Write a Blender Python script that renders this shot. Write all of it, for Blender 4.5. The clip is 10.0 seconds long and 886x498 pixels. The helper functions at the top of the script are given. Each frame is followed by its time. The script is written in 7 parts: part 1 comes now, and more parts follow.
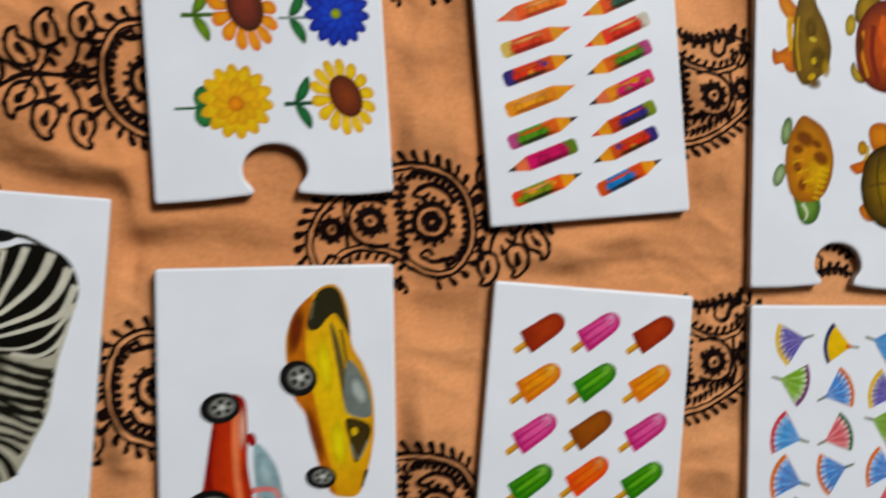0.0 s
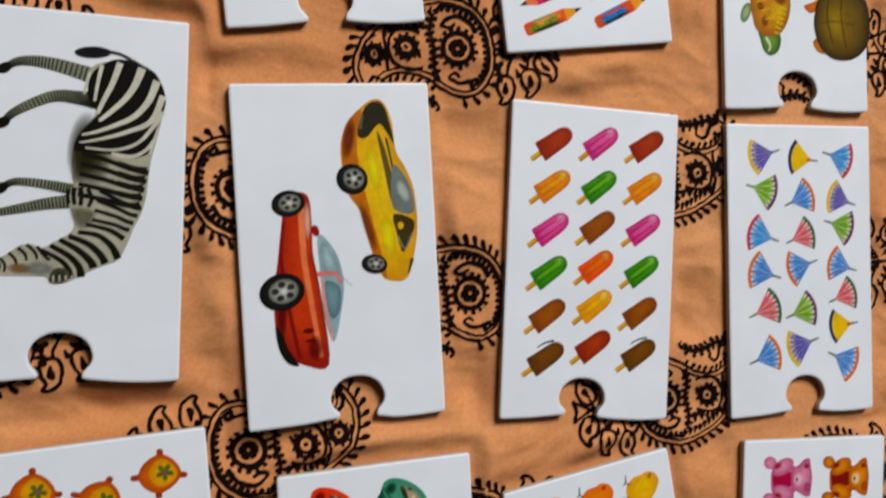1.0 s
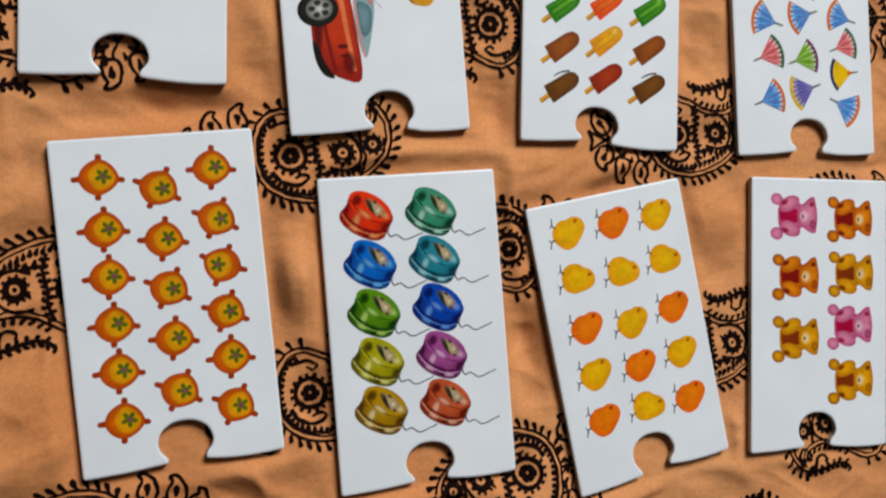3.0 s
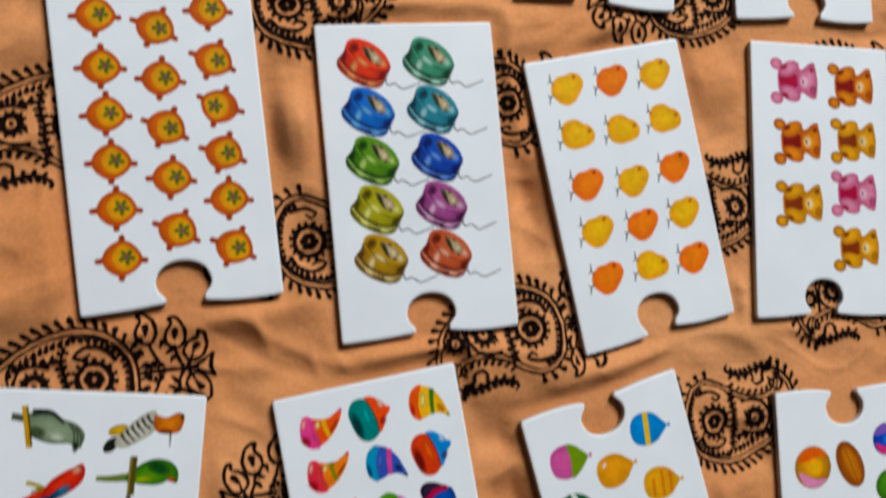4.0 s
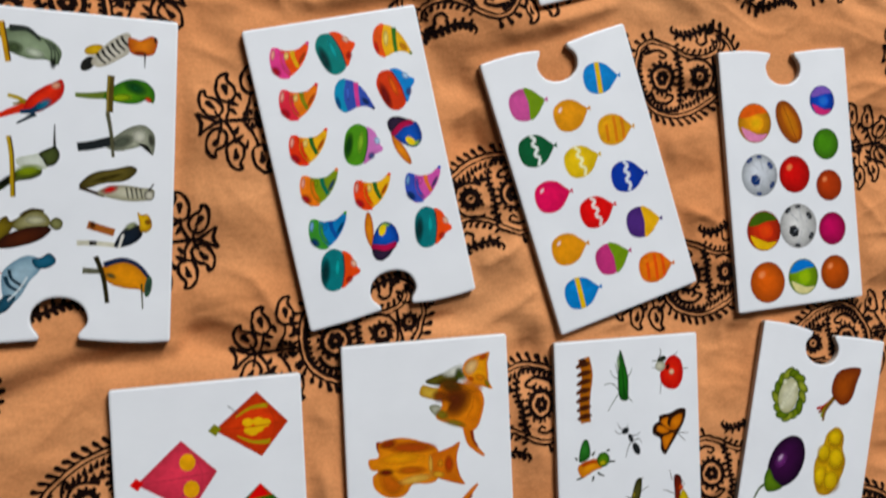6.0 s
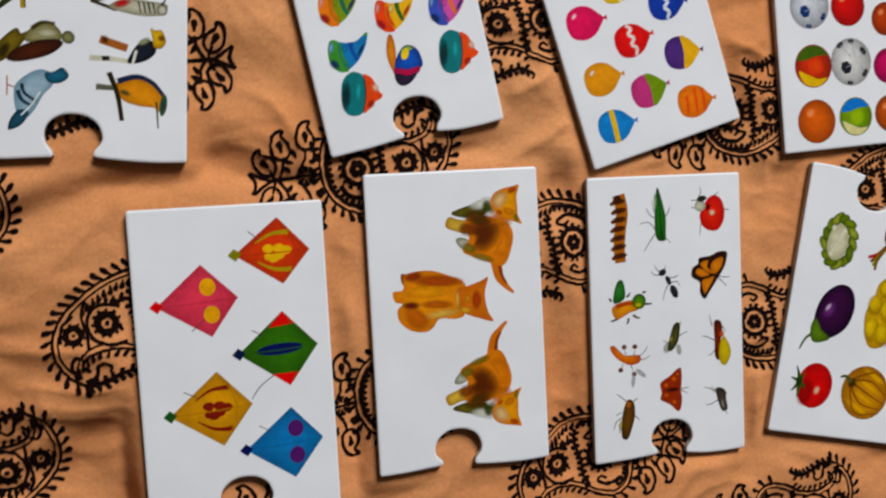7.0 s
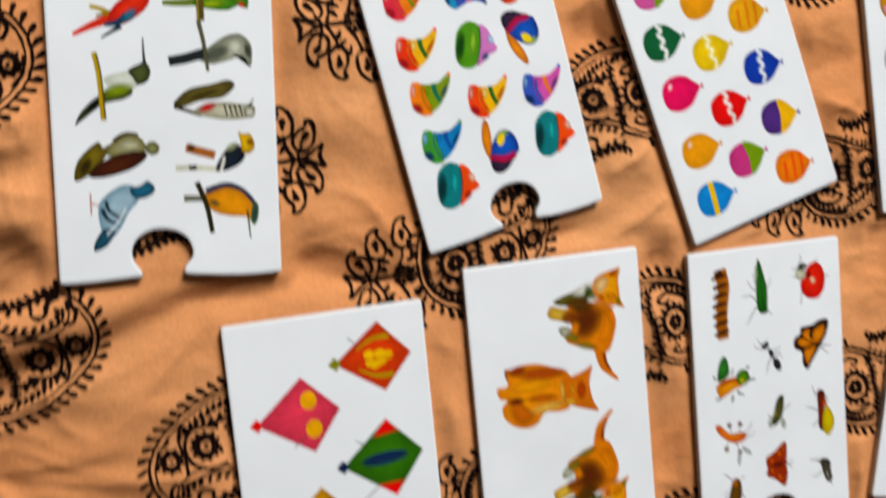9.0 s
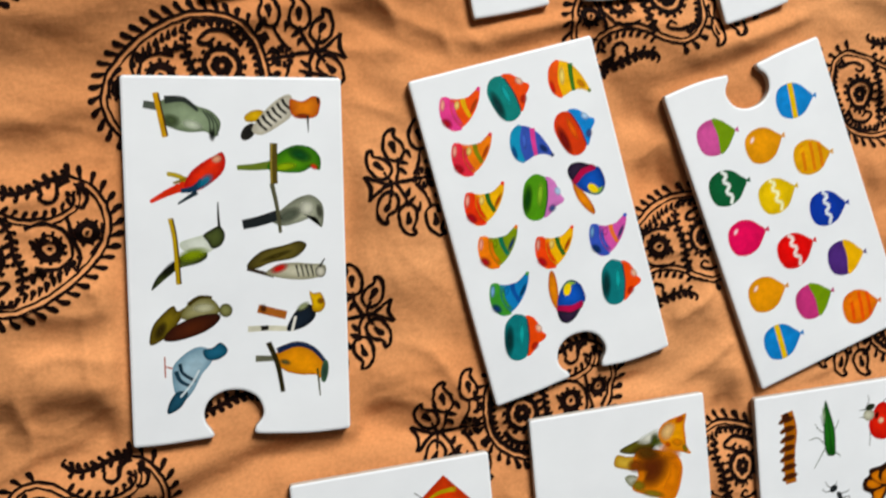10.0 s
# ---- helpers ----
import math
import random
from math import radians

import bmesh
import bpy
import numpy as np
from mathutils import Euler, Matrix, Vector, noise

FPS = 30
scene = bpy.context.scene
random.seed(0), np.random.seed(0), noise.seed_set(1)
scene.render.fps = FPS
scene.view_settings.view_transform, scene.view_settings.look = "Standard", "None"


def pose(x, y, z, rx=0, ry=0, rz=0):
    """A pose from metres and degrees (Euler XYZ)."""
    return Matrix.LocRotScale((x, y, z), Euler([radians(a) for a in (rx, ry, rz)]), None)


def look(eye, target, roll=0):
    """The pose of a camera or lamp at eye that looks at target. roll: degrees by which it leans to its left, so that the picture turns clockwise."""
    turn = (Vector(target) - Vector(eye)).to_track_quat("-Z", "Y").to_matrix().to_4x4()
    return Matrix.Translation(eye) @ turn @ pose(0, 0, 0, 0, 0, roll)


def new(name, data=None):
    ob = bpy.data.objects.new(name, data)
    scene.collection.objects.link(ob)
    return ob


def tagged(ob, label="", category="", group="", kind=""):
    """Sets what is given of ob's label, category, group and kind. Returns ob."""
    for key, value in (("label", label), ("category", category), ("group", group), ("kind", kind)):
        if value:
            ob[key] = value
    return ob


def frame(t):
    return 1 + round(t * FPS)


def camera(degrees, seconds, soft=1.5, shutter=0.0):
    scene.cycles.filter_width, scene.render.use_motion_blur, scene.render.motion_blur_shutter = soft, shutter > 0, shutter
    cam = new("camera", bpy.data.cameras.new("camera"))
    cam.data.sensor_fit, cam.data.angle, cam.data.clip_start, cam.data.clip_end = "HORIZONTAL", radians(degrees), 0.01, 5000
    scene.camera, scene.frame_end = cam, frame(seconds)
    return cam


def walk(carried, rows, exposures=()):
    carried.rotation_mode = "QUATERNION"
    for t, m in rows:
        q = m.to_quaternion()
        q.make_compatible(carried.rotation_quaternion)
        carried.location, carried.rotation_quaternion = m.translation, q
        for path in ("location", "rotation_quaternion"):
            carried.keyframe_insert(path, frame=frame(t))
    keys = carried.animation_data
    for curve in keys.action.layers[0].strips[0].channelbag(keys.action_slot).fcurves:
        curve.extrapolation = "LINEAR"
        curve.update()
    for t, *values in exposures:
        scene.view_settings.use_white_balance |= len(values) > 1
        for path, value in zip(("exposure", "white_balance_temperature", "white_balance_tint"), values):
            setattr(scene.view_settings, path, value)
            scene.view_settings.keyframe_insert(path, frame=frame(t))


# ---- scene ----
cam = camera(51.43, 10.0, soft=2.25, shutter=0.5)
# seconds, place, turn
PATH = [
    (0, 0.0123, 0.0072, 0.2592, -0.48, -14.71, -0.88),
    (0.3, -0.0074, -0.0034, 0.2619, -0.26, -14.83, -2.19),
    (0.5, -0.0156, -0.0131, 0.2640, -0.60, -14.45, -2.42),
    (0.8, -0.0227, -0.0417, 0.2976, 1.13, -18.48, -3.20),
    (1, -0.0259, -0.0489, 0.2964, -0.26, -17.62, -3.30),
    (1.5, -0.0287, -0.0796, 0.3089, 0.52, -17.40, -4.28),
    (2, -0.0402, -0.1038, 0.3220, 3.52, -17.41, -5.03),
    (2.5, -0.0402, -0.1441, 0.3205, 1.88, -16.00, -5.15),
    (2.7, -0.0405, -0.1418, 0.3222, 0.25, -16.24, -4.74),
    (3.8, -0.0407, -0.1959, 0.3165, 1.73, -15.31, -5.26),
    (4, -0.0434, -0.2129, 0.3180, 2.70, -15.71, -5.68),
    (4.5, -0.0448, -0.2566, 0.3193, 2.01, -14.77, -6.07),
    (5, -0.0439, -0.2940, 0.3296, 1.43, -16.81, -7.46),
    (5.2, -0.0486, -0.3001, 0.3316, -0.09, -18.34, -8.00),
    (6.3, -0.0634, -0.3403, 0.3317, -0.79, -18.23, -8.24),
    (6.5, -0.0593, -0.3573, 0.3310, -1.38, -16.29, -8.82),
    (6.8, -0.0608, -0.3660, 0.3242, -2.13, -16.38, -9.37),
    (7, -0.0566, -0.3681, 0.3234, -3.15, -15.02, -8.62),
    (7.5, -0.0576, -0.3650, 0.3230, -4.28, -14.61, -7.53),
    (8, -0.0685, -0.3580, 0.3119, -5.22, -14.73, -8.02),
    (8.3, -0.0788, -0.3562, 0.3075, -5.06, -15.40, -9.17),
    (8.5, -0.0824, -0.3600, 0.3083, -3.68, -15.08, -10.92),
    (9, -0.0855, -0.3216, 0.2933, -4.18, -16.67, -11.15),
    (9.2, -0.0966, -0.3066, 0.2800, -2.43, -17.35, -11.53),
    (9.5, -0.0955, -0.3012, 0.2800, -0.04, -15.75, -12.34),
    (10, -0.0899, -0.2812, 0.2879, -2.10, -14.97, -11.08),
]
EXPOSURES = [(0.0, -0.06, 6450, 9), (2.5, -0.03, 6450, 8), (4.0, 0.12, 6300, 6), (4.5, 0.14, 6350, 6), (5.0, 0.28, 6350, 7), (6.5, 0.18, 6500, 10), (7.5, 0.12, 6600, 11),
             (8.2, 0.2, 6600, 11), (8.6, 0.42, 6600, 10), (9.0, 0.47, 6650, 8), (10.0, 0.48, 6700, 7)]
walk(cam, [(t, pose(*p)) for t, *p in PATH], EXPOSURES)

from mathutils.geometry import tessellate_polygon

# ---- light: one window beside the spread, added dark walls all round to limit bounce ----
world = bpy.data.worlds.new("daylight")
scene.world = world
world.use_nodes = True
sky = world.node_tree.nodes.new("ShaderNodeTexSky")
sky.sky_type, sky.sun_disc = "NISHITA", False
sky.sun_elevation, sky.sun_rotation = radians(40), radians(32)
world.node_tree.links.new(sky.outputs[0], world.node_tree.nodes["Background"].inputs[0])
world.node_tree.nodes["Background"].inputs[1].default_value = 0.1
lamp = bpy.data.lights.new("window_light", "AREA")
lamp.shape, lamp.size, lamp.size_y = "RECTANGLE", 1.35, 1.25
lamp.energy, lamp.color = 153, (0.98, 0.98, 0.975)
new("window_light", lamp).matrix_world = look((1.4, 2.16, 2.3), (0.05, -0.1, 0.2))


# ---- materials ----
def lin(h):
    """Pigment of a hex sRGB string: a little deeper than plain linear light."""
    v = [int(h[i:i + 2], 16) / 255 for i in (0, 2, 4)]
    return tuple((c / 12.92 if c <= 0.04045 else ((c + 0.055) / 1.055) ** 2.4) ** 1.09 for c in v)


def material(name, rough, build):
    m = bpy.data.materials.new(name)
    m.use_nodes = True
    n, l = m.node_tree.nodes, m.node_tree.links
    b = n["Principled BSDF"]
    b.inputs["Roughness"].default_value = rough
    build(n, l, b)
    return m


def noise_node(n, l, scale, detail=4, rough=0.55, stretch=(1, 1, 1)):
    co = n.new("ShaderNodeTexCoord")
    mp = n.new("ShaderNodeMapping")
    mp.inputs["Scale"].default_value = stretch
    tx = n.new("ShaderNodeTexNoise")
    tx.inputs["Scale"].default_value = scale
    tx.inputs["Detail"].default_value = detail
    tx.inputs["Roughness"].default_value = rough
    l.new(co.outputs["Object"], mp.inputs[0])
    l.new(mp.outputs[0], tx.inputs["Vector"])
    return tx.outputs["Fac"]


def ramp(n, l, fac, a, b, lo=0.3, hi=0.7):
    r = n.new("ShaderNodeValToRGB")
    r.color_ramp.elements[0].position, r.color_ramp.elements[1].position = lo, hi
    r.color_ramp.elements[0].color, r.color_ramp.elements[1].color = (*a, 1), (*b, 1)
    l.new(fac, r.inputs[0])
    return r.outputs[0]


def mixed(n, l, a, b, fac, kind="MULTIPLY"):
    m = n.new("ShaderNodeMix")
    m.data_type, m.blend_type = "RGBA", kind
    m.inputs[0].default_value = fac
    l.new(a, m.inputs[6])
    l.new(b, m.inputs[7])
    return m.outputs[2]


def bumped(n, l, b, fac, strength, dist):
    u = n.new("ShaderNodeBump")
    u.inputs["Strength"].default_value, u.inputs["Distance"].default_value = strength, dist
    l.new(fac, u.inputs["Height"])
    if b.inputs["Normal"].is_linked:
        l.new(b.inputs["Normal"].links[0].from_socket, u.inputs["Normal"])
    l.new(u.outputs[0], b.inputs["Normal"])


def weave(n, l):
    """Crossed threads, about two to the millimetre."""
    outs = []
    for axis in ("X", "Y"):
        co = n.new("ShaderNodeTexCoord")
        w = n.new("ShaderNodeTexWave")
        w.bands_direction = axis
        w.inputs["Scale"].default_value = 620
        w.inputs["Distortion"].default_value = 1.5
        w.inputs["Detail Scale"].default_value = 3
        l.new(co.outputs["Object"], w.inputs["Vector"])
        outs.append(w.outputs["Fac"])
    m = n.new("ShaderNodeMath")
    m.operation = "ADD"
    l.new(outs[0], m.inputs[0])
    l.new(outs[1], m.inputs[1])
    return m.outputs[0]


def cloth_mat(n, l, b):
    c = ramp(n, l, noise_node(n, l, 9, 4, 0.55, (0.8, 1.2, 1)), (0.64, 0.241, 0.083), (0.78, 0.350, 0.144))
    c = mixed(n, l, c, ramp(n, l, noise_node(n, l, 900, 2), (0.84, 0.82, 0.8), (1, 1, 1)), 1.0)
    l.new(c, b.inputs["Base Color"])
    b.inputs["Specular IOR Level"].default_value = 0.1
    bumped(n, l, b, weave(n, l), 0.25, 0.0002)
    bumped(n, l, b, noise_node(n, l, 48, 4, 0.5, (0.8, 1.25, 1)), 0.36, 0.005)


def ink_mat(n, l, b):
    c = ramp(n, l, noise_node(n, l, 420, 4, 0.7), (0.0032, 0.0012, 0.0009), (0.019, 0.005, 0.003), 0.4, 0.9)
    b.inputs["Specular IOR Level"].default_value = 0.05
    l.new(c, b.inputs["Base Color"])
    bumped(n, l, b, weave(n, l), 0.25, 0.0002)


def face_mat(n, l, b):
    c = ramp(n, l, noise_node(n, l, 26, 4, 0.6), (0.735, 0.757, 0.797), (0.80, 0.823, 0.86))
    l.new(c, b.inputs["Base Color"])
    r = n.new("ShaderNodeMapRange")
    r.inputs["To Min"].default_value, r.inputs["To Max"].default_value = 0.34, 0.5
    l.new(noise_node(n, l, 70, 4), r.inputs[0])
    l.new(r.outputs[0], b.inputs["Roughness"])
    b.inputs["Specular IOR Level"].default_value = 0.35
    bumped(n, l, b, noise_node(n, l, 45, 3, 0.5, (0.5, 2.0, 1)), 0.1, 0.0015)


def edge_mat(n, l, b):
    c = ramp(n, l, noise_node(n, l, 350, 4, 0.6, (1, 1, 6)), (0.38, 0.335, 0.29), (0.52, 0.47, 0.42))
    l.new(c, b.inputs["Base Color"])


def print_mat(n, l, b):
    a = n.new("ShaderNodeAttribute")
    a.attribute_name = "ink"
    c = mixed(n, l, a.outputs["Color"], ramp(n, l, noise_node(n, l, 380, 4, 0.65), (0.74, 0.74, 0.74), (1, 1, 1)), 0.8)
    c = mixed(n, l, c, ramp(n, l, noise_node(n, l, 130, 3, 0.6), (0.76, 0.76, 0.76), (1, 1, 1), 0.3, 0.6), 0.7)
    l.new(c, b.inputs["Base Color"])
    l.new(a.outputs["Alpha"], b.inputs["Alpha"])
    b.inputs["Specular IOR Level"].default_value = 0.14
    bumped(n, l, b, noise_node(n, l, 45, 3), 0.2, 0.001)


# assumed colour for the unseen walls, dark so that shadows stay deep
def wall_mat(n, l, b):
    c = ramp(n, l, noise_node(n, l, 3, 6), (0.06, 0.06, 0.062), (0.09, 0.09, 0.092))
    l.new(c, b.inputs["Base Color"])
    bumped(n, l, b, noise_node(n, l, 90, 3), 0.2, 0.003)


def floor_mat(n, l, b):
    c = ramp(n, l, noise_node(n, l, 5, 6), (0.08, 0.07, 0.06), (0.12, 0.11, 0.09))
    l.new(c, b.inputs["Base Color"])


CLOTH = material("peach_cotton", 0.85, cloth_mat)
BLOCK_INK = material("dark_block_print_ink", 0.8, ink_mat)
FACE = material("white_laminate", 0.4, face_mat)
EDGE = material("pressed_card_edge", 0.8, edge_mat)
PRINT = material("printed_colour", 0.38, print_mat)
WALL = material("unseen_wall_dark", 0.9, wall_mat)
FLOOR = material("floor_stone", 0.6, floor_mat)


# ---- mesh helpers ----
def mesh_object(name, verts, faces, mats, parent=None, label="", smooth=False):
    me = bpy.data.meshes.new(name)
    me.from_pydata(verts, [], faces)
    for m in mats:
        me.materials.append(m)
    me.update()
    if smooth:
        me.shade_smooth()
    ob = new(name, me)
    if parent is not None:
        ob.parent = parent
    if label:
        tagged(ob, label)
    return ob


def box(name, lo, hi, mat, **tags):
    x, y, z = zip(lo, hi)
    v = [(x[i], y[j], z[k]) for i in (0, 1) for j in (0, 1) for k in (0, 1)]
    f = [(0, 1, 3, 2), (4, 6, 7, 5), (0, 4, 5, 1), (2, 3, 7, 6), (0, 2, 6, 4), (1, 5, 7, 3)]
    return tagged(mesh_object(name, v, f, [mat]), **tags)


def curve_points(pts, closed=False, step=4):
    """A smooth line through the given points, step pieces between two of them."""
    p = [np.array(q, float) for q in pts]
    n = len(p)
    out = []
    for i in range(n if closed else n - 1):
        a, b, c, d = (p[(i + k) % n] if closed else p[min(max(i + k, 0), n - 1)] for k in (-1, 0, 1, 2))
        for j in range(step):
            t = j / step
            out.append(0.5 * (2 * b + (c - a) * t + (2 * a - 5 * b + 4 * c - d) * t * t + (3 * b - a - 3 * c + d) * t ** 3))
    if not closed:
        out.append(p[-1])
    return out


# ---- room: unseen walls and ceiling, added to close the place and limit bounced light ----
X0, X1, Y0, Y1, TOP, GROUND = -2.2, 2.6, -2.6, 2.2, 3.0, -0.0146
box("floor", (X0 - 0.1, Y0 - 0.1, GROUND - 0.1), (X1 + 0.1, Y1 + 0.1, GROUND), FLOOR, label="plain stone-coloured floor under the cloth", category="floor", kind="structure")
box("ceiling", (X0, Y0, TOP), (X1, Y1, TOP + 0.1), WALL, label="unseen dark ceiling added to limit bounced light", category="ceiling", kind="structure")
box("wall_east", (X1, Y0, GROUND), (X1 + 0.1, Y1, TOP + 0.1), WALL, label="unseen dark wall added to limit bounced light", category="wall", kind="structure")
box("wall_south", (X0 - 0.1, Y0 - 0.1, GROUND), (X1 + 0.1, Y0, TOP + 0.1), WALL, label="unseen dark wall added to limit bounced light", category="wall", kind="structure")
box("wall_west", (X0 - 0.1, Y0, GROUND), (X0, Y1, TOP + 0.1), WALL, label="unseen dark wall added to limit bounced light", category="wall", kind="structure")
north = new("wall_north")
tagged(north, "unseen dark wall with a window opening, added to limit bounced light", "wall", kind="structure")
for lo, hi in (((X0 - 0.1, Y1, GROUND), (0.7, Y1 + 0.1, TOP + 0.1)), ((2.15, Y1, GROUND), (X1 + 0.1, Y1 + 0.1, TOP + 0.1)),
               ((0.7, Y1, GROUND), (2.15, Y1 + 0.1, 1.65)), ((0.7, Y1, 2.94), (2.15, Y1 + 0.1, TOP + 0.1))):
    box("wall_piece", lo, hi, WALL).parent = north

# ---- the cards: place of the top left corner, turn, the two side lengths, hollow's middle, hollow at the top ----
THICK = 0.0026
CARDS = {
    "flowers": (-0.0047, 0.1275, 2.7, 110.3, 110.2, 32.2, False),
    "pencils": (0.0869, 0.1198, 3.8, 110.3, 110.2, 32.5, True),
    "domed": (0.1837, 0.1001, -1.9, 110.2, 110.3, 32.2, False),
    "striped": (-0.0753, 0.0244, -5.0, 110.2, 110.3, 31.0, False),
    "cars": (0.0000, 0.0000, 0.0, 109.5, 110.0, 35.5, False),
    "lollies": (0.0953, -0.0056, -5.8, 109.9, 110.8, 30.8, False),
    "fans": (0.1802, -0.0156, -2.1, 110.1, 110.7, 33.3, False),
    "cushions": (-0.0782, -0.1075, 1.2, 110.3, 110.3, 33.0, False),
    "yo_yos": (0.0077, -0.1248, -0.2, 111.2, 111.2, 32.8, False),
    "ovals": (0.0839, -0.1408, 7.1, 110.6, 109.2, 32.8, False),
    "lobed": (0.1814, -0.1344, -5.0, 110.5, 110.2, 31.2, False),
    "plain_shapes": (-0.1031, -0.2368, -9.7, 110.2, 109.7, 29.5, False),
    "hats": (-0.0182, -0.2523, 4.8, 109.1, 109.3, 33.4, False),
    "balloons": (0.0693, -0.2712, 10.2, 108.7, 109.4, 31.8, True),
    "balls": (0.1762, -0.2748, -2.6, 110.9, 110.9, 32.0, True),
    "kites": (-0.0796, -0.3688, -5.3, 110.2, 109.0, 32.6, False),
    "patchy": (0.0009, -0.3684, -5.5, 108.7, 109.4, 29.8, False),
    "small_shapes": (0.0849, -0.3819, -6.1, 109.8, 110.4, 32.8, False),
    "vegetables": (0.1837, -0.3895, -18.3, 109.0, 110.2, 31.8, True),
}

# ---- the cloth: folds, kept flat where cards press on it ----
rng = np.random.default_rng(7)
WAVES = [(rng.uniform(-0.45, 0.15), rng.uniform(30, 75), rng.uniform(0, 6.3), rng.uniform(0.3, 0.9)) for _ in range(7)]
WAVES += [(rng.uniform(-0.7, 0.2), rng.uniform(105, 230), rng.uniform(0, 6.3), rng.uniform(0.16, 0.34)) for _ in range(10)]
WAVES += [(rng.uniform(-1.6, 1.0), rng.uniform(160, 330), rng.uniform(0, 6.3), rng.uniform(0.04, 0.10)) for _ in range(8)]
# creases: direction in degrees, spacing along and across, seed, sharpness, height
FOLDS = [(-5, 0.11, 0.034, 3, 1.6, 0.70), (16, 0.085, 0.024, 11, 2.0, 0.70), (-30, 0.075, 0.020, 23, 2.4, 0.62),
         (40, 0.055, 0.017, 31, 2.4, 0.48), (2, 0.045, 0.012, 47, 2.2, 0.52), (-18, 0.034, 0.009, 59, 2.0, 0.26), (72, 0.055, 0.018, 67, 2.2, 0.42)]
# ridges: middle, turn in degrees, half length, half width, height in millimetres
RIDGES = [(-0.020, 0.034, -6, 0.070, 0.012, 3.2), (-0.122, -0.363, 4, 0.050, 0.009, 5.0), (-0.110, -0.218, 5, 0.075, 0.012, 5.6),
          (-0.135, -0.304, 3, 0.060, 0.009, 2.2), (-0.145, -0.327, -2, 0.050, 0.008, 3.0), (-0.020, -0.222, 20, 0.050, 0.011, 2.4),
          (0.100, -0.256, 8, 0.060, 0.009, 2.4), (-0.110, -0.436, -4, 0.060, 0.010, 2.2), (0.140, 0.000, -8, 0.050, 0.010, 2.2),
          (0.150, -0.495, 6, 0.070, 0.010, 2.0), (0.040, -0.110, 5, 0.050, 0.010, 2.0), (-0.020, -0.360, 12, 0.040, 0.009, 2.4),
          (0.120, -0.365, -10, 0.060, 0.009, 1.8), (-0.100, -0.075, -5, 0.060, 0.011, 2.2), (0.230, -0.250, 4, 0.060, 0.011, 2.2),
          (-0.057, -0.367, -3, 0.060, 0.008, -2.4), (0.068, -0.372, -6, 0.035, 0.008, -2.2), (-0.130, -0.248, 6, 0.030, 0.005, 1.6),
          (-0.026, -0.252, 25, 0.030, 0.008, -1.8), (0.061, -0.268, 5, 0.030, 0.008, -1.8), (0.010, 0.009, 0, 0.035, 0.007, -2.2)]

CREASES = [(rng.uniform(-0.18, 0.29), rng.uniform(-0.56, 0.11), rng.uniform(-34, 48), rng.uniform(0.012, 0.05), rng.uniform(0.0014, 0.0042), rng.choice((-1, 1, 1)) * rng.uniform(0.25, 0.75))
           for _ in range(120)]


def value_noise(x, y, seed):
    """Smooth noise from -1 to 1 on a unit lattice."""
    ix, iy = np.floor(x).astype(np.int64), np.floor(y).astype(np.int64)
    fx, fy = x - ix, y - iy
    fx, fy = fx ** 3 * (fx * (6 * fx - 15) + 10), fy ** 3 * (fy * (6 * fy - 15) + 10)

    def at(i, j):
        k = (i * 374761393 + j * 668265263 + seed * 1442695041) & 0xFFFFFFFF
        k = ((k ^ (k >> 13)) * 1274126177) & 0xFFFFFFFF
        return ((k ^ (k >> 16)) & 0xFFFF) / 32767.5 - 1
    lo = at(ix, iy) * (1 - fx) + at(ix + 1, iy) * fx
    return lo * (1 - fy) + (at(ix, iy + 1) * (1 - fx) + at(ix + 1, iy + 1) * fx) * fy


def folded(x, y, deg, ln, wd, seed, sharp):
    """Long creases that run along deg, ln by wd metres apart."""
    c, s = math.cos(radians(deg)), math.sin(radians(deg))
    u, v = (x * c + y * s) / ln, (-x * s + y * c) / wd
    v = v + 0.9 * value_noise(u * 1.7 + 9, v * 0.35, seed + 50)
    patch = np.clip(0.55 + 0.9 * value_noise(u * 0.7, v * 0.3 + 5, seed + 90), 0, 1.2)
    return ((1 - np.abs(value_noise(u, v, seed))) ** sharp - 0.4) * patch


def near_card(x, y):
    """0 under a card, 1 from 8 mm off."""
    d = np.full(x.shape, 1.0)
    for cx, cy, a, hl, hr, _, _ in CARDS.values():
        c, s = math.cos(radians(a)), math.sin(radians(a))
        u = (x - cx) * c + (y - cy) * s - 0.0325
        v = -(x - cx) * s + (y - cy) * c + 0.055
        d = np.minimum(d, np.hypot(np.maximum(np.abs(u) - 0.0325, 0), np.maximum(np.abs(v) - 0.055, 0)))
    t = np.clip((d - 0.0008) / 0.0075, 0, 1)
    return t * t * (3 - 2 * t)


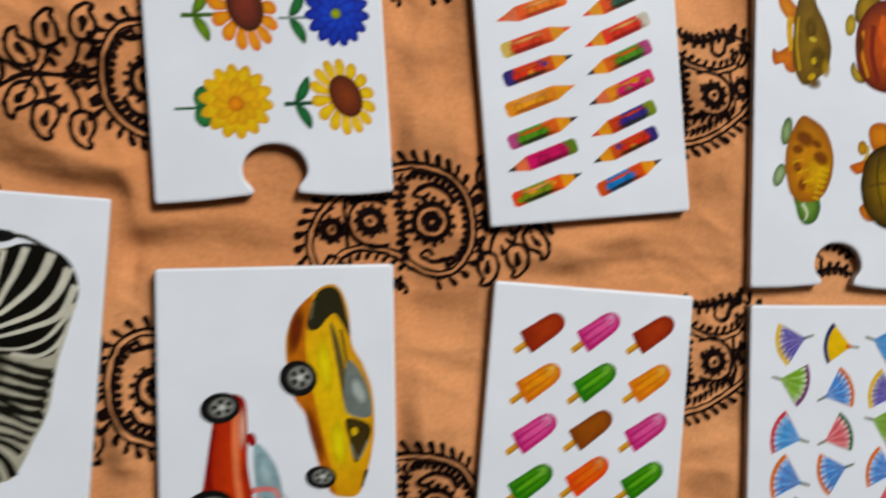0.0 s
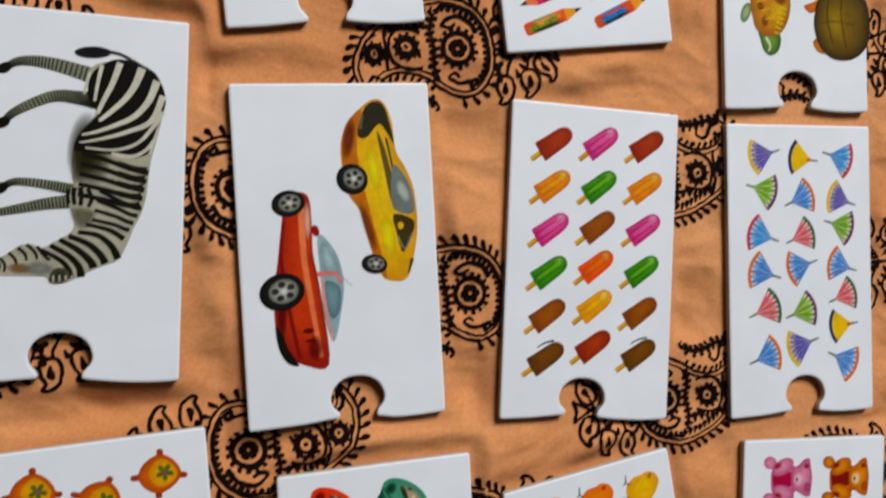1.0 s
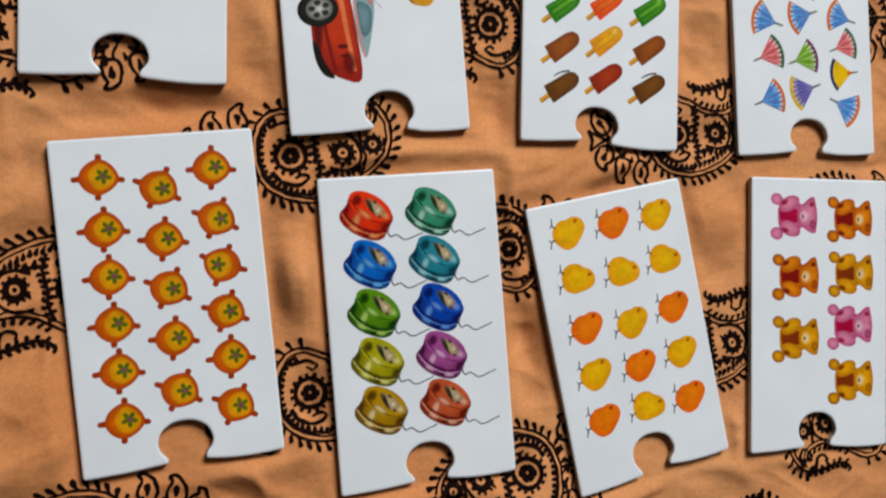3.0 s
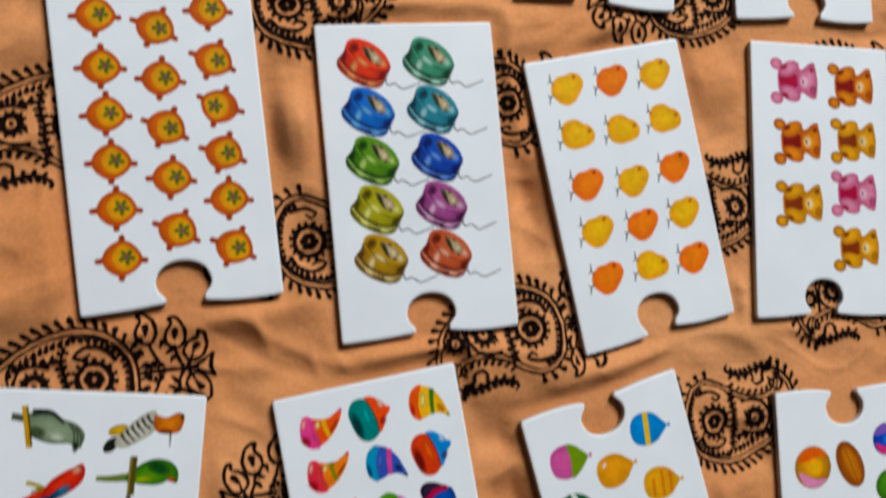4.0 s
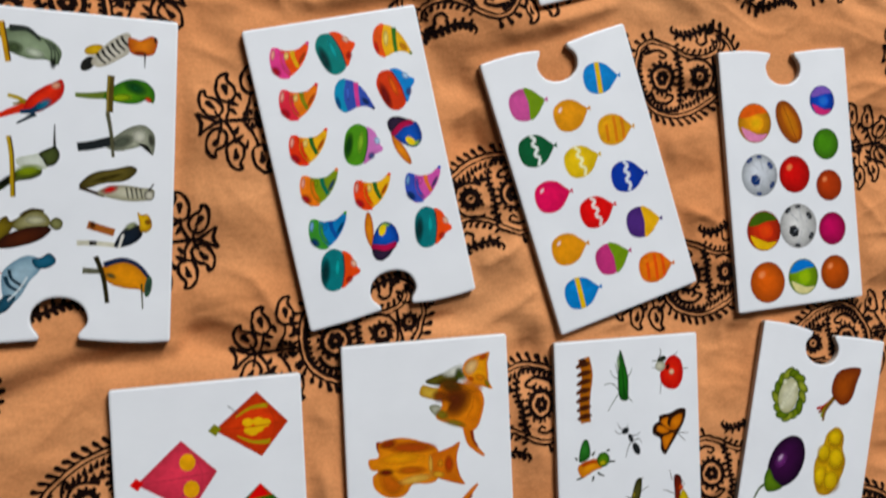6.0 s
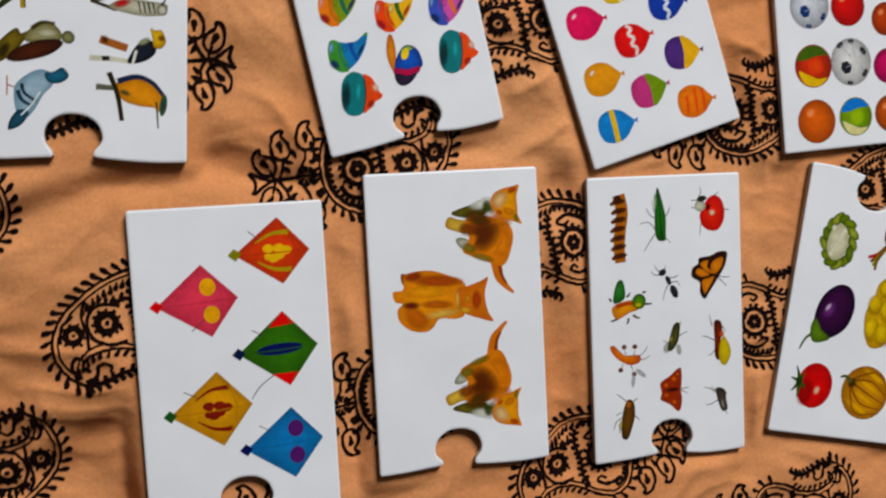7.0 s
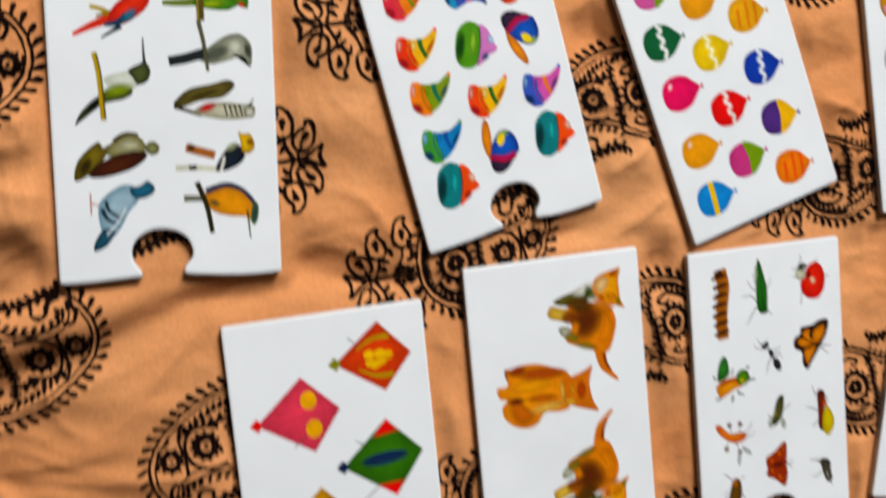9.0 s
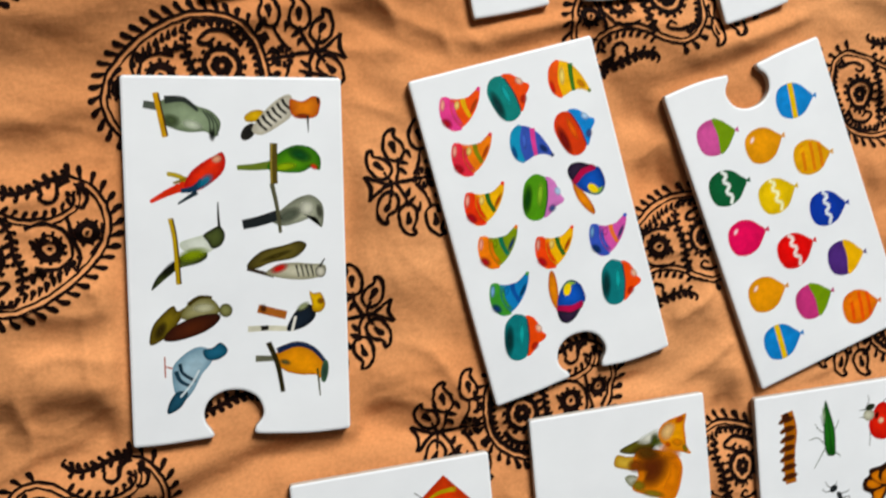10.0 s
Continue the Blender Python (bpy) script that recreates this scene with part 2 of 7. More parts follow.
def cloth_height(x, y):
    x, y = np.asarray(x, float), np.asarray(y, float)
    h = np.zeros(x.shape)
    wx = x + 0.012 * np.sin(y * 31 + 1.3) + 0.006 * np.sin(y * 77)
    wy = y + 0.010 * np.sin(x * 23 + 0.4) + 0.005 * np.sin(x * 61 + 2)
    for slant, k, ph, amp in WAVES:
        h += amp * np.sin(k * (wy + slant * wx) + ph) * (0.6 + 0.4 * np.sin(wx * 19 + ph * 3))
    for cx, cy, a, ln, wd, hi in RIDGES:
        c, s = math.cos(radians(a)), math.sin(radians(a))
        u, v = (wx - cx) * c + (wy - cy) * s, -(wx - cx) * s + (wy - cy) * c
        g = v / wd
        h += 0.72 * hi * np.exp(-(u / ln) ** 2) * np.exp(-np.where(g > 0, 0.5 * g * g, 1.3 * g * g))
    bunched = 1 + 1.0 * np.clip((-0.075 - x) / 0.03, 0, 1) * np.clip((-0.26 - y) / 0.04, 0, 1)
    for deg, ln, wd, seed, sharp, amp in FOLDS:
        h += amp * bunched * folded(wx, wy, deg, ln, wd, seed, sharp)
    for cx, cy, a, ln, wd, hi in CREASES:
        c, s = math.cos(radians(a)), math.sin(radians(a))
        u, v = (wx - cx) * c + (wy - cy) * s, -(wx - cx) * s + (wy - cy) * c
        h += hi * np.exp(-(u / ln) ** 2 - np.abs(v / wd) ** 1.5)
    m = near_card(x, y)
    h -= 0.3
    h = np.where(h > 0, h * m, h * (0.14 + 0.86 * m)) - 0.22 * (1 - m)
    fall = ((-0.122 - x) * 0.75 + (-0.375 - y) * 0.66) / 0.02
    h -= 2.3 * np.logaddexp(0, np.clip(fall, -30, 2)) * m
    fade = np.clip((0.36 - np.abs(x - 0.05)) / 0.06, 0, 1) * np.clip((0.46 - np.abs(y + 0.225)) / 0.06, 0, 1)
    hem = np.clip(np.maximum(np.abs(x - 0.05) - 0.59, np.abs(y + 0.22) - 0.72) / 0.02, 0, 1)
    return h * fade * 0.0019 + hem * (GROUND + 0.0005)


def steps(lo, a, b, hi, fine, coarse):
    return np.concatenate([np.linspace(lo, a, coarse, endpoint=False), np.arange(a, b, fine), np.linspace(b, hi, coarse)])


gx, gy = steps(-0.56, -0.19, 0.30, 0.66, 0.0011, 40), steps(-0.96, -0.57, 0.12, 0.52, 0.0011, 40)
mx, my = np.meshgrid(gx, gy)
mz = cloth_height(mx, my)
nx, ny = len(gx), len(gy)
i = (np.arange(ny - 1)[:, None] * nx + np.arange(nx - 1)[None]).ravel()
cloth = mesh_object("tablecloth", np.column_stack([mx.ravel(), my.ravel(), mz.ravel()]).tolist(),
                    np.column_stack([i, i + 1, i + 1 + nx, i + nx]).tolist(), [CLOTH], smooth=True)
tagged(cloth, "creased peach-orange cotton cloth with dark paisley block prints", "tablecloth")


def tint(col):
    """Pigment and cover of an ink."""
    c = np.array(lin("ffffff" if col == "~" else col))
    c = np.clip((c.mean() + (c - c.mean()) * 1.12) * 0.98, 0.002, 0.9)
    return np.array((*c, 1.0))


# ---- printed drawing: flat shapes in layers, millimetres to the right and down ----
class Ink:
    def __init__(self, auto=""):
        """auto: the name of the pieces laid over the first shape."""
        self.v, self.f, self.c, self.lift = [], [], [], 0
        self.marks, self.auto = [(0, None)], auto
        self.place()

    def part(self, name=None):
        """What follows belongs to a piece of its own; None: to the drawing itself."""
        self.marks.append((len(self.f), name))

    def place(self, x=0, y=0, deg=0, size=1.0, flip=1):
        self.m = (x, y, math.cos(radians(deg)), math.sin(radians(deg)), size, flip)
        return self

    def put(self, pts, cols, faces):
        x, y, c, s, k, fl = self.m
        n = len(self.v)
        if self.auto and self.lift:
            self.part(self.auto)
        self.lift += 1
        for (u, w) in pts:
            u, w = u * k, w * k * fl
            self.v.append((x + u * c - w * s, y + u * s + w * c, self.lift))
        self.c += cols
        self.f += [tuple(n + q for q in f) for f in faces]

    def fill(self, pts, col, edge=None, focus=(0, 0), rings=(0.45, 0.8)):
        """A shape filled from its middle colour to its edge colour; ~ for an edge that fades out."""
        a, b = tint(col), tint(edge or col)
        if edge == "~":
            b = a * (1, 1, 1, 0)
        p = np.array(pts, float)
        mid = p.mean(0) + np.array(focus)
        n = len(p)
        vs, cs, fs = [mid], [a], []
        for s in (*rings, 1.0):
            vs += list(mid + (p - mid) * s)
            cs += [a + (b - a) * s ** 1.8] * n
        for q in range(n):
            r = (q + 1) % n
            fs.append((0, 1 + q, 1 + r))
            for k in range(len(rings)):
                fs.append((1 + k * n + q, 1 + (k + 1) * n + q, 1 + (k + 1) * n + r, 1 + k * n + r))
        self.put(vs, cs, fs)

    def blob(self, pts, col, edge=None, focus=(0, 0), step=4):
        self.fill(curve_points(pts, True, step), col, edge, focus)

    def area(self, pts, col, smooth=True):
        """A shape of one colour, hollow sides allowed."""
        p = curve_points(pts, True, 4) if smooth else pts
        self.put(p, [tint(col)] * len(p), [tuple(range(len(p)))])

    def oval(self, x, y, rx, ry, deg=0, col="ffffff", edge=None, focus=(0, 0), n=22):
        c, s = math.cos(radians(deg)), math.sin(radians(deg))
        a = [2 * math.pi * q / n for q in range(n)]
        self.fill([(x + rx * math.cos(t) * c - ry * math.sin(t) * s, y + rx * math.cos(t) * s + ry * math.sin(t) * c) for t in a], col, edge, focus)

    def line(self, pts, w0, w1, col, step=4):
        p = np.array(curve_points(pts, False, step)) if len(pts) > 2 else np.array(pts, float)
        n = len(p)
        t = np.gradient(p, axis=0)
        t /= np.linalg.norm(t, axis=1)[:, None] + 1e-9
        o = np.column_stack([-t[:, 1], t[:, 0]]) * np.linspace(w0, w1, n)[:, None] / 2
        self.put([*(p + o), *(p - o)], [tint(col)] * 2 * n, [(q, q + 1, n + q + 1, n + q) for q in range(n - 1)])


def printed(name, ink, card, label="", parent=None):
    """The drawing as one flat mesh on the card's face."""
    v = [(x * 0.001, -y * 0.001, THICK + 0.00001 + 0.0000015 * z) for x, y, z in ink.v]
    ends = [m[0] for m in ink.marks[1:]] + [len(ink.f)]
    runs = [(piece, ink.f[a:b]) for (a, piece), b in zip(ink.marks, ends) if b > a]
    main = [f for piece, fs in runs if piece is None for f in fs]
    ob = None
    for piece, fs in [(None, main)] + [r for r in runs if r[0]]:
        used = sorted({q for f in fs for q in f})
        at_new = {q: r for r, q in enumerate(used)}
        made = mesh_object(piece or name, [v[q] for q in used], [tuple(at_new[q] for q in f) for f in fs], [PRINT], ob or parent or card, "" if piece else label)
        at = made.data.color_attributes.new("ink", "FLOAT_COLOR", "POINT")
        cols = np.array([ink.c[q] for q in used])
        at.data.foreach_set("color", cols.astype(np.float32).ravel())
        if ob is None:
            ob = made
            if parent is not None:
                return ob
    return ob


def card_outline(hl, hr, mid, top):
    """Outline of a card, millimetres right and down, with its keyhole-shaped hollow."""
    r = curve_points([(65, hr - 1), (64.6, hr - 0.25), (63.6, hr), (56, hr + 0.3), (48, hr + 0.1), (mid + 9, hr - 0.6), (mid + 6.6, hr - 1.0)], False, 3)
    k = curve_points([(mid + 6.0, hr - 1.6), (mid + 6.5, hr - 3.2), (mid + 8.4, hr - 5.6), (mid + 8.8, hr - 8.2), (mid + 7.3, hr - 11.8),
                      (mid + 4, hr - 14.1), (mid, hr - 14.8), (mid - 4, hr - 14.2), (mid - 7.4, hr - 11.8), (mid - 8.8, hr - 8.4),
                      (mid - 8.3, hr - 5.4 + 0.4 * (hl - hr)), (mid - 6.6, hl - 3.2), (mid - 6.0, hl - 1.8)], False, 4)
    q = curve_points([(mid - 6.8, hl - 1.1), (mid - 10, hl - 0.9), (mid - 18, hl - 0.3), (8, hl - 0.1), (1.3, hl), (0.4, hl - 0.25), (0, hl - 1)], False, 3)
    p = [(0, 0.9), (0.3, 0.3), (0.9, 0), *[(x, 0) for x in range(8, 60, 8)], (64.1, 0), (64.7, 0.3), (65, 0.9), *r, *k, *q]
    if top:
        p = [(65 - x, 110 - y) for x, y in p]
    return np.array([(float(a), float(b)) for a, b in p])


def puzzle_card(key, label):
    x, y, a, hl, hr, mid, top = CARDS[key]
    card = new("puzzle_card")
    card.matrix_world = pose(x, y, 0, 0, 0, a)
    tagged(card, label, "puzzle card", "puzzle cards laid out in rows")
    p = card_outline(110 if top else hl, 110 if top else hr, 65 - mid if top else mid, top) * (1, -1) * 0.001
    n = len(p)
    t = np.roll(p, -1, 0) - np.roll(p, 1, 0)
    t /= np.linalg.norm(t, axis=1)[:, None] + 1e-12
    inn = np.column_stack([t[:, 1], -t[:, 0]])
    area = np.sum(p[:, 0] * np.roll(p[:, 1], -1) - p[:, 1] * np.roll(p[:, 0], -1))
    inn = inn if area < 0 else -inn
    loops = ((0.00015, 0.0), (0.0, 0.0002), (0.0, THICK - 0.0006), (0.0001, THICK - 0.00022), (0.0007, THICK))
    vs = [(*(p[q] + inn[q] * d), z) for d, z in loops for q in range(n)]
    fs = [(k * n + q, k * n + (q + 1) % n, (k + 1) * n + (q + 1) % n, (k + 1) * n + q) for k in range(len(loops) - 2) for q in range(n)]
    if area < 0:
        fs = [f[::-1] for f in fs]
    def facing(tris, up):
        out = []
        for a, b, c in tris:
            (ax, ay), (bx, by), (cx, cy) = (p[i] + inn[i] * 0.0007 for i in (a, b, c))
            cross = (bx - ax) * (cy - ay) - (by - ay) * (cx - ax)
            out.append((a, b, c) if (cross > 0) == up else (a, c, b))
        return out
    tris = tessellate_polygon([[Vector((q[0], q[1], 0)) for q in (p + inn * 0.0007) * 1000]])
    mesh_object("board", vs, fs + facing(tris, False), [EDGE], card, "off-white pressed card edge")
    k = len(loops) - 2
    vs = vs[k * n:]
    fs = [(q, (q + 1) % n, n + (q + 1) % n, n + q) for q in range(n)]
    if area < 0:
        fs = [f[::-1] for f in fs]
    fs += [tuple(n + q for q in f) for f in facing(tris, True)]
    mesh_object("face", vs, fs, [FACE], card, "glossy white laminated face")
    return card


ROWS6 = ("red", "pink", "red", "amber", "green", "amber", "pink", "brown", "pink", "green", "orange", "green",
         "brown", "yellow", "brown", "cocoa", "red", "cocoa")
LOLLY = {"red": ("b24a1e", "8e2e10"), "pink": ("e86ea4", "c43c7c"), "amber": ("f5a52a", "dd7d0a"), "green": ("5fa52c", "2f7a12"),
         "brown": ("a8621f", "824310"), "orange": ("fb8330", "ee5a0c"), "yellow": ("fbbc30", "e99a0c"), "cocoa": ("84541e", "5e3a10")}


def draw_lollies(card):
    for q, kind in enumerate(ROWS6):
        col, r = q % 3, q // 3
        x = (15.3, 33.3, 51.5)[col]
        y = 14.6 + 15.0 * r + (0, (-1.3, -0.9, -1.6, -2.6, -3.6, -4.4)[r], -1.6)[col]
        k = Ink().place(x + 0.6, y - 0.6, (-36, -37, -35)[col] + (2 if r == 5 else 0), 0.98)
        a, b = LOLLY[kind]
        k.part("stick")
        k.line([(-10.6, 0.4), (-4, 0.2)], 1.9, 1.9, "e0a94a")
        k.line([(-10.2, 0.9), (-4, 0.8)], 0.6, 0.6, "b97f2a")
        k.part()
        k.fill([(-6.2, -3.7), *curve_points([(-5.9, -3.8), (-1, -3.5), (4.2, -3.3), (7.0, -2.3), (8.2, 0), (7.2, 2.2), (4.4, 3.3), (-1, 3.6), (-5.9, 3.8)], False, 3), (-6.3, 3.6), (-6.5, 0)], a, b, (1.5, -0.6))
        if kind in ("pink", "amber", "green", "orange", "yellow"):
            pale = {"pink": "f7aed0", "green": "8cc85a", "amber": "fdca6a", "yellow": "fddc7a"}.get(kind, "fdb070")
            k.oval(5.2, -0.8, 2.6, 1.9, -10, pale, "~", n=14)
            for w in (-1.5, 1.0):
                k.line([(-6.0, w), (0, w), (5.2, w * 0.8)], 0.75, 0.3, b)
            k.line([(-4.6, -0.3), (0, -0.3), (6.0, -0.5)], 0.5, 0.9, {"green": "7ab83c"}.get(kind, a))
            k.line([(-5.4, 2.7), (0, 2.8), (5.2, 2.5)], 0.6, 0.3, b)
        if kind == "cocoa":
            k.line([(-0.5, -4.9), (3, -4.6), (6.2, -3.3)], 0.45, 0.8, "2c2018")
        printed("printed_ice_lolly", k, card, {"cocoa": "printed dark brown ice lolly"}.get(kind, "printed %s ice lolly" % kind))


FANS = [(23.1, 9.7, 9.6, 13.1, 0), (40.4, 13.9, 27.2, 11.9, 1), (42.7, 10.2, 56.4, 14.3, 2), (7.9, 22.7, 21.4, 26.4, 3), (24.9, 30.8, 38, 25.8, 4),
        (57.9, 30.9, 45, 26.6, 0), (22.2, 44.3, 8.7, 39.8, 2), (25.3, 45, 38, 40.4, 5), (43, 36.6, 56.4, 40.5, 3), (22.9, 58.3, 8.9, 53.9, 4),
        (39.6, 51.9, 25.9, 55.5, 4), (58, 56.5, 44.7, 52.4, 4), (8.4, 72.5, 22, 67.6, 5), (24.7, 73.4, 38.4, 69.4, 3), (44.6, 68.2, 57.4, 64, 5),
        (58.2, 76.6, 44.8, 77.9, 1), (8.2, 90, 21.8, 85.5, 4)]
FANS2 = [(39.7, 81.8, 25.7, 86.2, 0), (43.8, 87.4, 57.2, 93.9, 4)]
FAN_COLOURS = [("5152b8", "e3bb2e", "f4e6b8"), ("f3c713", "36426a", ""), ("3f9fdc", "cc4a52", "e3f0fa"), ("86b52a", "7a3a70", "eef4dd"),
               ("3f92da", "d9793a", "eef4fb"), ("e5757c", "2f6a44", "fbe9e6")]


def draw_fans(card):
    for hx, hy, ox, oy, c in FANS + FANS2:
        deg = math.degrees(math.atan2(oy - hy, ox - hx))
        k = Ink().place(hx, hy, deg, math.hypot(ox - hx, oy - hy) / 14.0)
        body, rim, gap = FAN_COLOURS[c]
        half = 0.7

        def arc(r0, r1, a0, a1, col, n=12):
            t = [a0 + (a1 - a0) * q / n for q in range(n + 1)]
            pts = [(3.2 + r1 * math.cos(q), r1 * math.sin(q)) for q in t] + [(3.2 + r0 * math.cos(q), r0 * math.sin(q)) for q in reversed(t)]
            k.area(pts, col, False)
        k.part("handle")
        k.line([(0, 0.1), (3.8, 0)], 0.65, 1.0, "7b7d6a")
        k.part()
        arc(0.3, 10.4, -half, half, body)
        k.part("rim")
        arc(9.5, 11.1, -half, half, rim)
        k.part()
        if gap:
            for q in range(7):
                t = -half + 0.1 + (2 * half - 0.2) * q / 6
                k.part("slit")
                k.line([(3.2 + 7.6 * math.cos(t), 7.6 * math.sin(t)), (3.2 + 9.9 * math.cos(t), 9.9 * math.sin(t))], 0.15, 0.7, gap)
                k.part("rib")
                k.line([(3.2 + 1.2 * math.cos(t + 0.09), 1.2 * math.sin(t + 0.09)), (3.2 + 9.4 * math.cos(t + 0.09), 9.4 * math.sin(t + 0.09))], 0.08, 0.2, gap if q % 2 else rim)
        else:
            k.oval(4.3, 0, 1.3, 0.8, 0, "c8501c", "e8980f")
        printed("printed_hand_fan", k, card, "printed folding fan with a coloured rim")


def draw_cushions(card):
    for col, (x, ys) in enumerate(((14.7, (12.8, 29.9, 45.5, 61.1, 76.5, 92.8)), (33.0, (17.8, 34.8, 51.2, 67.9, 85.4)), (50.6, (12.4, 29.5, 45.4, 61.0, 76.4, 92.8)))):
        for r, y in enumerate(ys):
            turn = (0, 24, 0)[col] + (0, 22, -160, 18, 0, 25)[r] * (col == 2) - (20 if col == 1 and r in (1, 3) else 0)
            k = Ink().place(x, y, turn, 1.06)
            for px, py in ((-7.2, 0.3), (0.4, -6.3), (6.6, 1.3), (-0.8, 6.3)):
                k.part("tassel")
                k.line([(px * 0.6, py * 0.6), (px, py)], 2.4, 1.6, "b5551c")
                k.oval(px, py, 1.0, 0.9, 0, "b04a1a", "8c3512", n=10)
            k.part()
            k.blob([(-6.0, 0.2), (-4.2, -3.5), (0.2, -5.6), (4.0, -3.5), (5.9, 0.6), (3.8, 3.8), (-0.6, 5.7), (-4.4, 3.7)], "e8861a", "b8500e", (0.6, -0.4))
            k.blob([(-3.0, -0.8), (-1.0, -3.6), (1.6, -4.0), (4.7, -0.4), (3.8, 2.4), (0.6, 4.0), (-2.0, 2.6)], "e8b00c", "dc980e")
            k.part("flower")
            for q in range(5):
                k.oval(1.3 + 1.5 * math.cos(q * 1.257 + 0.3), -0.2 + 1.5 * math.sin(q * 1.257 + 0.3), 1.1, 0.75, math.degrees(q * 1.257 + 0.3), "5a6a2a", "6f7a1e", n=10)
            k.oval(1.3, -0.2, 0.8, 0.8, 0, "a8607a", "5d4a30", n=8)
            printed("printed_cushion", k, card, "printed orange tasselled cushion with a flower")


YO_YO_COLOURS = ("e8501c 8a1f0a f5a070", "4f9a7c 0c4630 b4dcc8", "1f78cc 08367c 7ab8ea", "3f8fa0 0c4658 a0d0d8", "64941a 1a4608 b4d078", "2058b8 0a286c 78a0e4",
               "b8b01e 5a5208 e4e08a", "ac5e98 5a224e deb0d0", "bc941e 664608 ead49a", "cc6848 7a2a16 f0b49c")


def draw_yo_yos(card):
    for q, cols in enumerate(YO_YO_COLOURS):
        a, b, c = cols.split()
        k = Ink().place((16.5, 40.1)[q % 2], 14.1 + 17.25 * (q // 2) + 0.1 * (q % 2), 3)
        k.part("thread")
        k.line([(7.2, 5.2), (8.4, 7.4), (10.7, 6.8), (13.6, 8.6), (17.3, 7.4), (20.3, 6.2)], 0.5, 0.4, "3c4044")
        k.part()
        k.blob([(-6.2, -6.4), (-7.0, -4.4), (-8.0, -3.0), (-9.6, -0.9), (-9.2, 2.0), (-5.8, 5.4), (-0.8, 7.9), (3.6, 8.7), (6.4, 7.4), (7.3, 4.9), (8.8, 2.8), (9.5, 0.5), (8.2, -2.2), (5.2, -4.9), (0.9, -7.6), (-2.9, -8.6)], a, b, (0.4, 0.8))
        k.part("sheen")
        k.oval(-3.6, 1.2, 1.6, 3.0, 24, c, "~", n=16)
        k.oval(-4.6, 4.2, 2.6, 1.2, 32, c, "~", n=16)
        k.oval(2.2, 7.0, 2.8, 1.0, 10, c, "~", n=16)
        k.part("shade")
        k.oval(-7.4, -1.4, 1.1, 2.6, 22, b, "~", n=14)
        k.oval(-0.4, 5.9, 1.6, 2.2, -24, b, "~", n=14)
        k.oval(6.6, 4.4, 1.8, 2.6, 24, b, "~", n=14)
        k.part("groove")
        k.line([(-8.7, -2.0), (-6.0, 1.5), (-1.4, 4.5), (3.2, 5.7), (7.2, 5.0)], 0.9, 0.7, b)
        k.line([(-8.9, -1.0), (-6.2, 2.5), (-1.6, 5.5), (3.0, 6.7), (6.6, 6.2)], 0.35, 0.3, c)
        k.part("side_disc")
        k.oval(1.4, -3.1, 8.6, 4.5, 31, a, a, (0.4, 0.2), 28)
        k.line([(-5.7, -5.8), (-3.2, -2.2), (1.2, 1.2), (5.6, 2.4), (8.6, 1.6)], 0.5, 0.3, b)
        k.oval(-3.4, -5.6, 2.0, 2.4, 30, b, "~", n=14)
        k.oval(-0.6, -0.6, 3.2, 1.2, 36, c, "~", n=14)
        k.oval(6.6, -0.2, 2.2, 1.6, 40, c, "~", n=14)
        k.part("disc_picture")
        k.blob([(-0.9, -6.2), (2.6, -6.0), (6.4, -2.8), (6.6, 0.2), (4.0, 0.8), (1.0, -2.0)], "cbb893", "~")
        k.blob([(-0.8, -6.4), (1.2, -6.0), (2.6, -2.6), (3.2, 0.4), (0.8, -2.2)], "26331a", "~")
        k.oval(4.2, -2.0, 1.3, 1.5, 30, "e6d2b4", "~", n=12)
        k.oval(3.0, -4.9, 1.0, 0.7, 30, "5a4a24", "~", n=10)
        k.oval(4.6, 0.2, 0.8, 0.7, 0, "6a4a34", "~", n=10)
        printed("printed_yo_yo", k, card, "printed glossy yo-yo with its thread trailing")


def draw_plain_ovals(card):
    orange = {1, 6, 8, 10, 12, 14}
    for q in range(15):
        col, r = q % 3, q // 3
        x, y = (14.9, 33.8, 52.2)[col], (12.0, 29.4, 48.6, 66.5, 84.4)[r] + (0, (-0.2, 1.3, 2.2, 1.2, -0.8)[r], 0.2)[col]
        k = Ink("mark")
        a, b = ("fb9020", "f27a0e") if q in orange else ("fdc420", "f6aa0e")
        k.place(x, y, 28 if r == 1 or q == 13 else -14)
        k.blob([(-6.3, 0.4), (-5.2, -3.4), (-1.6, -5.4), (1.6, -4.9), (4.2, -4.9), (6.9, -3.0), (7.4, 0.2), (5.6, 2.6), (3.4, 4.2), (0.4, 5.8), (-3.6, 5.2)], a, b, (0.6, -0.8))
        k.oval(4.6, -3.0, 1.2, 0.9, -30, "b8480c" if q in orange else "c87408", "~", n=10)
        k.place(x, y, 12)
        for fy, d in ((-2.2, -1), (3.2, 1)):
            k.line([(-5.2, fy - 0.4 * d), (-6.4, fy + 0.2 * d), (-6.8, fy + 3.0 * d)], 0.7, 0.4, "3a2a22")
            k.line([(-6.5, fy + 0.6 * d), (-7.6, fy - 0.6 * d)], 0.5, 0.3, "3a2a22")
        printed("printed_oval_shape", k, card, "plain printed orange shape" if q in orange else "plain printed yellow shape")


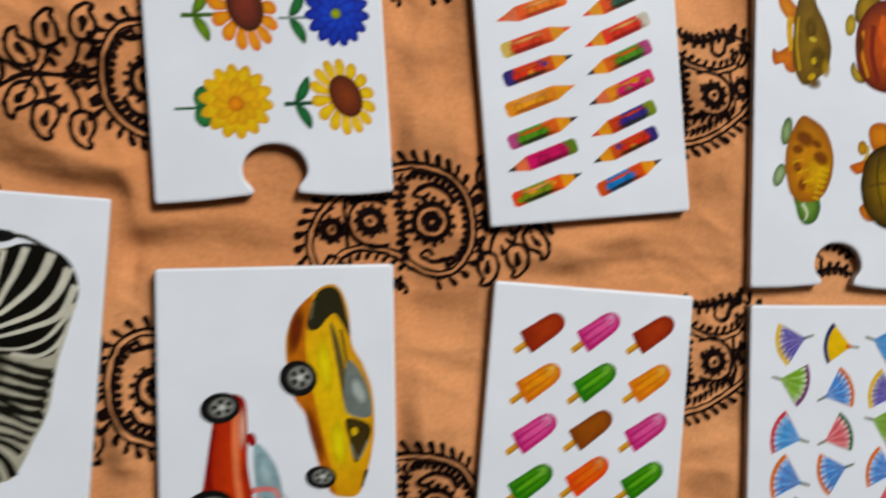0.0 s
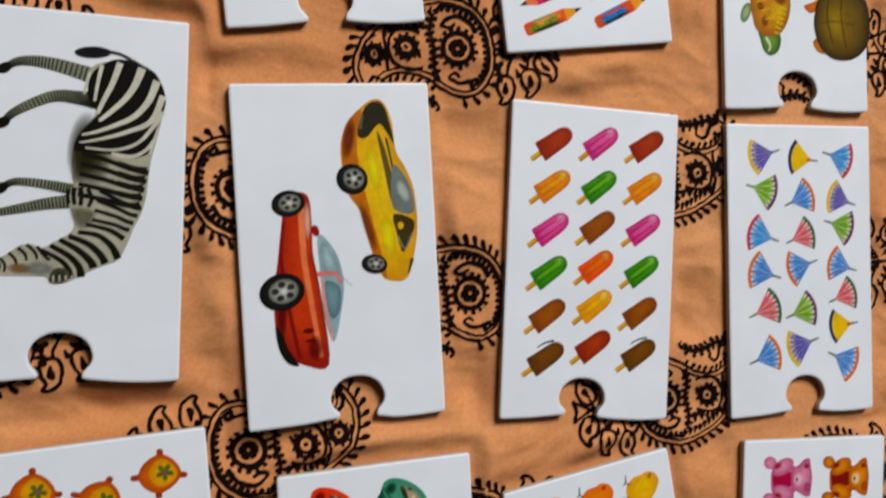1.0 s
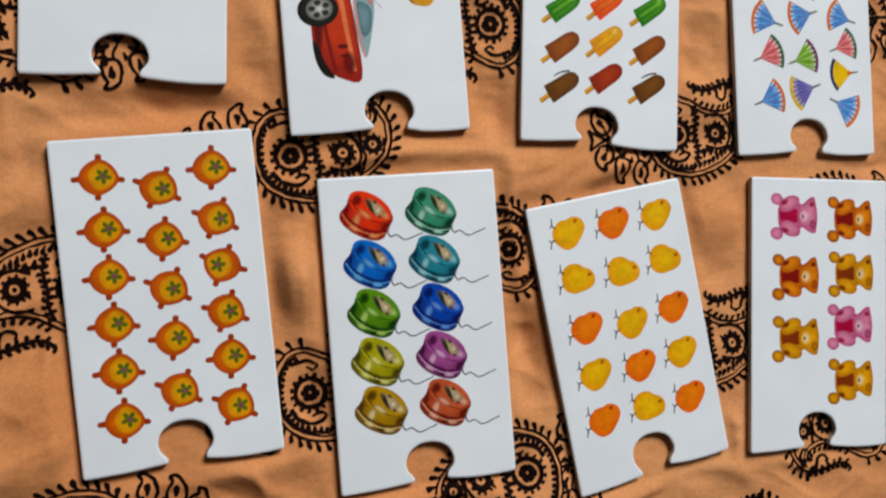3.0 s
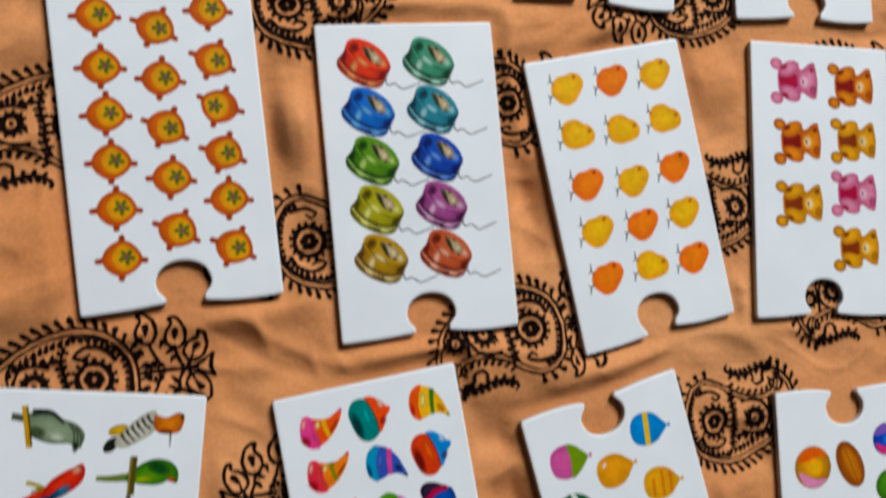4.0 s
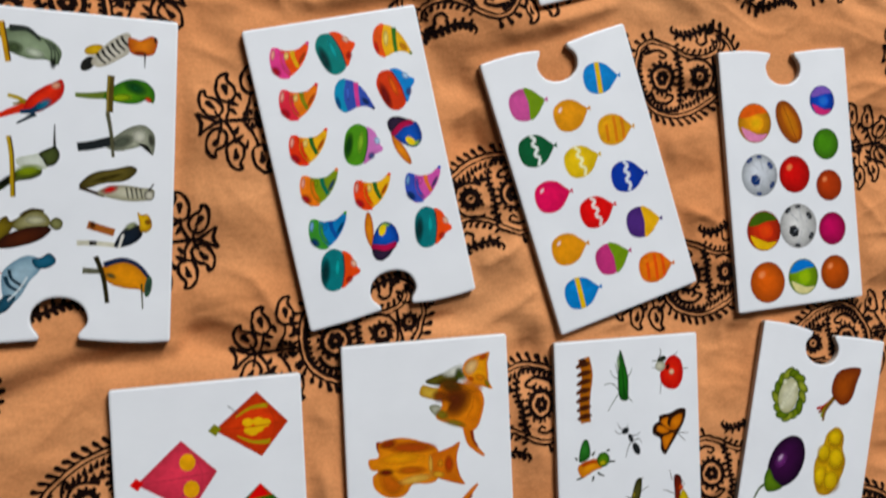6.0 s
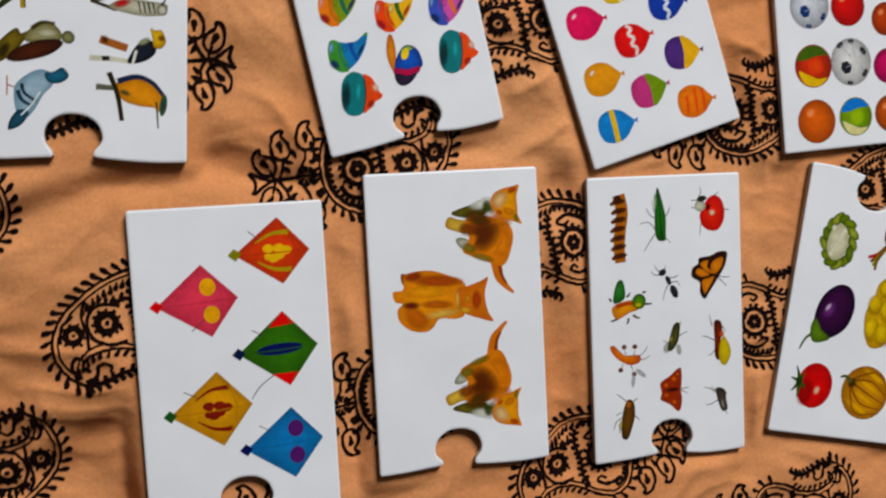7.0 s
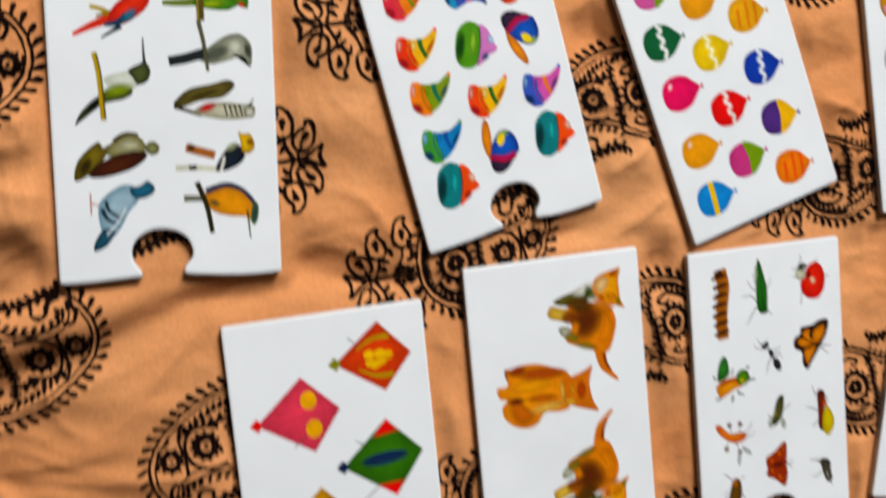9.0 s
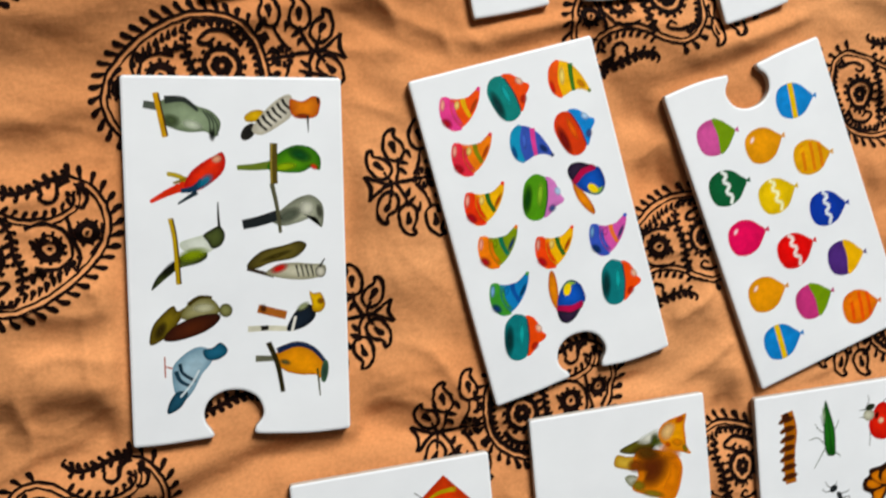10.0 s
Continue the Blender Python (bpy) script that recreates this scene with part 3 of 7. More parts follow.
def draw_lobed_shapes(card):
    kinds = {"p": ("e49ab4", "c05c82", "b01c4c"), "o": ("e8961a", "b85c0a", "8a2608"), "y": ("ecb01a", "c0800c", "8c400c")}
    for x, y, c in ((18.9, 15.5, "p"), (45.8, 16.4, "o"), (19.7, 40.0, "o"), (46.4, 38.9, "y"), (19.8, 65.0, "y"), (45.9, 60.5, "p"), (46.3, 82.9, "y")):
        a, b, d = kinds[c]
        k = Ink().place(x, y, -2)
        k.blob([(-6, -4.4), (-1, -5.4), (4, -5), (5.4, 0), (4, 5), (-1, 5.6), (-6, 4.6), (-6.8, 0)], a, b)
        k.area([(-5.8, -2.5), (-3, -2.0), (2.4, -2.8), (2.8, 2.5), (-3, 2.1), (-5.5, 2.7)], d)
        for px, py, r in ((-7.0, -7.0, 2.9), (-7.6, 6.8, 3.0)):
            k.part("round_lobe")
            k.oval(px, py, r, r - 0.5, 20, a, d if c != "p" else b)
        for s in (-1, 1):
            k.part("side_lobe")
            k.oval(-1.4, s * 5.0, 5.2, 3.0, s * 22, a, b, (0, -0.5))
            k.oval(-3.6, s * 5.6, 2.2, 1.2, s * 22, d, "~", n=12)
        k.part("top_lobe")
        k.blob([(2.6, -3.8), (5.4, -5.0), (8.4, -7.2), (10.6, -7.4), (11.2, -5.4), (11.9, 0), (11.2, 5.6), (10.4, 7.2), (8.0, 6.8), (5.0, 4.8), (2.6, 3.8)], a, b)
        k.oval(9.4, -4.6, 1.5, 1.3, 0, d, "~", n=10)
        k.oval(9.6, 3.6, 2.0, 2.4, 0, b, "~", n=12)
        k.oval(5.6, 0.2, 2.2, 2.6, 0, "f7e2b8" if c != "p" else "f4d0dc", a)
        k.oval(5.0, 0.2, 0.7, 1.0, 0, "3c1c0c", "~", n=10)
        printed("printed_toy_shape", k, card, "plain printed lobed shape in pink" if c == "p" else "plain printed lobed shape in golden orange")


PENCILS = [(37.0, "a", 1, "d", 0), (46.4, "o", 0, "v", 0), (55.6, "e", 1, "r", 0), (64.0, "m", 1, "g", 0), (73.0, "y", 1, "k", 0), (82.5, "g", 1, "n", 0),
           (90.4, "p", 0, "m", 0), (99.4, "s", 1, "b", 1)]
PENCIL_COLOURS = {"a": "2e62c8 4a8ae0 2e62c8", "o": "f07a14 f58a22 ea6a0c", "e": "d8bd6a e8552c ee6a3a", "m": "3a2f7a e0482a d8622a", "y": "f0a014 f5a81c ee980c",
                  "g": "c05a8c 5a9a14 e0701c", "p": "6a8a1c d02a6a dc3a74", "s": "ee5a1c 8a9a1c f06a1c", "d": "1c5a3a 2a6a4a e07a4a", "r": "d8d0c0 e64a1c ee4e18",
                  "v": "1f4f34 2f6a50 e8642c", "k": "e04a7a e83a7a ee9a1c", "n": "8a9a30 3f3488 d0502a", "b": "d8601c 1f86c8 e0601c"}


def draw_pencils(card):
    for y, a, ra, b, rb in PENCILS:
        for x, dy, kind, right in ((18.2, 0.2, a, ra), (45.2, -1.6, b, rb)):
            k = Ink().place(x, y + dy, -17 if x < 30 else -21, 1.08, 1.1)
            s = 1 if right else -1
            c0, c1, c2 = PENCIL_COLOURS[kind].split()
            k.area([(-9.6 * s, -1.9), (-10.4 * s, -1.2), (-10.4 * s, 1.2), (-9.6 * s, 1.9), (-6.8 * s, 1.9), (-6.8 * s, -1.9)], c0, False)
            k.area([(-6.8 * s, -1.9), (-6.8 * s, 1.9), (0.6 * s, 1.9), (0.6 * s, -1.9)], c1, False)
            k.area([(0.6 * s, -1.9), (0.6 * s, 1.9), (5.0 * s, 1.9), (5.0 * s, -1.9)], c2, False)
            if kind in "msk":
                for q in range(4):
                    k.oval((-7.6 + 3.1 * q) * s, -0.7 if q % 2 else 0.7, 1.7, 0.75, 15, ("3a2f7a", "e84a1c", "e89a1c", "3f3f90")[q] if kind == "m" else ("8a9a1c", "f0a01c")[q % 2])
            k.part("tip")
            k.area([(5.0 * s, -1.9), (5.0 * s, 1.9), (9.6 * s, 0.45), (9.6 * s, -0.45)], "efa41c" if kind not in "pok" else "e8805a", False)
            k.area([(8.8 * s, -0.7), (8.8 * s, 0.7), (11.2 * s, 0.1), (11.2 * s, -0.1)], "3a3230" if kind in "mgpskb" else c2, False)
            k.part()
            k.oval(-2.4 * s, -0.9, 6.6, 0.55, 0, "f6b070" if kind in "aoeyrs" else c2, "~", n=16)
            k.oval(0.4 * s, 0.3, 2.2, 1.4, 0, c1, "~", n=14)
            k.oval(-6.6 * s, 0.2, 1.6, 1.3, 0, c1, "~", n=14)
            k.oval(-2.4 * s, 1.3, 7.2, 0.7, 0, {"y": "c06c04", "o": "b84808", "a": "1c3c8a", "e": "a8341c", "r": "a82c10", "p": "8c1c4c", "k": "a81c54"}.get(kind, "34301c"), "~", n=16)
            printed("printed_pencil", k, card, "printed short coloured pencil")


def petals(k, n, rx, ry, deg, col, edge):
    """Broad square-tipped petals round an oval, with thin gaps between them."""
    c, s = math.cos(radians(deg)), math.sin(radians(deg))
    for q in range(n):
        t0, t1 = (6.2832 * (q + u) / n for u in (0.05, 0.95))
        t = (t0 + t1) / 2
        k.fill([(f * rx * math.cos(a) * c - f * ry * math.sin(a) * s, f * rx * math.cos(a) * s + f * ry * math.sin(a) * c)
                for f, a in ((0.35, t0), (0.8, t0), (0.95, t0 * 0.8 + t1 * 0.2), (1, t), (0.95, t0 * 0.2 + t1 * 0.8), (0.8, t1), (0.35, t1))], col, edge)


def flower(k, n, r0, r1, w, col, edge, squash=1.0):
    for q in range(n):
        t = 2 * math.pi * (q + 0.3) / n
        x, y = math.cos(t) * (r0 + r1) / 2 * squash, math.sin(t) * (r0 + r1) / 2
        k.oval(x, y, (r1 - r0) / 2, w, math.degrees(math.atan2(y, x)), col, edge, n=12)


def draw_flowers(card):
    for x, y, kind in ((26.2, 58.6, 0), (52.0, 59.4, 1), (23.0, 83.6, 2), (52.2, 83.0, 3)):
        k = Ink().place(x, y, 0)
        green, dark = (("7a9a2c", "4a6a14"), ("2f7a3c", "12502a"), ("3f8a4a", "1c5a34"), ("2f7a44", "1a5030"))[kind]
        k.part("stem")
        k.line([(-16.4, 1.6), (-10, 1.5), (-3, 1.2)], 0.7 if kind in (1, 2) else 1.3, 0.9, dark if kind != 1 else "8a9a94")
        for s in (-1, 1):
            k.blob([(-13.4, 1.4 + s * 0.4), (-12.4, 1.4 + s * 4.0), (-9.6, 1.4 + s * 7.4), (-9.0, 1.4 + s * 4.4), (-10.8, 1.4 + s * 1.2)] if kind != 2 else
                   [(-10.6, 1.2), (-11.2, 1.2 + s * 3.4), (-9.0, 1.2 + s * 5.6), (-6.6, 1.2 + s * 4.0), (-7.4, 1.2)], green, dark)
        k.part()
        if kind == 0:
            petals(k, 13, 9.0, 12.0, -22, "f9ac24", "e4780c")
            k.part("flower_eye")
            k.oval(0.6, -0.8, 4.9, 6.9, -14, "8c4230", "3c2012")
        elif kind == 1:
            flower(k, 15, 0, 9.8, 2.0, "2f4ec4", "1a2a86", 0.9)
            flower(k, 10, 0, 6.0, 1.8, "3458d0", "2036a0")
            k.oval(-0.4, 0.4, 1.5, 1.5, 0, "b8c02a", "5a7a1c")
        elif kind == 2:
            flower(k, 14, 1, 10.4, 2.1, "f7cf1e", "e6ae06", 0.95)
            flower(k, 11, 0, 6.8, 1.9, "f2bf12", "e0a406")
            k.oval(-0.2, 0.6, 2.2, 2.1, 0, "f0a03a", "cf7c10")
        else:
            petals(k, 14, 8.8, 11.2, -24, "f9d428", "e6a808")
            k.part("flower_eye")
            k.oval(0.8, -0.2, 4.4, 6.2, -24, "8a4520", "54220c")
        printed("printed_flower", k, card, ("printed orange sunflower", "printed blue cornflower", "printed yellow daisy", "printed yellow sunflower")[kind])


def draw_domed_shapes(card):
    names = ("olive brown", "russet", "golden", "dark olive")
    for kind in range(4):
        k = Ink("patch")
        if kind == 0:
            k.blob([(8.6, 16.3), (11.9, 17.5), (15.3, 21.2), (14, 25.6), (10.8, 23.7), (8.3, 20)], "e0941c", "b8660c")
            k.blob([(6.5, 34.1), (8.2, 35.1), (12, 33), (14.7, 31.7), (15.6, 36), (14.5, 41.1), (11.6, 40.8), (10.1, 38.5), (7.4, 39.3), (6.2, 37.4)], "dd861a", "b05a0c")
            k.line([(12.5, 23.6), (12.4, 29), (13.3, 34.4)], 2.2, 2.0, "e2b02a")
            k.blob([(14.5, 21.6), (16.8, 14.2), (19.7, 12.1), (22.4, 19.2), (25.5, 24.4), (27.7, 30.6), (27.8, 35.2), (26.2, 39.8), (22.7, 42.8), (18.5, 45.1), (15.8, 43.2), (13.8, 37.9), (13.7, 30.7)], "94741a", "664c0c")
            for x, y, a, b, d, c in ((23.0, 36.0, 3.4, 4.2, 0, "6e5610"), (20.2, 27.0, 2.6, 4.6, 0, "735810"), (21.4, 44.0, 3.4, 2.4, 10, "775c12"), (26.0, 39.0, 2.0, 3.6, 0, "b8962c")):
                k.oval(x, y, a, b, d, c, "~", n=14)
            k.line([(15.6, 23.3), (15.1, 31.5), (16.4, 40.5)], 0.8, 1.0, "c39f34")
            k.oval(*[(21, 30.2)][0], 1.6, 0.8, 10, "d2b84e", n=8)
            k.oval(*[(21.5, 37.1)][0], 1.0, 1.2, 10, "d6b740", n=8)
            k.oval(*[(20.8, 42.2)][0], 1.6, 1.1, -30, "d4ad30", n=8)
        elif kind == 1:
            k.blob([(36.5, 20.2), (38.6, 14.9), (43.5, 11.9), (46.9, 17.1), (41.6, 23.1), (38.3, 24.3)], "b08c22", "4e4410")
            k.oval(*[(35.1, 24.5)][0], 2.0, 3.6, 8, "d4b64e", "8a7420")
            k.blob([(36.4, 36.4), (38.2, 39.1), (40.9, 41.7), (40, 43.2), (37, 42.3), (35.4, 39.2)], "d2b048", "3a3210")
            k.blob([(37.1, 29), (38.3, 23.7), (42.5, 17.9), (49.1, 15.1), (59.1, 16.1), (61.5, 25.3), (59.5, 34.9), (54.1, 43.6), (49.7, 45.8), (43.1, 44.3), (38.7, 40), (37.3, 34.5)], "c8600e", "5e2406")
            k.line([(40.1, 26), (39.8, 33.4), (42.2, 41.2)], 1.0, 1.1, "dd962c")
            k.line([(44, 23.9), (43.5, 33.2), (46.2, 42.8)], 2.0, 1.8, "843208")
            k.line([(48.7, 20.7), (47.5, 26.4), (50.5, 30.8), (48.7, 37.5)], 3.6, 2.6, "e0700f")
            k.line([(53.6, 20.3), (52.9, 29.7), (54.9, 38.9)], 1.4, 1.2, "7c2e08")
            k.line([(57.2, 23.8), (56.9, 29.4), (56.2, 36)], 2.4, 1.8, "da6c12")
            k.oval(*[(39.3, 30.3)][0], 1.4, 3.6, 0, "6c3a0c", "~", n=14)
        elif kind == 2:
            k.oval(*[(12, 60.1)][0], 1.9, 4.6, 12, "a4bd86", "2c4f18")
            k.oval(*[(9.6, 74.2)][0], 2.0, 3.9, 22, "b4c79a", "3f5c22")
            k.blob([(15.3, 80.4), (22.4, 79.2), (25, 83.2), (23.7, 88), (20.1, 89.9), (17.2, 88.1), (15.8, 84)], "7ea04a", "2a5a20")
            k.line([(18.3, 83), (20.1, 86.2), (19.3, 88.4)], 1.2, 0.6, "dfe6c6")
            k.blob([(11.6, 70.6), (12.3, 64.2), (14.7, 58.7), (17.7, 54.9), (21.9, 56), (26.2, 59), (28.9, 64.4), (29.6, 69.9), (28.3, 76.3), (24.6, 81.4), (18.3, 82.6), (14.1, 80.4), (12.5, 75.9)], "dd9a1a", "a2640a")
            k.blob([(19.1, 69.4), (23.2, 66.5), (28.5, 67.1), (29, 71.7), (27, 77.3), (22.5, 80.7), (18.2, 78.5)], "efbb20", "~")
            for q, x, y, a, b, d in ((0, 1424, 220, 4.2, 2.8, 25), (1, 1412, 238, 2.4, 1.8, 0), (2, 1452, 252, 3.6, 2.6, 30), (3, 1412, 268, 1.8, 2.0, 0), (4, 1445, 228, 2.2, 1.6, 30), (5, 1420, 298, 1.8, 2.4, 0)):
                u, w = (x - 1336) * 0.2139, 20.6 + y * 0.1895
                k.oval(u, w, a, b, d, "8a4c0c", "~", n=14)
            for q in range(6):
                k.line([(24.6 - 0.5 * q, 71.4 + 1.9 * q), (28.0 - 0.6 * q, 72.2 + 1.9 * q)], 0.5, 0.35, "fad23c")
                k.line([(14.5 + 0.9 * q, 70.0 + 1.6 * q), (18.4 + 0.9 * q, 68.8 + 1.6 * q)], 0.4, 0.3, "b06c0c" if q % 2 else "f6c832")
        else:
            k.blob([(43, 57.8), (45.6, 55.9), (50, 56), (53.1, 59.6), (51.5, 63.8), (45.3, 65.2), (43.1, 61.5)], "e29424", "b0620c")
            k.oval(*[(40.5, 64.3)][0], 1.8, 2.4, 0, "cf9a34", "8a6414")
            k.line([(42.7, 63.4), (42.3, 66.6), (40.6, 69.4)], 1.2, 1.2, "cfae58")
            k.blob([(35.7, 70.7), (37.6, 69.5), (42.8, 68.2), (42.4, 71.2), (38.5, 73)], "e0801f", "b4560c")
            k.blob([(39.6, 83.9), (42.9, 82.3), (46.6, 84.4), (45.4, 88.2), (41.5, 87.5)], "de8a2a", "a85e10")
            k.blob([(40.5, 73.1), (41.9, 68.3), (45.7, 64.4), (53.4, 62.6), (64.7, 66.6), (66.2, 81.7), (59.6, 89.4), (49.6, 90.5), (42.9, 86), (40.2, 78.7)], "8f7014", "2c2006")
            k.blob([(44.8, 71.1), (48, 68.2), (54.7, 68.9), (57.1, 76.3), (53.9, 83.9), (48.4, 83.1), (44.9, 77.6)], "a58620", "~")
            k.line([(47.1, 67.3), (46.4, 74.8), (48.8, 84.4)], 0.7, 0.6, "4c3a08")
            k.line([(53.3, 65.2), (53, 74.6), (55.1, 85.7)], 0.7, 0.6, "4c3a08")
            k.line([(42.7, 76.8), (49.3, 75.6), (59.3, 76.6)], 0.6, 0.5, "54400a")
        printed("printed_domed_shape", k, card, "plain printed domed shape in %s" % names[kind])


def draw_striped(card):
    k = Ink()
    legs = (([(38.5, 19), (26.5, 16.2), (18.2, 16), (13.6, 18.4)], 5.0, 1.7), ([(38.5, 26.2), (33.7, 25.6), (26.6, 25.8), (17.3, 30.6), (13.6, 34.3)], 5.0, 1.8),
            ([(34.4, 53.3), (27.2, 52), (17.8, 51.3), (13.6, 53.4)], 3.6, 1.6), ([(34.4, 56.2), (25.7, 57.5), (16.5, 59.7), (9.2, 61.3)], 4.4, 1.6))
    for pts, w0, w1 in legs:
        k.line(pts, w0, w1, "8d8e7c", 6)
        c = curve_points(pts, False, 10)
        for q in range(1, len(c) - 5):
            d = np.array(c[q + 1]) - np.array(c[q])
            d = np.array([-d[1], d[0]]) / np.hypot(*d) * (w0 + (w1 - w0) * q / len(c)) * 0.48
            k.line([c[q] - d, c[q] + d], 0.55, 0.4, "2c2d20")
        k.oval(*pts[-1], 2.2, 1.5, -35, "171612")
    k.line([(39, 11.6), (45, 11.5), (53.2, 15.6)], 1.0, 0.8, "4a4a42")
    k.oval(37.6, 11.7, 5.2, 1.7, -5, "121212", "2a2826")
    body = [(37.2, 16.3), (45, 13.9), (52.9, 16.8)] + [(57.3, 19.4), (58.6, 24.2), (58.2, 28.1), (56.4, 36.7), (55, 42.9), (54.3, 49.1), (53.8, 54.4), (52.4, 59.7), (50.4, 64.1), (49.1, 67.9), (46.5, 73.2), (42.9, 75), (39.6, 76.5), (34.2, 79.4), (31, 80.8), (27.7, 80.7), (26.2, 78.9), (18.5, 78.8), (11.6, 78.6), (9.6, 76.7), (10.7, 75), (15.3, 72.8), (19, 70), (22.1, 69.5), (25.3, 70.4), (28.4, 68.5), (32.3, 66.1), (33.8, 63.6), (33.4, 60.6), (32.1, 57.2), (32.1, 52.9), (33.2, 52), (32.6, 46.9), (32.8, 41.2), (34.7, 35.6), (38.2, 31.1), (38.7, 27.9), (36.6, 24.3)]
    k.area(body, "b9b5a2")
    k.blob([(32.8, 42.6), (34.5, 36.8), (37.9, 32.5), (41.9, 32.5), (43.8, 41), (41.9, 50.7), (33.5, 51.7), (32.6, 46.9)], "3b3812", "~")
    k.blob([(32.1, 58.9), (36.1, 57.9), (40.1, 59.4), (38.6, 63.8), (34.6, 64.8)], "6e6c58", "~")
    k.oval(35.6, 40.0, 4.6, 11.0, 6, "35320f", "~")
    k.part("dark_haunch")
    k.area([(37.9, 17.3), (43.9, 13.3), (50.5, 14), (55.6, 16.7), (58.4, 22.5), (58.5, 26.9), (56.3, 33.2), (54.8, 40.3), (49.9, 42.7), (44.9, 42), (35.8, 41.6), (33, 41.1), (34.1, 36.9), (37.9, 32.1), (39.4, 29.6), (37.1, 26.8), (36.4, 22.6)], "15130d")
    k.part("pale_stripe")
    for pts, a, b in (([(36.9, 17.7), (36, 21.3), (35.4, 24.4)], 1.2, 0.8), ([(40.2, 15.3), (39.2, 20.6), (38.4, 26.2)], 1.5, 1.0), ([(45.3, 14.2), (43.4, 20.3), (41, 25.7), (39.3, 29.9)], 2.4, 1.4),
                      ([(51.6, 15.3), (49.7, 20.6), (46.8, 25.2), (42, 30.1), (39.8, 32)], 3.0, 1.2), ([(56, 18.8), (53.8, 25), (49.6, 30.2), (43.7, 33.4), (38.8, 35.5), (35.1, 36.5)], 2.9, 0.7),
                      ([(57.9, 23.2), (54.6, 31.2), (47.7, 34.9), (40.6, 37.4), (34.5, 38.9)], 2.5, 0.6), ([(58, 28.1), (55.6, 32.4), (51.1, 37.9), (44.6, 40.5), (36.1, 40.3)], 1.9, 0.6),
                      ([(55.7, 36.7), (53.5, 39.9), (49.5, 42.2), (43.6, 41.7)], 1.2, 1.4), ([(56.7, 33.2), (55.4, 37.6), (54.5, 41.2)], 0.8, 0.8)):
        k.line(pts, a * 0.8, b * 0.8, "d8d4c3", 5)
    k.part("dark_stripe")
    for n in range(5):
        k.line([(35.2, 42.1), (42, 43.6), (48.6, 45.8), (54.3, 47)] + np.array([(-0.2 * n, 3.05 * n), (0, 3.0 * n), (-0.3 * n, 2.75 * n), (-0.5 * n, 2.6 * n)]), 1.3, 1.8, "1a1912", 5)
        k.line([(45.6, 43.7), (49.9, 45.2), (53.9, 45.6)] + np.array([(0, 3.0 * n), (0, 2.8 * n), (-0.5 * n, 2.6 * n)]), 0.3, 0.9, "2a281e", 4)
    for n in range(4):
        k.line([(40.5, 53), (45.9, 55.5), (49.9, 57.4), (52.6, 57.9)] + np.array([(-0.6 * n, 2.9 * n), (-0.3 * n, 2.5 * n), (-0.8 * n, 2.2 * n), (-1.1 * n, 2.2 * n)]), 1.1, 1.4, "1c1b14", 5)
    for pts, a, b in (([(34.8, 65.6), (40.3, 66.3), (44.3, 69.4), (46.3, 73.2)], 1.0, 2.0), ([(37, 63.2), (43.5, 64.6), (47.8, 67.2)], 0.9, 1.5), ([(32.3, 66.8), (37.8, 69), (41.4, 72.3), (42.7, 74.7)], 1.3, 2.0), ([(29.8, 67.9), (34.9, 70.8), (38.5, 74.1), (39.5, 76.1)], 1.2, 2.2),
                      ([(27.3, 69.7), (32.4, 72.6), (35.4, 75.9), (36.1, 78.8)], 1.2, 2.0), ([(24.8, 71.1), (30.2, 74), (32.5, 76.7), (33.2, 79.4)], 1.0, 1.7), ([(23.8, 70.1), (25.8, 72.8), (27.4, 74.1)], 0.8, 0.8),
                      ([(33.5, 52.3), (33.3, 54.7), (33.7, 57.5)], 1.2, 1.0), ([(35.1, 52.2), (35.5, 54.6), (35.3, 57.7)], 1.3, 1.0), ([(37.1, 52.5), (38.4, 55.2), (37.5, 58)], 1.1, 0.9), ([(32, 52.8), (31.7, 55.2), (32.1, 57.2)], 1.0, 0.9),
                      ([(18.6, 70.7), (20.5, 72.3), (21.1, 74.3)], 0.9, 0.6), ([(21, 69.6), (23.3, 71.9), (23.9, 73.9)], 0.9, 0.6), ([(16.2, 72.1), (18, 74.1), (18.4, 75.7)], 0.8, 0.6), ([(14.1, 73.8), (15.3, 75.8), (15.1, 77.8)], 0.8, 0.6)):
        k.line(pts, a * 1.2, b * 1.15, "1a1912", 5)
    k.part("muzzle")
    k.oval(*[(11.4, 76.3)][0], 3.0, 2.4, -10, "1e1c18", "4a463c")
    k.part("brown_patch")
    k.oval(*[(19.3, 76.7)][0], 3.8, 1.8, 4, "8a6440", "~")
    k.oval(*[(24.6, 76.6)][0], 4.4, 2.2, 4, "8e8e86", "~")
    k.part("dark_patch")
    k.blob([(27.5, 78.2), (29, 76.4), (31.9, 76.7), (32.9, 79.1), (30.7, 80.8), (27.5, 80.6)], "2a281e", "5c5846")
    for q in range(4):
        k.line([(28.4, 78.5), (28.5, 80.7)] + np.array([(1.7 * q, 0.0), (1.7 * q, -0.4 * q)]), 0.5, 0.4, "c9c5b2")
    printed("printed_striped_shape", k, card, "plain printed black and white striped shape")


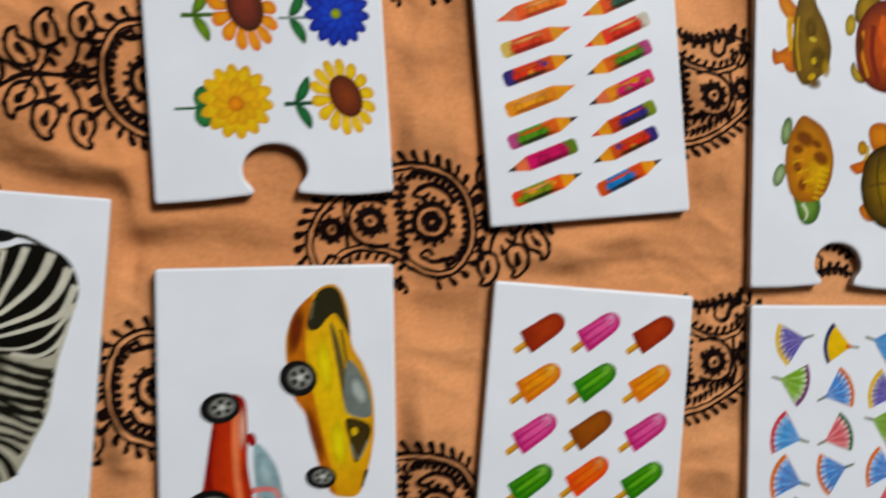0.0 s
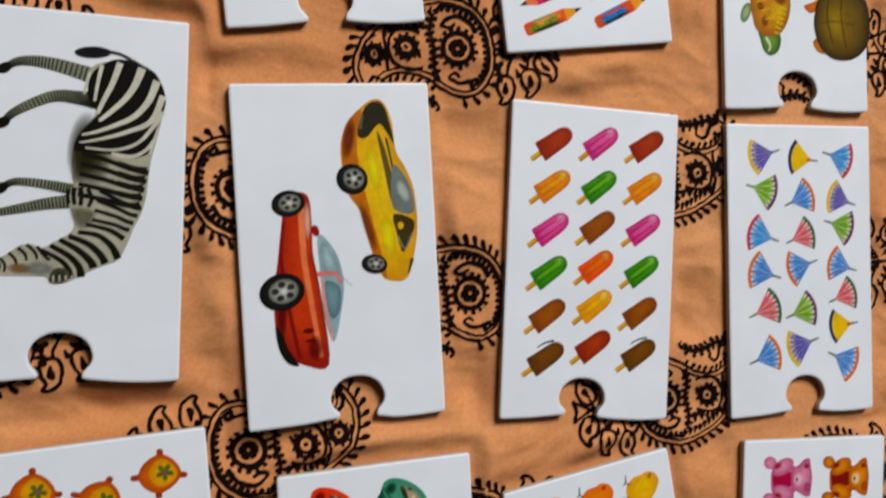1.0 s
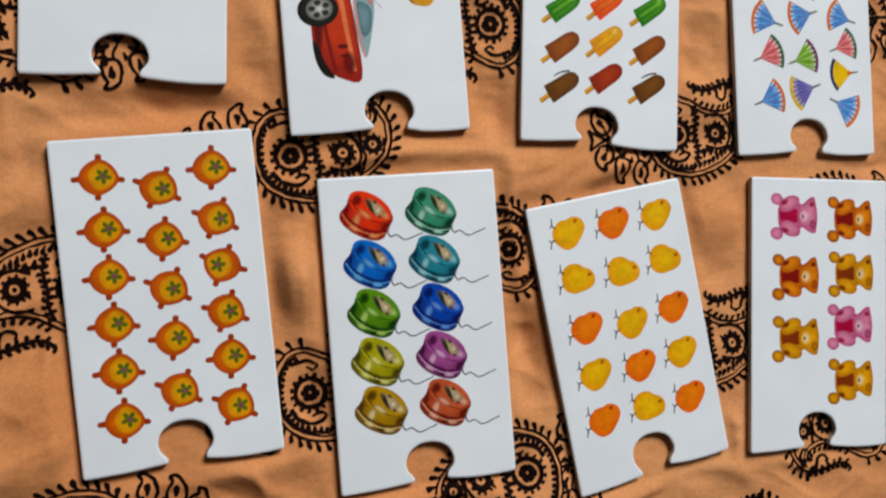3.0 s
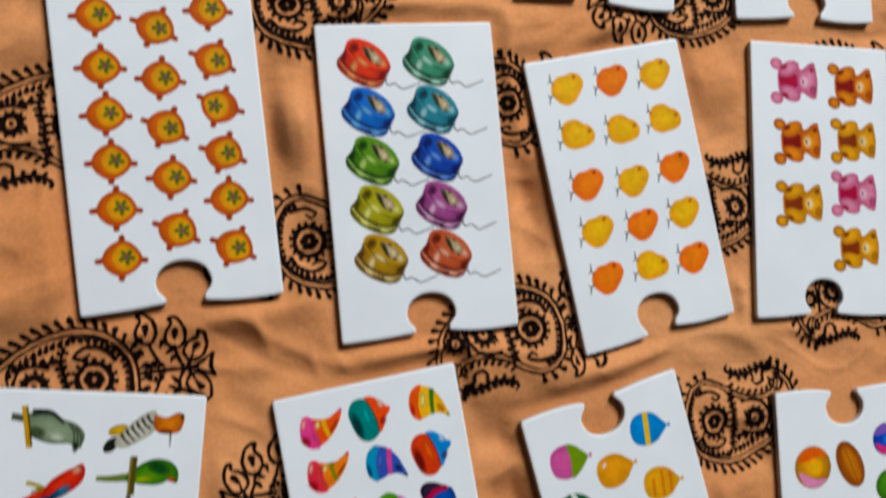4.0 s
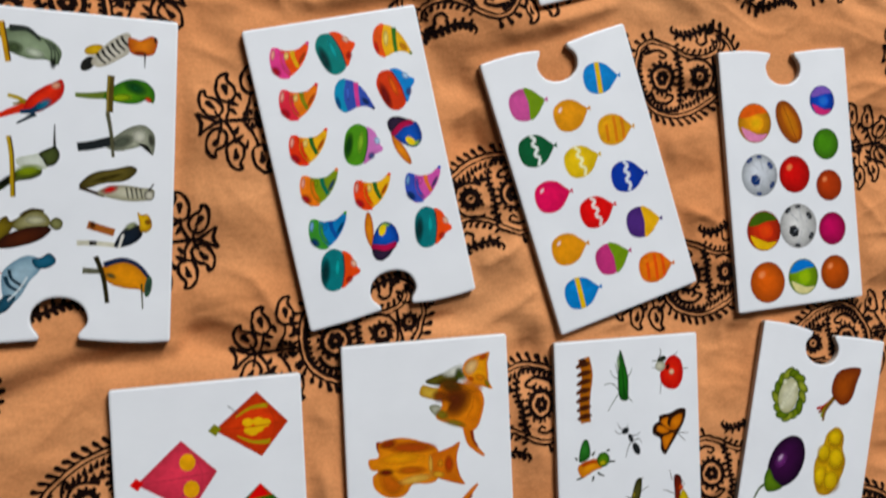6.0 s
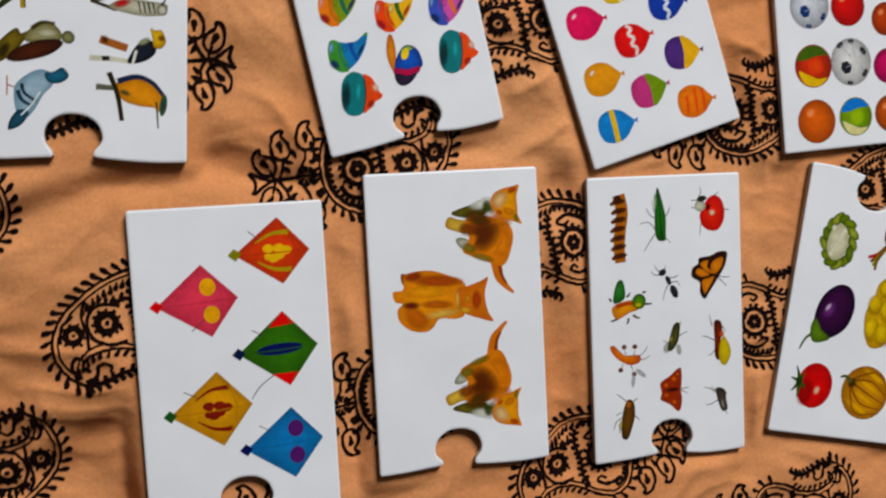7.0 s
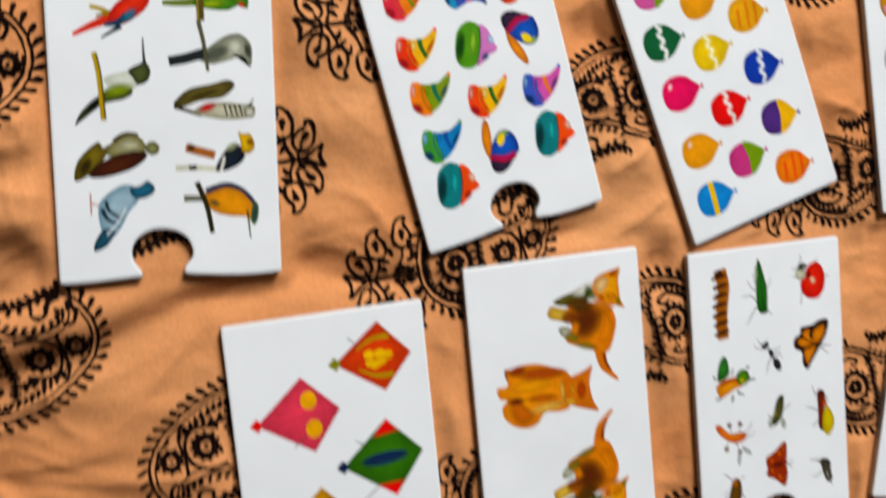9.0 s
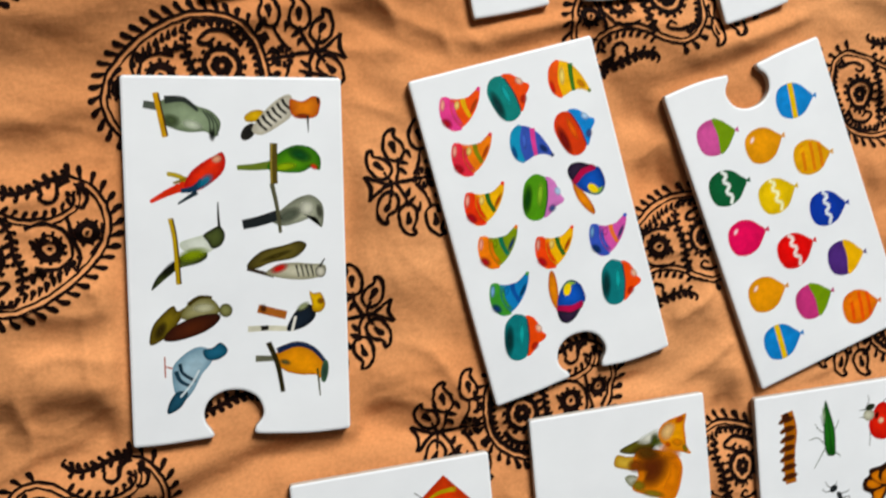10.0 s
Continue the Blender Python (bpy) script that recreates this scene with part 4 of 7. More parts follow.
def wheel(card, car, x, y, rx, ry, deg):
    k = Ink()
    k.lift = 40
    k.oval(x, y, rx, ry, deg, "2a2a28", "0f0f0e")
    k.oval(x + 0.5, y - 0.2, rx * 0.66, ry * 0.66, deg, "b9b9b2", "6e6e68")
    c, s = math.cos(radians(deg)), math.sin(radians(deg))
    for q in range(5):
        t = q * 1.2566 + 0.3
        u, w = rx * 0.6 * math.cos(t + 0.6), ry * 0.6 * math.sin(t + 0.6)
        k.oval(x + 0.5 + (u * c - w * s) * 0.62, y - 0.2 + (u * s + w * c) * 0.62, rx * 0.17, ry * 0.17, deg, "34342f", n=10)
    k.oval(x + 0.5, y - 0.2, rx * 0.14, ry * 0.14, deg, "d8d8d0", n=10)
    printed("wheel", k, card, "printed wheel with pale spokes", car)


def draw_cars(card):
    k = Ink()
    k.part("window")
    k.area([(25.4, 48.6), (30.7, 54.3), (32.9, 63.9), (31.6, 73.4), (28.6, 83.5), (26, 75), (25.4, 61.6)], "9fb8bc")
    k.blob([(26.4, 51), (29.6, 55.4), (31.2, 61), (26.8, 60.5)], "b9cfd2", "8aa4aa")
    k.blob([(26.6, 64), (31.6, 66), (30.8, 74), (27.8, 75)], "86a4aa", "5f7d84")
    k.part()
    k.blob([(15.9, 35.4), (22.5, 35.6), (23.6, 43.5), (23.4, 53.9), (24.6, 62.5), (25.8, 73), (26.6, 90.6), (19.4, 90.4), (13.5, 86.3), (10.3, 78.6), (10.3, 66.4), (11.9, 57.1), (14, 44.1)],
           "d8532c", "9c2c12", (2, 0))
    k.line([(20.5, 40), (20.4, 55), (22.0, 70), (24.2, 88)], 2.2, 1.4, "ee8a62")
    k.line([(14.6, 44), (13.2, 56), (14.8, 72), (17.4, 88)], 1.0, 1.4, "8a240e")
    k.part("side_shade")
    k.oval(12.6, 72, 1.8, 11, 4, "6a1608", "~")
    k.part("sheen")
    k.oval(22.2, 44, 1.3, 6.5, 2, "f4b8a0", "~")
    k.part("front_shade")
    k.oval(22.4, 85, 2.6, 4.6, 0, "7a1c0c", "~")
    k.part("grille")
    k.area([(10.1, 77), (12.3, 79.6), (13.8, 84.4), (17, 90), (13.3, 89), (10.8, 84.2)], "1c1412")
    k.part("trim")
    k.oval(20.6, 79.2, 1.9, 0.9, 0, "5a1208", "7a1c0c")
    k.oval(21.2, 82.4, 1.9, 0.5, 0, "5a1208")
    k.line([(24.4, 61.4), (30.0, 61.4), (32.0, 64.6)], 1.6, 0.9, "e58a84")
    k.line([(25.9, 63), (26.8, 74), (28.2, 83)], 0.8, 0.8, "e8a49c")
    k.part("aerial")
    k.line([(31.1, 61), (35.6, 66)], 0.25, 0.15, "8a7a78")
    k.part("mirror")
    k.oval(24.6, 47.3, 1.2, 1.9, -15, "b02a2a", "7a1414")
    car = printed("printed_car", k, card, "printed red open-topped car")
    wheel(card, car, 16.4, 38.2, 5.4, 4.2, -10)
    wheel(card, car, 12.9, 66.2, 7.3, 5.9, -12)
    k = Ink()
    k.blob([(43.9, 6.3), (48.9, 5.9), (51.8, 12.5), (52.7, 22.2), (55.7, 28.1), (58.3, 36), (58.7, 47.7), (56.9, 57.4), (54.2, 64.5), (49.5, 65.2), (45.7, 63.1), (42.7, 54.8), (39.7, 42.2),
            (35.9, 35.4), (34.2, 22), (36.8, 13.4)], "f6cb12", "e0a20c")
    k.area([(36.4, 13.6), (41.8, 8.4), (40.2, 16), (40.0, 26), (43.2, 43), (47.4, 62.4), (45.6, 62.8), (42.4, 53.8), (39.4, 41.2), (35.9, 35.4), (34.6, 22)], "c8791a")
    k.part("front_shade")
    k.oval(37.2, 18, 2.2, 7.5, 12, "7a3406", "~")
    k.part("side_shade")
    k.oval(42.0, 47, 1.7, 9, -15, "8a4408", "~")
    k.part("door_sheen")
    k.oval(48.6, 50, 2.6, 8, -6, "fce24c", "~")
    k.part("bonnet_sheen")
    k.oval(45.0, 28, 2.6, 9, -8, "fbdf3a", "~")
    k.part("grille")
    k.area([(43.4, 7.6), (48.8, 6.6), (51.4, 14.2), (52.2, 20), (49.8, 16), (47.4, 13.5), (43.1, 17.8), (40.1, 16.6)], "33301c")
    k.line([(42.2, 10), (41.2, 15)], 0.8, 0.8, "6a6650")
    k.area([(46.6, 16), (49.2, 22), (52.4, 38.7), (50.4, 39.4), (48.4, 28)], "6a5a34")
    k.line([(49.6, 18), (51.6, 30), (52.0, 40)], 0.7, 0.7, "33301c")
    k.part("windscreen")
    k.area([(52, 26.7), (56.8, 34), (57.8, 42.8), (51.1, 41.6), (50.4, 33.8)], "7e8680")
    k.oval(54.4, 35.6, 1.8, 4.0, -22, "c4ccc6", "8e9690")
    k.part("window")
    k.area([(50.8, 43.2), (57.2, 45.2), (57.2, 49.2), (53.4, 55.9), (51.5, 49.4)], "4a3c1c")
    k.oval(53.0, 47.0, 1.0, 1.2, 0, "e8c21c")
    k.line([(51.8, 50.4), (54.0, 54.8), (57.0, 49.4)], 0.6, 0.6, "8a8a78")
    k.part("rear_lamp")
    k.line([(56.4, 58), (54.8, 63)], 1.2, 0.6, "4a3a14")
    car = printed("printed_car", k, card, "printed yellow car with dark windows")
    wheel(card, car, 37.6, 31.2, 5.3, 5.0, 20)
    wheel(card, car, 43.4, 59.2, 4.4, 3.2, 10)


def draw_plain_shapes(card):
    """Plain coloured shapes in place of the small pictures."""
    S = []

    def start():
        k = Ink("patch")
        S.append(k)
        return k
    k = start()
    k.line([(6.3, 8.5), (11, 9.3)], 2.2, 2.4, "545a52")
    k.blob([(10.8, 7.8), (16.7, 6.8), (21.7, 9), (25.7, 10.5), (28.3, 13.9), (26.7, 18.2), (23.7, 16.6), (18.9, 16.8), (14.3, 15.6), (11.1, 13.4)], "9aa98c", "627056")
    k.line([(12.3, 7.2), (17.8, 7.1), (21.8, 10.4)], 2.4, 0.8, "2e342f")
    k.oval(*[(13.9, 13.3)][0], 3.2, 2.2, 10, "4c5a3c", "~")
    k.oval(*[(20.1, 14.6)][0], 3.4, 1.6, 15, "c6cebb", "~")
    for q in range(3):
        k.line([(23.2, 10.3), (25, 13.3), (25.1, 16.9)] + np.array((1.1 * q, 0.5 * q)), 0.5, 0.4, "3a4438")
    k.oval(*[(25.7, 17.6)][0], 1.1, 2.2, 0, "1f241e", "~", n=12)
    k.line([(9.8, 5.1), (10.9, 11.4), (12.1, 18.2)], 1.7, 1.5, "c89a2c")
    k.line([(10.6, 5.3), (11.7, 11.4), (12.9, 17.9)], 0.5, 0.5, "4a2e10")
    k = start()
    k.oval(*[(38.3, 11.9)][0], 3.2, 1.7, -18, "dcb424", "a8841c")
    k.oval(*[(36.4, 16.7)][0], 3.0, 1.8, -50, "181816", "302e28")
    k.blob([(37.4, 15.9), (41.3, 10.5), (45.8, 6.5), (49.5, 5.6), (49.7, 11.2), (46.1, 14.5), (40.3, 17.6)], "dedacd", "b4ae9e")
    for q in range(6):
        k.line([(39.2, 12.9), (40.1, 14.6), (42, 16.2)] + np.array((1.5 * q, -1.25 * q)), 1.0, 0.7, "1b1a16")
    k.blob([(49.1, 6.8), (52.8, 7.4), (56.2, 5.7), (58.4, 6.7), (58.1, 9.8), (56.8, 12.1), (52.5, 12.7), (49.6, 11.5)], "e28c1c", "b0540e")
    k.oval(*[(52.9, 11.8)][0], 2.6, 0.9, 0, "8c3a0c", "~")
    k.line([(57.6, 6), (57.8, 8.1)], 0.9, 0.6, "2a1c10")
    k.line([(54.4, 11.8), (54.5, 16.9)], 0.7, 0.2, "34322c")
    k = start()
    k.line([(7.3, 37.3), (12.7, 34.5), (18.4, 32.3)], 1.0, 3.2, "d8452e")
    k.line([(15.1, 38.1), (18.1, 36.2), (20.8, 34.6)], 0.5, 1.6, "23343e")
    k.line([(12.3, 29), (16, 30), (20.6, 33)], 1.2, 1.6, "b8a23c")
    k.line([(14, 31.9), (17.5, 30.7), (19.4, 30)], 0.8, 1.0, "8a7428")
    k.blob([(17.1, 32.9), (19.2, 28.5), (23.3, 25.3), (26.1, 23.8), (28.4, 22.7), (29.4, 25.3), (28.4, 28.8), (24.8, 32.1), (20.5, 34.3)], "ea4c2a", "b4261a")
    k.line([(16.1, 34.2), (19.8, 33.6), (22.6, 31.4)], 1.2, 2.4, "1d3c58")
    k.oval(*[(23.2, 31.4)][0], 3.2, 1.7, -42, "1f7894", "~")
    k.oval(*[(26.8, 24.8)][0], 1.8, 1.4, -20, "e2a88c", "~", n=12)
    k = start()
    k.line([(32.7, 27.4), (38.2, 27.3), (43.5, 26.6)], 1.4, 2.8, "6e7e34")
    k.blob([(41.5, 27.6), (45, 23.3), (50.1, 20.8), (55.2, 21.5), (57.9, 24.7), (57.6, 28.5), (55.6, 27.4), (51.8, 29.1), (46.1, 29)], "5e9824", "2c6618")
    k.oval(*[(51.7, 23.7)][0], 4.4, 2.4, 20, "105222", "~")
    k.oval(*[(47.2, 27.3)][0], 4.0, 1.4, -8, "9cb430", "~")
    k.oval(*[(55.9, 27.4)][0], 1.5, 1.0, 30, "dc4c1c", "~", n=12)
    k.line([(43.8, 20.1), (43.6, 26.3), (43.6, 32.5)], 2.3, 2.2, "5a4c20")
    k.line([(43.2, 20.3), (42.9, 26.3), (42.9, 32.3)], 0.5, 0.5, "9a8640")
    k = start()
    k.blob([(42.1, 43.4), (45.9, 40.1), (50.4, 37), (54.8, 36.1), (58.1, 39), (58.4, 43.5), (57.6, 46.2), (55.9, 42.9), (51.1, 44.3), (46, 45.4)], "b8baa6", "767a6a")
    k.oval(*[(47.8, 42.2)][0], 5.0, 2.4, -24, "5c6254", "~")
    k.oval(*[(53.3, 40)][0], 2.6, 2.6, 0, "dcdccc", "~")
    k.oval(*[(57.2, 41.1)][0], 1.2, 2.6, -10, "4a4c40", "~", n=12)
    k.line([(33.8, 44.7), (38.6, 43.8), (45.2, 41.8)], 2.9, 3.2, "23282a")
    k.line([(42.9, 32.5), (44.3, 39.8), (45.1, 47.5)], 1.4, 1.0, "5c5a44")
    k = start()
    k.blob([(6.7, 63.6), (8.7, 59.3), (13.3, 55.4), (16.5, 53.1), (22.1, 51.6), (23.1, 54.1), (20.3, 56), (14.7, 57.4), (9.9, 61)], "525c2c", "1e2216")
    k.blob([(15.4, 49.6), (19.9, 48.1), (23.4, 47.5), (25.5, 50.1), (24.1, 52.5), (19.7, 52.7), (16.2, 51.9)], "dfe3da", "c4cabb")
    k.oval(*[(18.9, 53.3)][0], 5.2, 2.2, -14, "8c9e2a", "~")
    k.oval(*[(12.4, 57.3)][0], 4.6, 1.6, -42, "16190f", "~")
    k.blob([(22.1, 47.5), (25.1, 45.6), (27.2, 45), (28.5, 47.7), (27.4, 50.6), (24.8, 51.7), (23.3, 49.5)], "566034", "161a10")
    k.line([(26.7, 37.7), (26.7, 41.8), (26.9, 45.7)], 0.3, 1.0, "24251e")
    k.line([(12.8, 42.3), (13.9, 48.9), (14.5, 62.1)], 1.5, 1.3, "b89a36")
    k.line([(13.4, 42.3), (14.5, 48.9), (15.2, 62)], 0.5, 0.5, "57461c")
    k = start()
    k.line([(34.7, 58.2), (38.7, 59.4), (42.7, 60.7)], 1.0, 1.2, "3a2c20")
    k.blob([(34.6, 57.2), (39, 53), (45.7, 51.4), (50.8, 50.1), (52.9, 51.8), (49.2, 55.3), (42.2, 56.5), (37.2, 58.3)], "766a34", "3a3214")
    k.oval(*[(43.6, 54.5)][0], 6.0, 1.0, -18, "4a4018", "~")
    k.blob([(40.4, 60), (43.8, 57.4), (48.8, 56.8), (53.9, 57.3), (58.3, 57.8), (58.3, 60.5), (55.4, 61.8), (48.6, 62)], "d2cfba", "8c8a70")
    k.oval(*[(44.4, 58.4)][0], 3.2, 1.5, -20, "c8301c", "~")
    for q in range(4):
        k.line([(49.5, 57.5), (50.3, 61.2)] + np.array((1.5 * q, 0.0)), 0.6, 0.4, "2c2a20")
    k.oval(*[(57, 59.8)][0], 1.7, 1.9, 0, "ddd9c8", "34342a", n=14)
    k.line([(56.7, 58.4), (58.4, 55.8)], 0.9, 0.3, "34342a")
    k = start()
    k.blob([(5.8, 79.8), (6.5, 74.6), (9.4, 70.9), (12.7, 68.4), (14, 70.1), (16.1, 69.3), (14, 73.7), (9.9, 78.1)], "80702a", "4a3c10")
    k.blob([(14.7, 71.8), (17.1, 68), (21.4, 66.2), (24.7, 67.4), (26.2, 70.8), (22.3, 72.6), (17.2, 72.9)], "aaa67c", "6c6638")
    k.blob([(9.7, 78.2), (12.4, 74.9), (18.8, 72), (25.4, 71.4), (26.1, 73.3), (22.1, 76.5), (15.7, 78.6), (11.6, 79.1)], "54280a", "2c1404")
    k.line([(17.1, 68.3), (20.3, 66.2), (24.1, 66.4)], 1.4, 0.8, "453a14")
    k.oval(*[(21.5, 69.5)][0], 3.6, 1.6, 0, "c9c7a8", "~")
    k.oval(*[(28, 70.5)][0], 2.0, 2.1, 0, "8f8f60", "3a3818", n=14)
    k.oval(*[(8.9, 75.7)][0], 1.6, 3.4, 30, "3c300c", "~")
    k = start()
    k.line([(9.8, 83.6), (9.8, 89.8)], 0.4, 0.4, "b4604a")
    k.line([(9.8, 86.5), (12.1, 87.2)], 0.4, 0.4, "b4604a")
    k.blob([(12.4, 94.6), (11.8, 88), (13.5, 84.8), (17.6, 81.8), (20.8, 81.2), (24, 83.1), (23.1, 86.3), (20.4, 89.4), (17.8, 94.2), (14.8, 97.2)], "b0c9d6", "7797a8")
    k.blob([(10, 100.6), (10.7, 97.4), (13.1, 94.3), (16.2, 94.9), (14.3, 98.7), (11.8, 100.4)], "2e5a70", "16323e")
    k.line([(14.1, 85.9), (14.9, 88.9), (18.5, 91.4)], 1.1, 0.9, "18303e")
    k.line([(12.9, 88.1), (14.1, 91.1), (17.2, 93)], 1.4, 0.9, "203c4c")
    k.line([(19.6, 88.2), (17.2, 92.3), (13.9, 96)], 0.6, 0.5, "dfe8ec")
    k.blob([(20.9, 82.4), (23.8, 81.6), (26.1, 80.2), (28.1, 82.2), (27.5, 84), (24.9, 85.4), (22, 85.1)], "33708c", "183e4e")
    k = start()
    k.line([(34.4, 76.6), (39.9, 76.6), (46.6, 77.1)], 1.8, 1.5, "d6d3c0")
    k.line([(38.3, 76.6), (40.6, 76.4)], 1.6, 1.4, "23201a")
    k.line([(37.6, 70.4), (41.5, 71.6), (46.1, 72.9)], 2.6, 2.6, "ac6a38")
    k.oval(*[(39.2, 70.5)][0], 1.2, 1.6, 0, "5a3018", "~", n=10)
    k.blob([(46.1, 77.6), (47.7, 73.6), (49.9, 71), (53.5, 69.9), (55.2, 73), (53.2, 75.8), (49.6, 77.5)], "1f2a38", "0e1218")
    k.oval(*[(51.3, 70.4)][0], 2.6, 1.2, -30, "9aa07a", "~", n=12)
    k.line([(48.9, 73.4), (47.7, 78)], 0.9, 0.8, "eceae2")
    k.blob([(53.3, 65.8), (54.6, 66.5), (56.9, 66.5), (58.2, 70.1), (56.6, 72.4), (54.4, 72), (53.9, 68.9)], "eec41e", "aa7e10")
    k.oval(*[(56.8, 69)][0], 1.5, 1.2, 0, "8a5a0c", "~", n=10)
    k = start()
    k.line([(36.4, 85.8), (42, 86)], 2.0, 1.6, "6a6a58")
    k.blob([(42, 86), (44.6, 83), (50, 82), (55, 84.6), (58.4, 89), (57.4, 94), (54.6, 92), (50, 91.6), (45, 90)], "eea21c", "b8781a")
    k.line([(43.0, 83.8), (49, 82.0), (54, 83.8), (57.6, 88)], 1.9, 1.2, "1d2c4c")
    k.oval(45.4, 87.4, 2.0, 1.0, 20, "5c5a34", "~")
    k.line([(40.4, 81), (43, 88), (44.4, 96.6)], 1.7, 1.4, "2e2810")
    k.line([(55.2, 90), (55.8, 98.6)], 0.7, 0.4, "4a4a20")
    k.oval(57.4, 91, 1.2, 3.6, 8, "2a3c34", "46684e")
    for k, c in zip(S, ("grey-green", "brown barred", "red", "green", "grey", "olive", "pale grey", "brown", "blue-grey", "black and yellow", "orange and blue")):
        printed("printed_plain_shape", k, card, "plain printed %s shape" % c)


HATS = [(13.4, 10.9, "h", "e85a9a f0642c e8b41c"), (31.2, 12.2, "c", "1f8a84 f0602c -14"), (52.2, 12.6, "r", "ee6a3c f2bd1c 3f7a2c"), (13.3, 26.0, "h", "e84a5a f08a1c 8a8a1c"),
        (33.6, 29.9, "r", "2c9ac0 4a62b8 e05aa0"), (50.6, 28.8, "c", "d9501c 2c92d8 -14"), (13.1, 42.4, "h", "e84e2c f2ba1c 2f6a2c"), (33.2, 47.5, "c", "5a9a2c d88ac8 20"),
        (51.1, 47.1, "m", "-35"), (13.7, 57.3, "h", "f08a1c 8aa01c 1c7a5a"), (32.6, 62.9, "h", "ee5a2c f2bc1c 2f6a2c"), (52.3, 64.2, "h", "4a62c0 da6ab4 e8824a"),
        (13.3, 73.2, "h", "4a9a3c 1c86c0 1c5aa0"), (33.7, 81.5, "b", "20"), (52.7, 82.3, "c", "1f8084 f0602c 13"), (14.7, 89.9, "c", "1f8084 f0602c 15")]


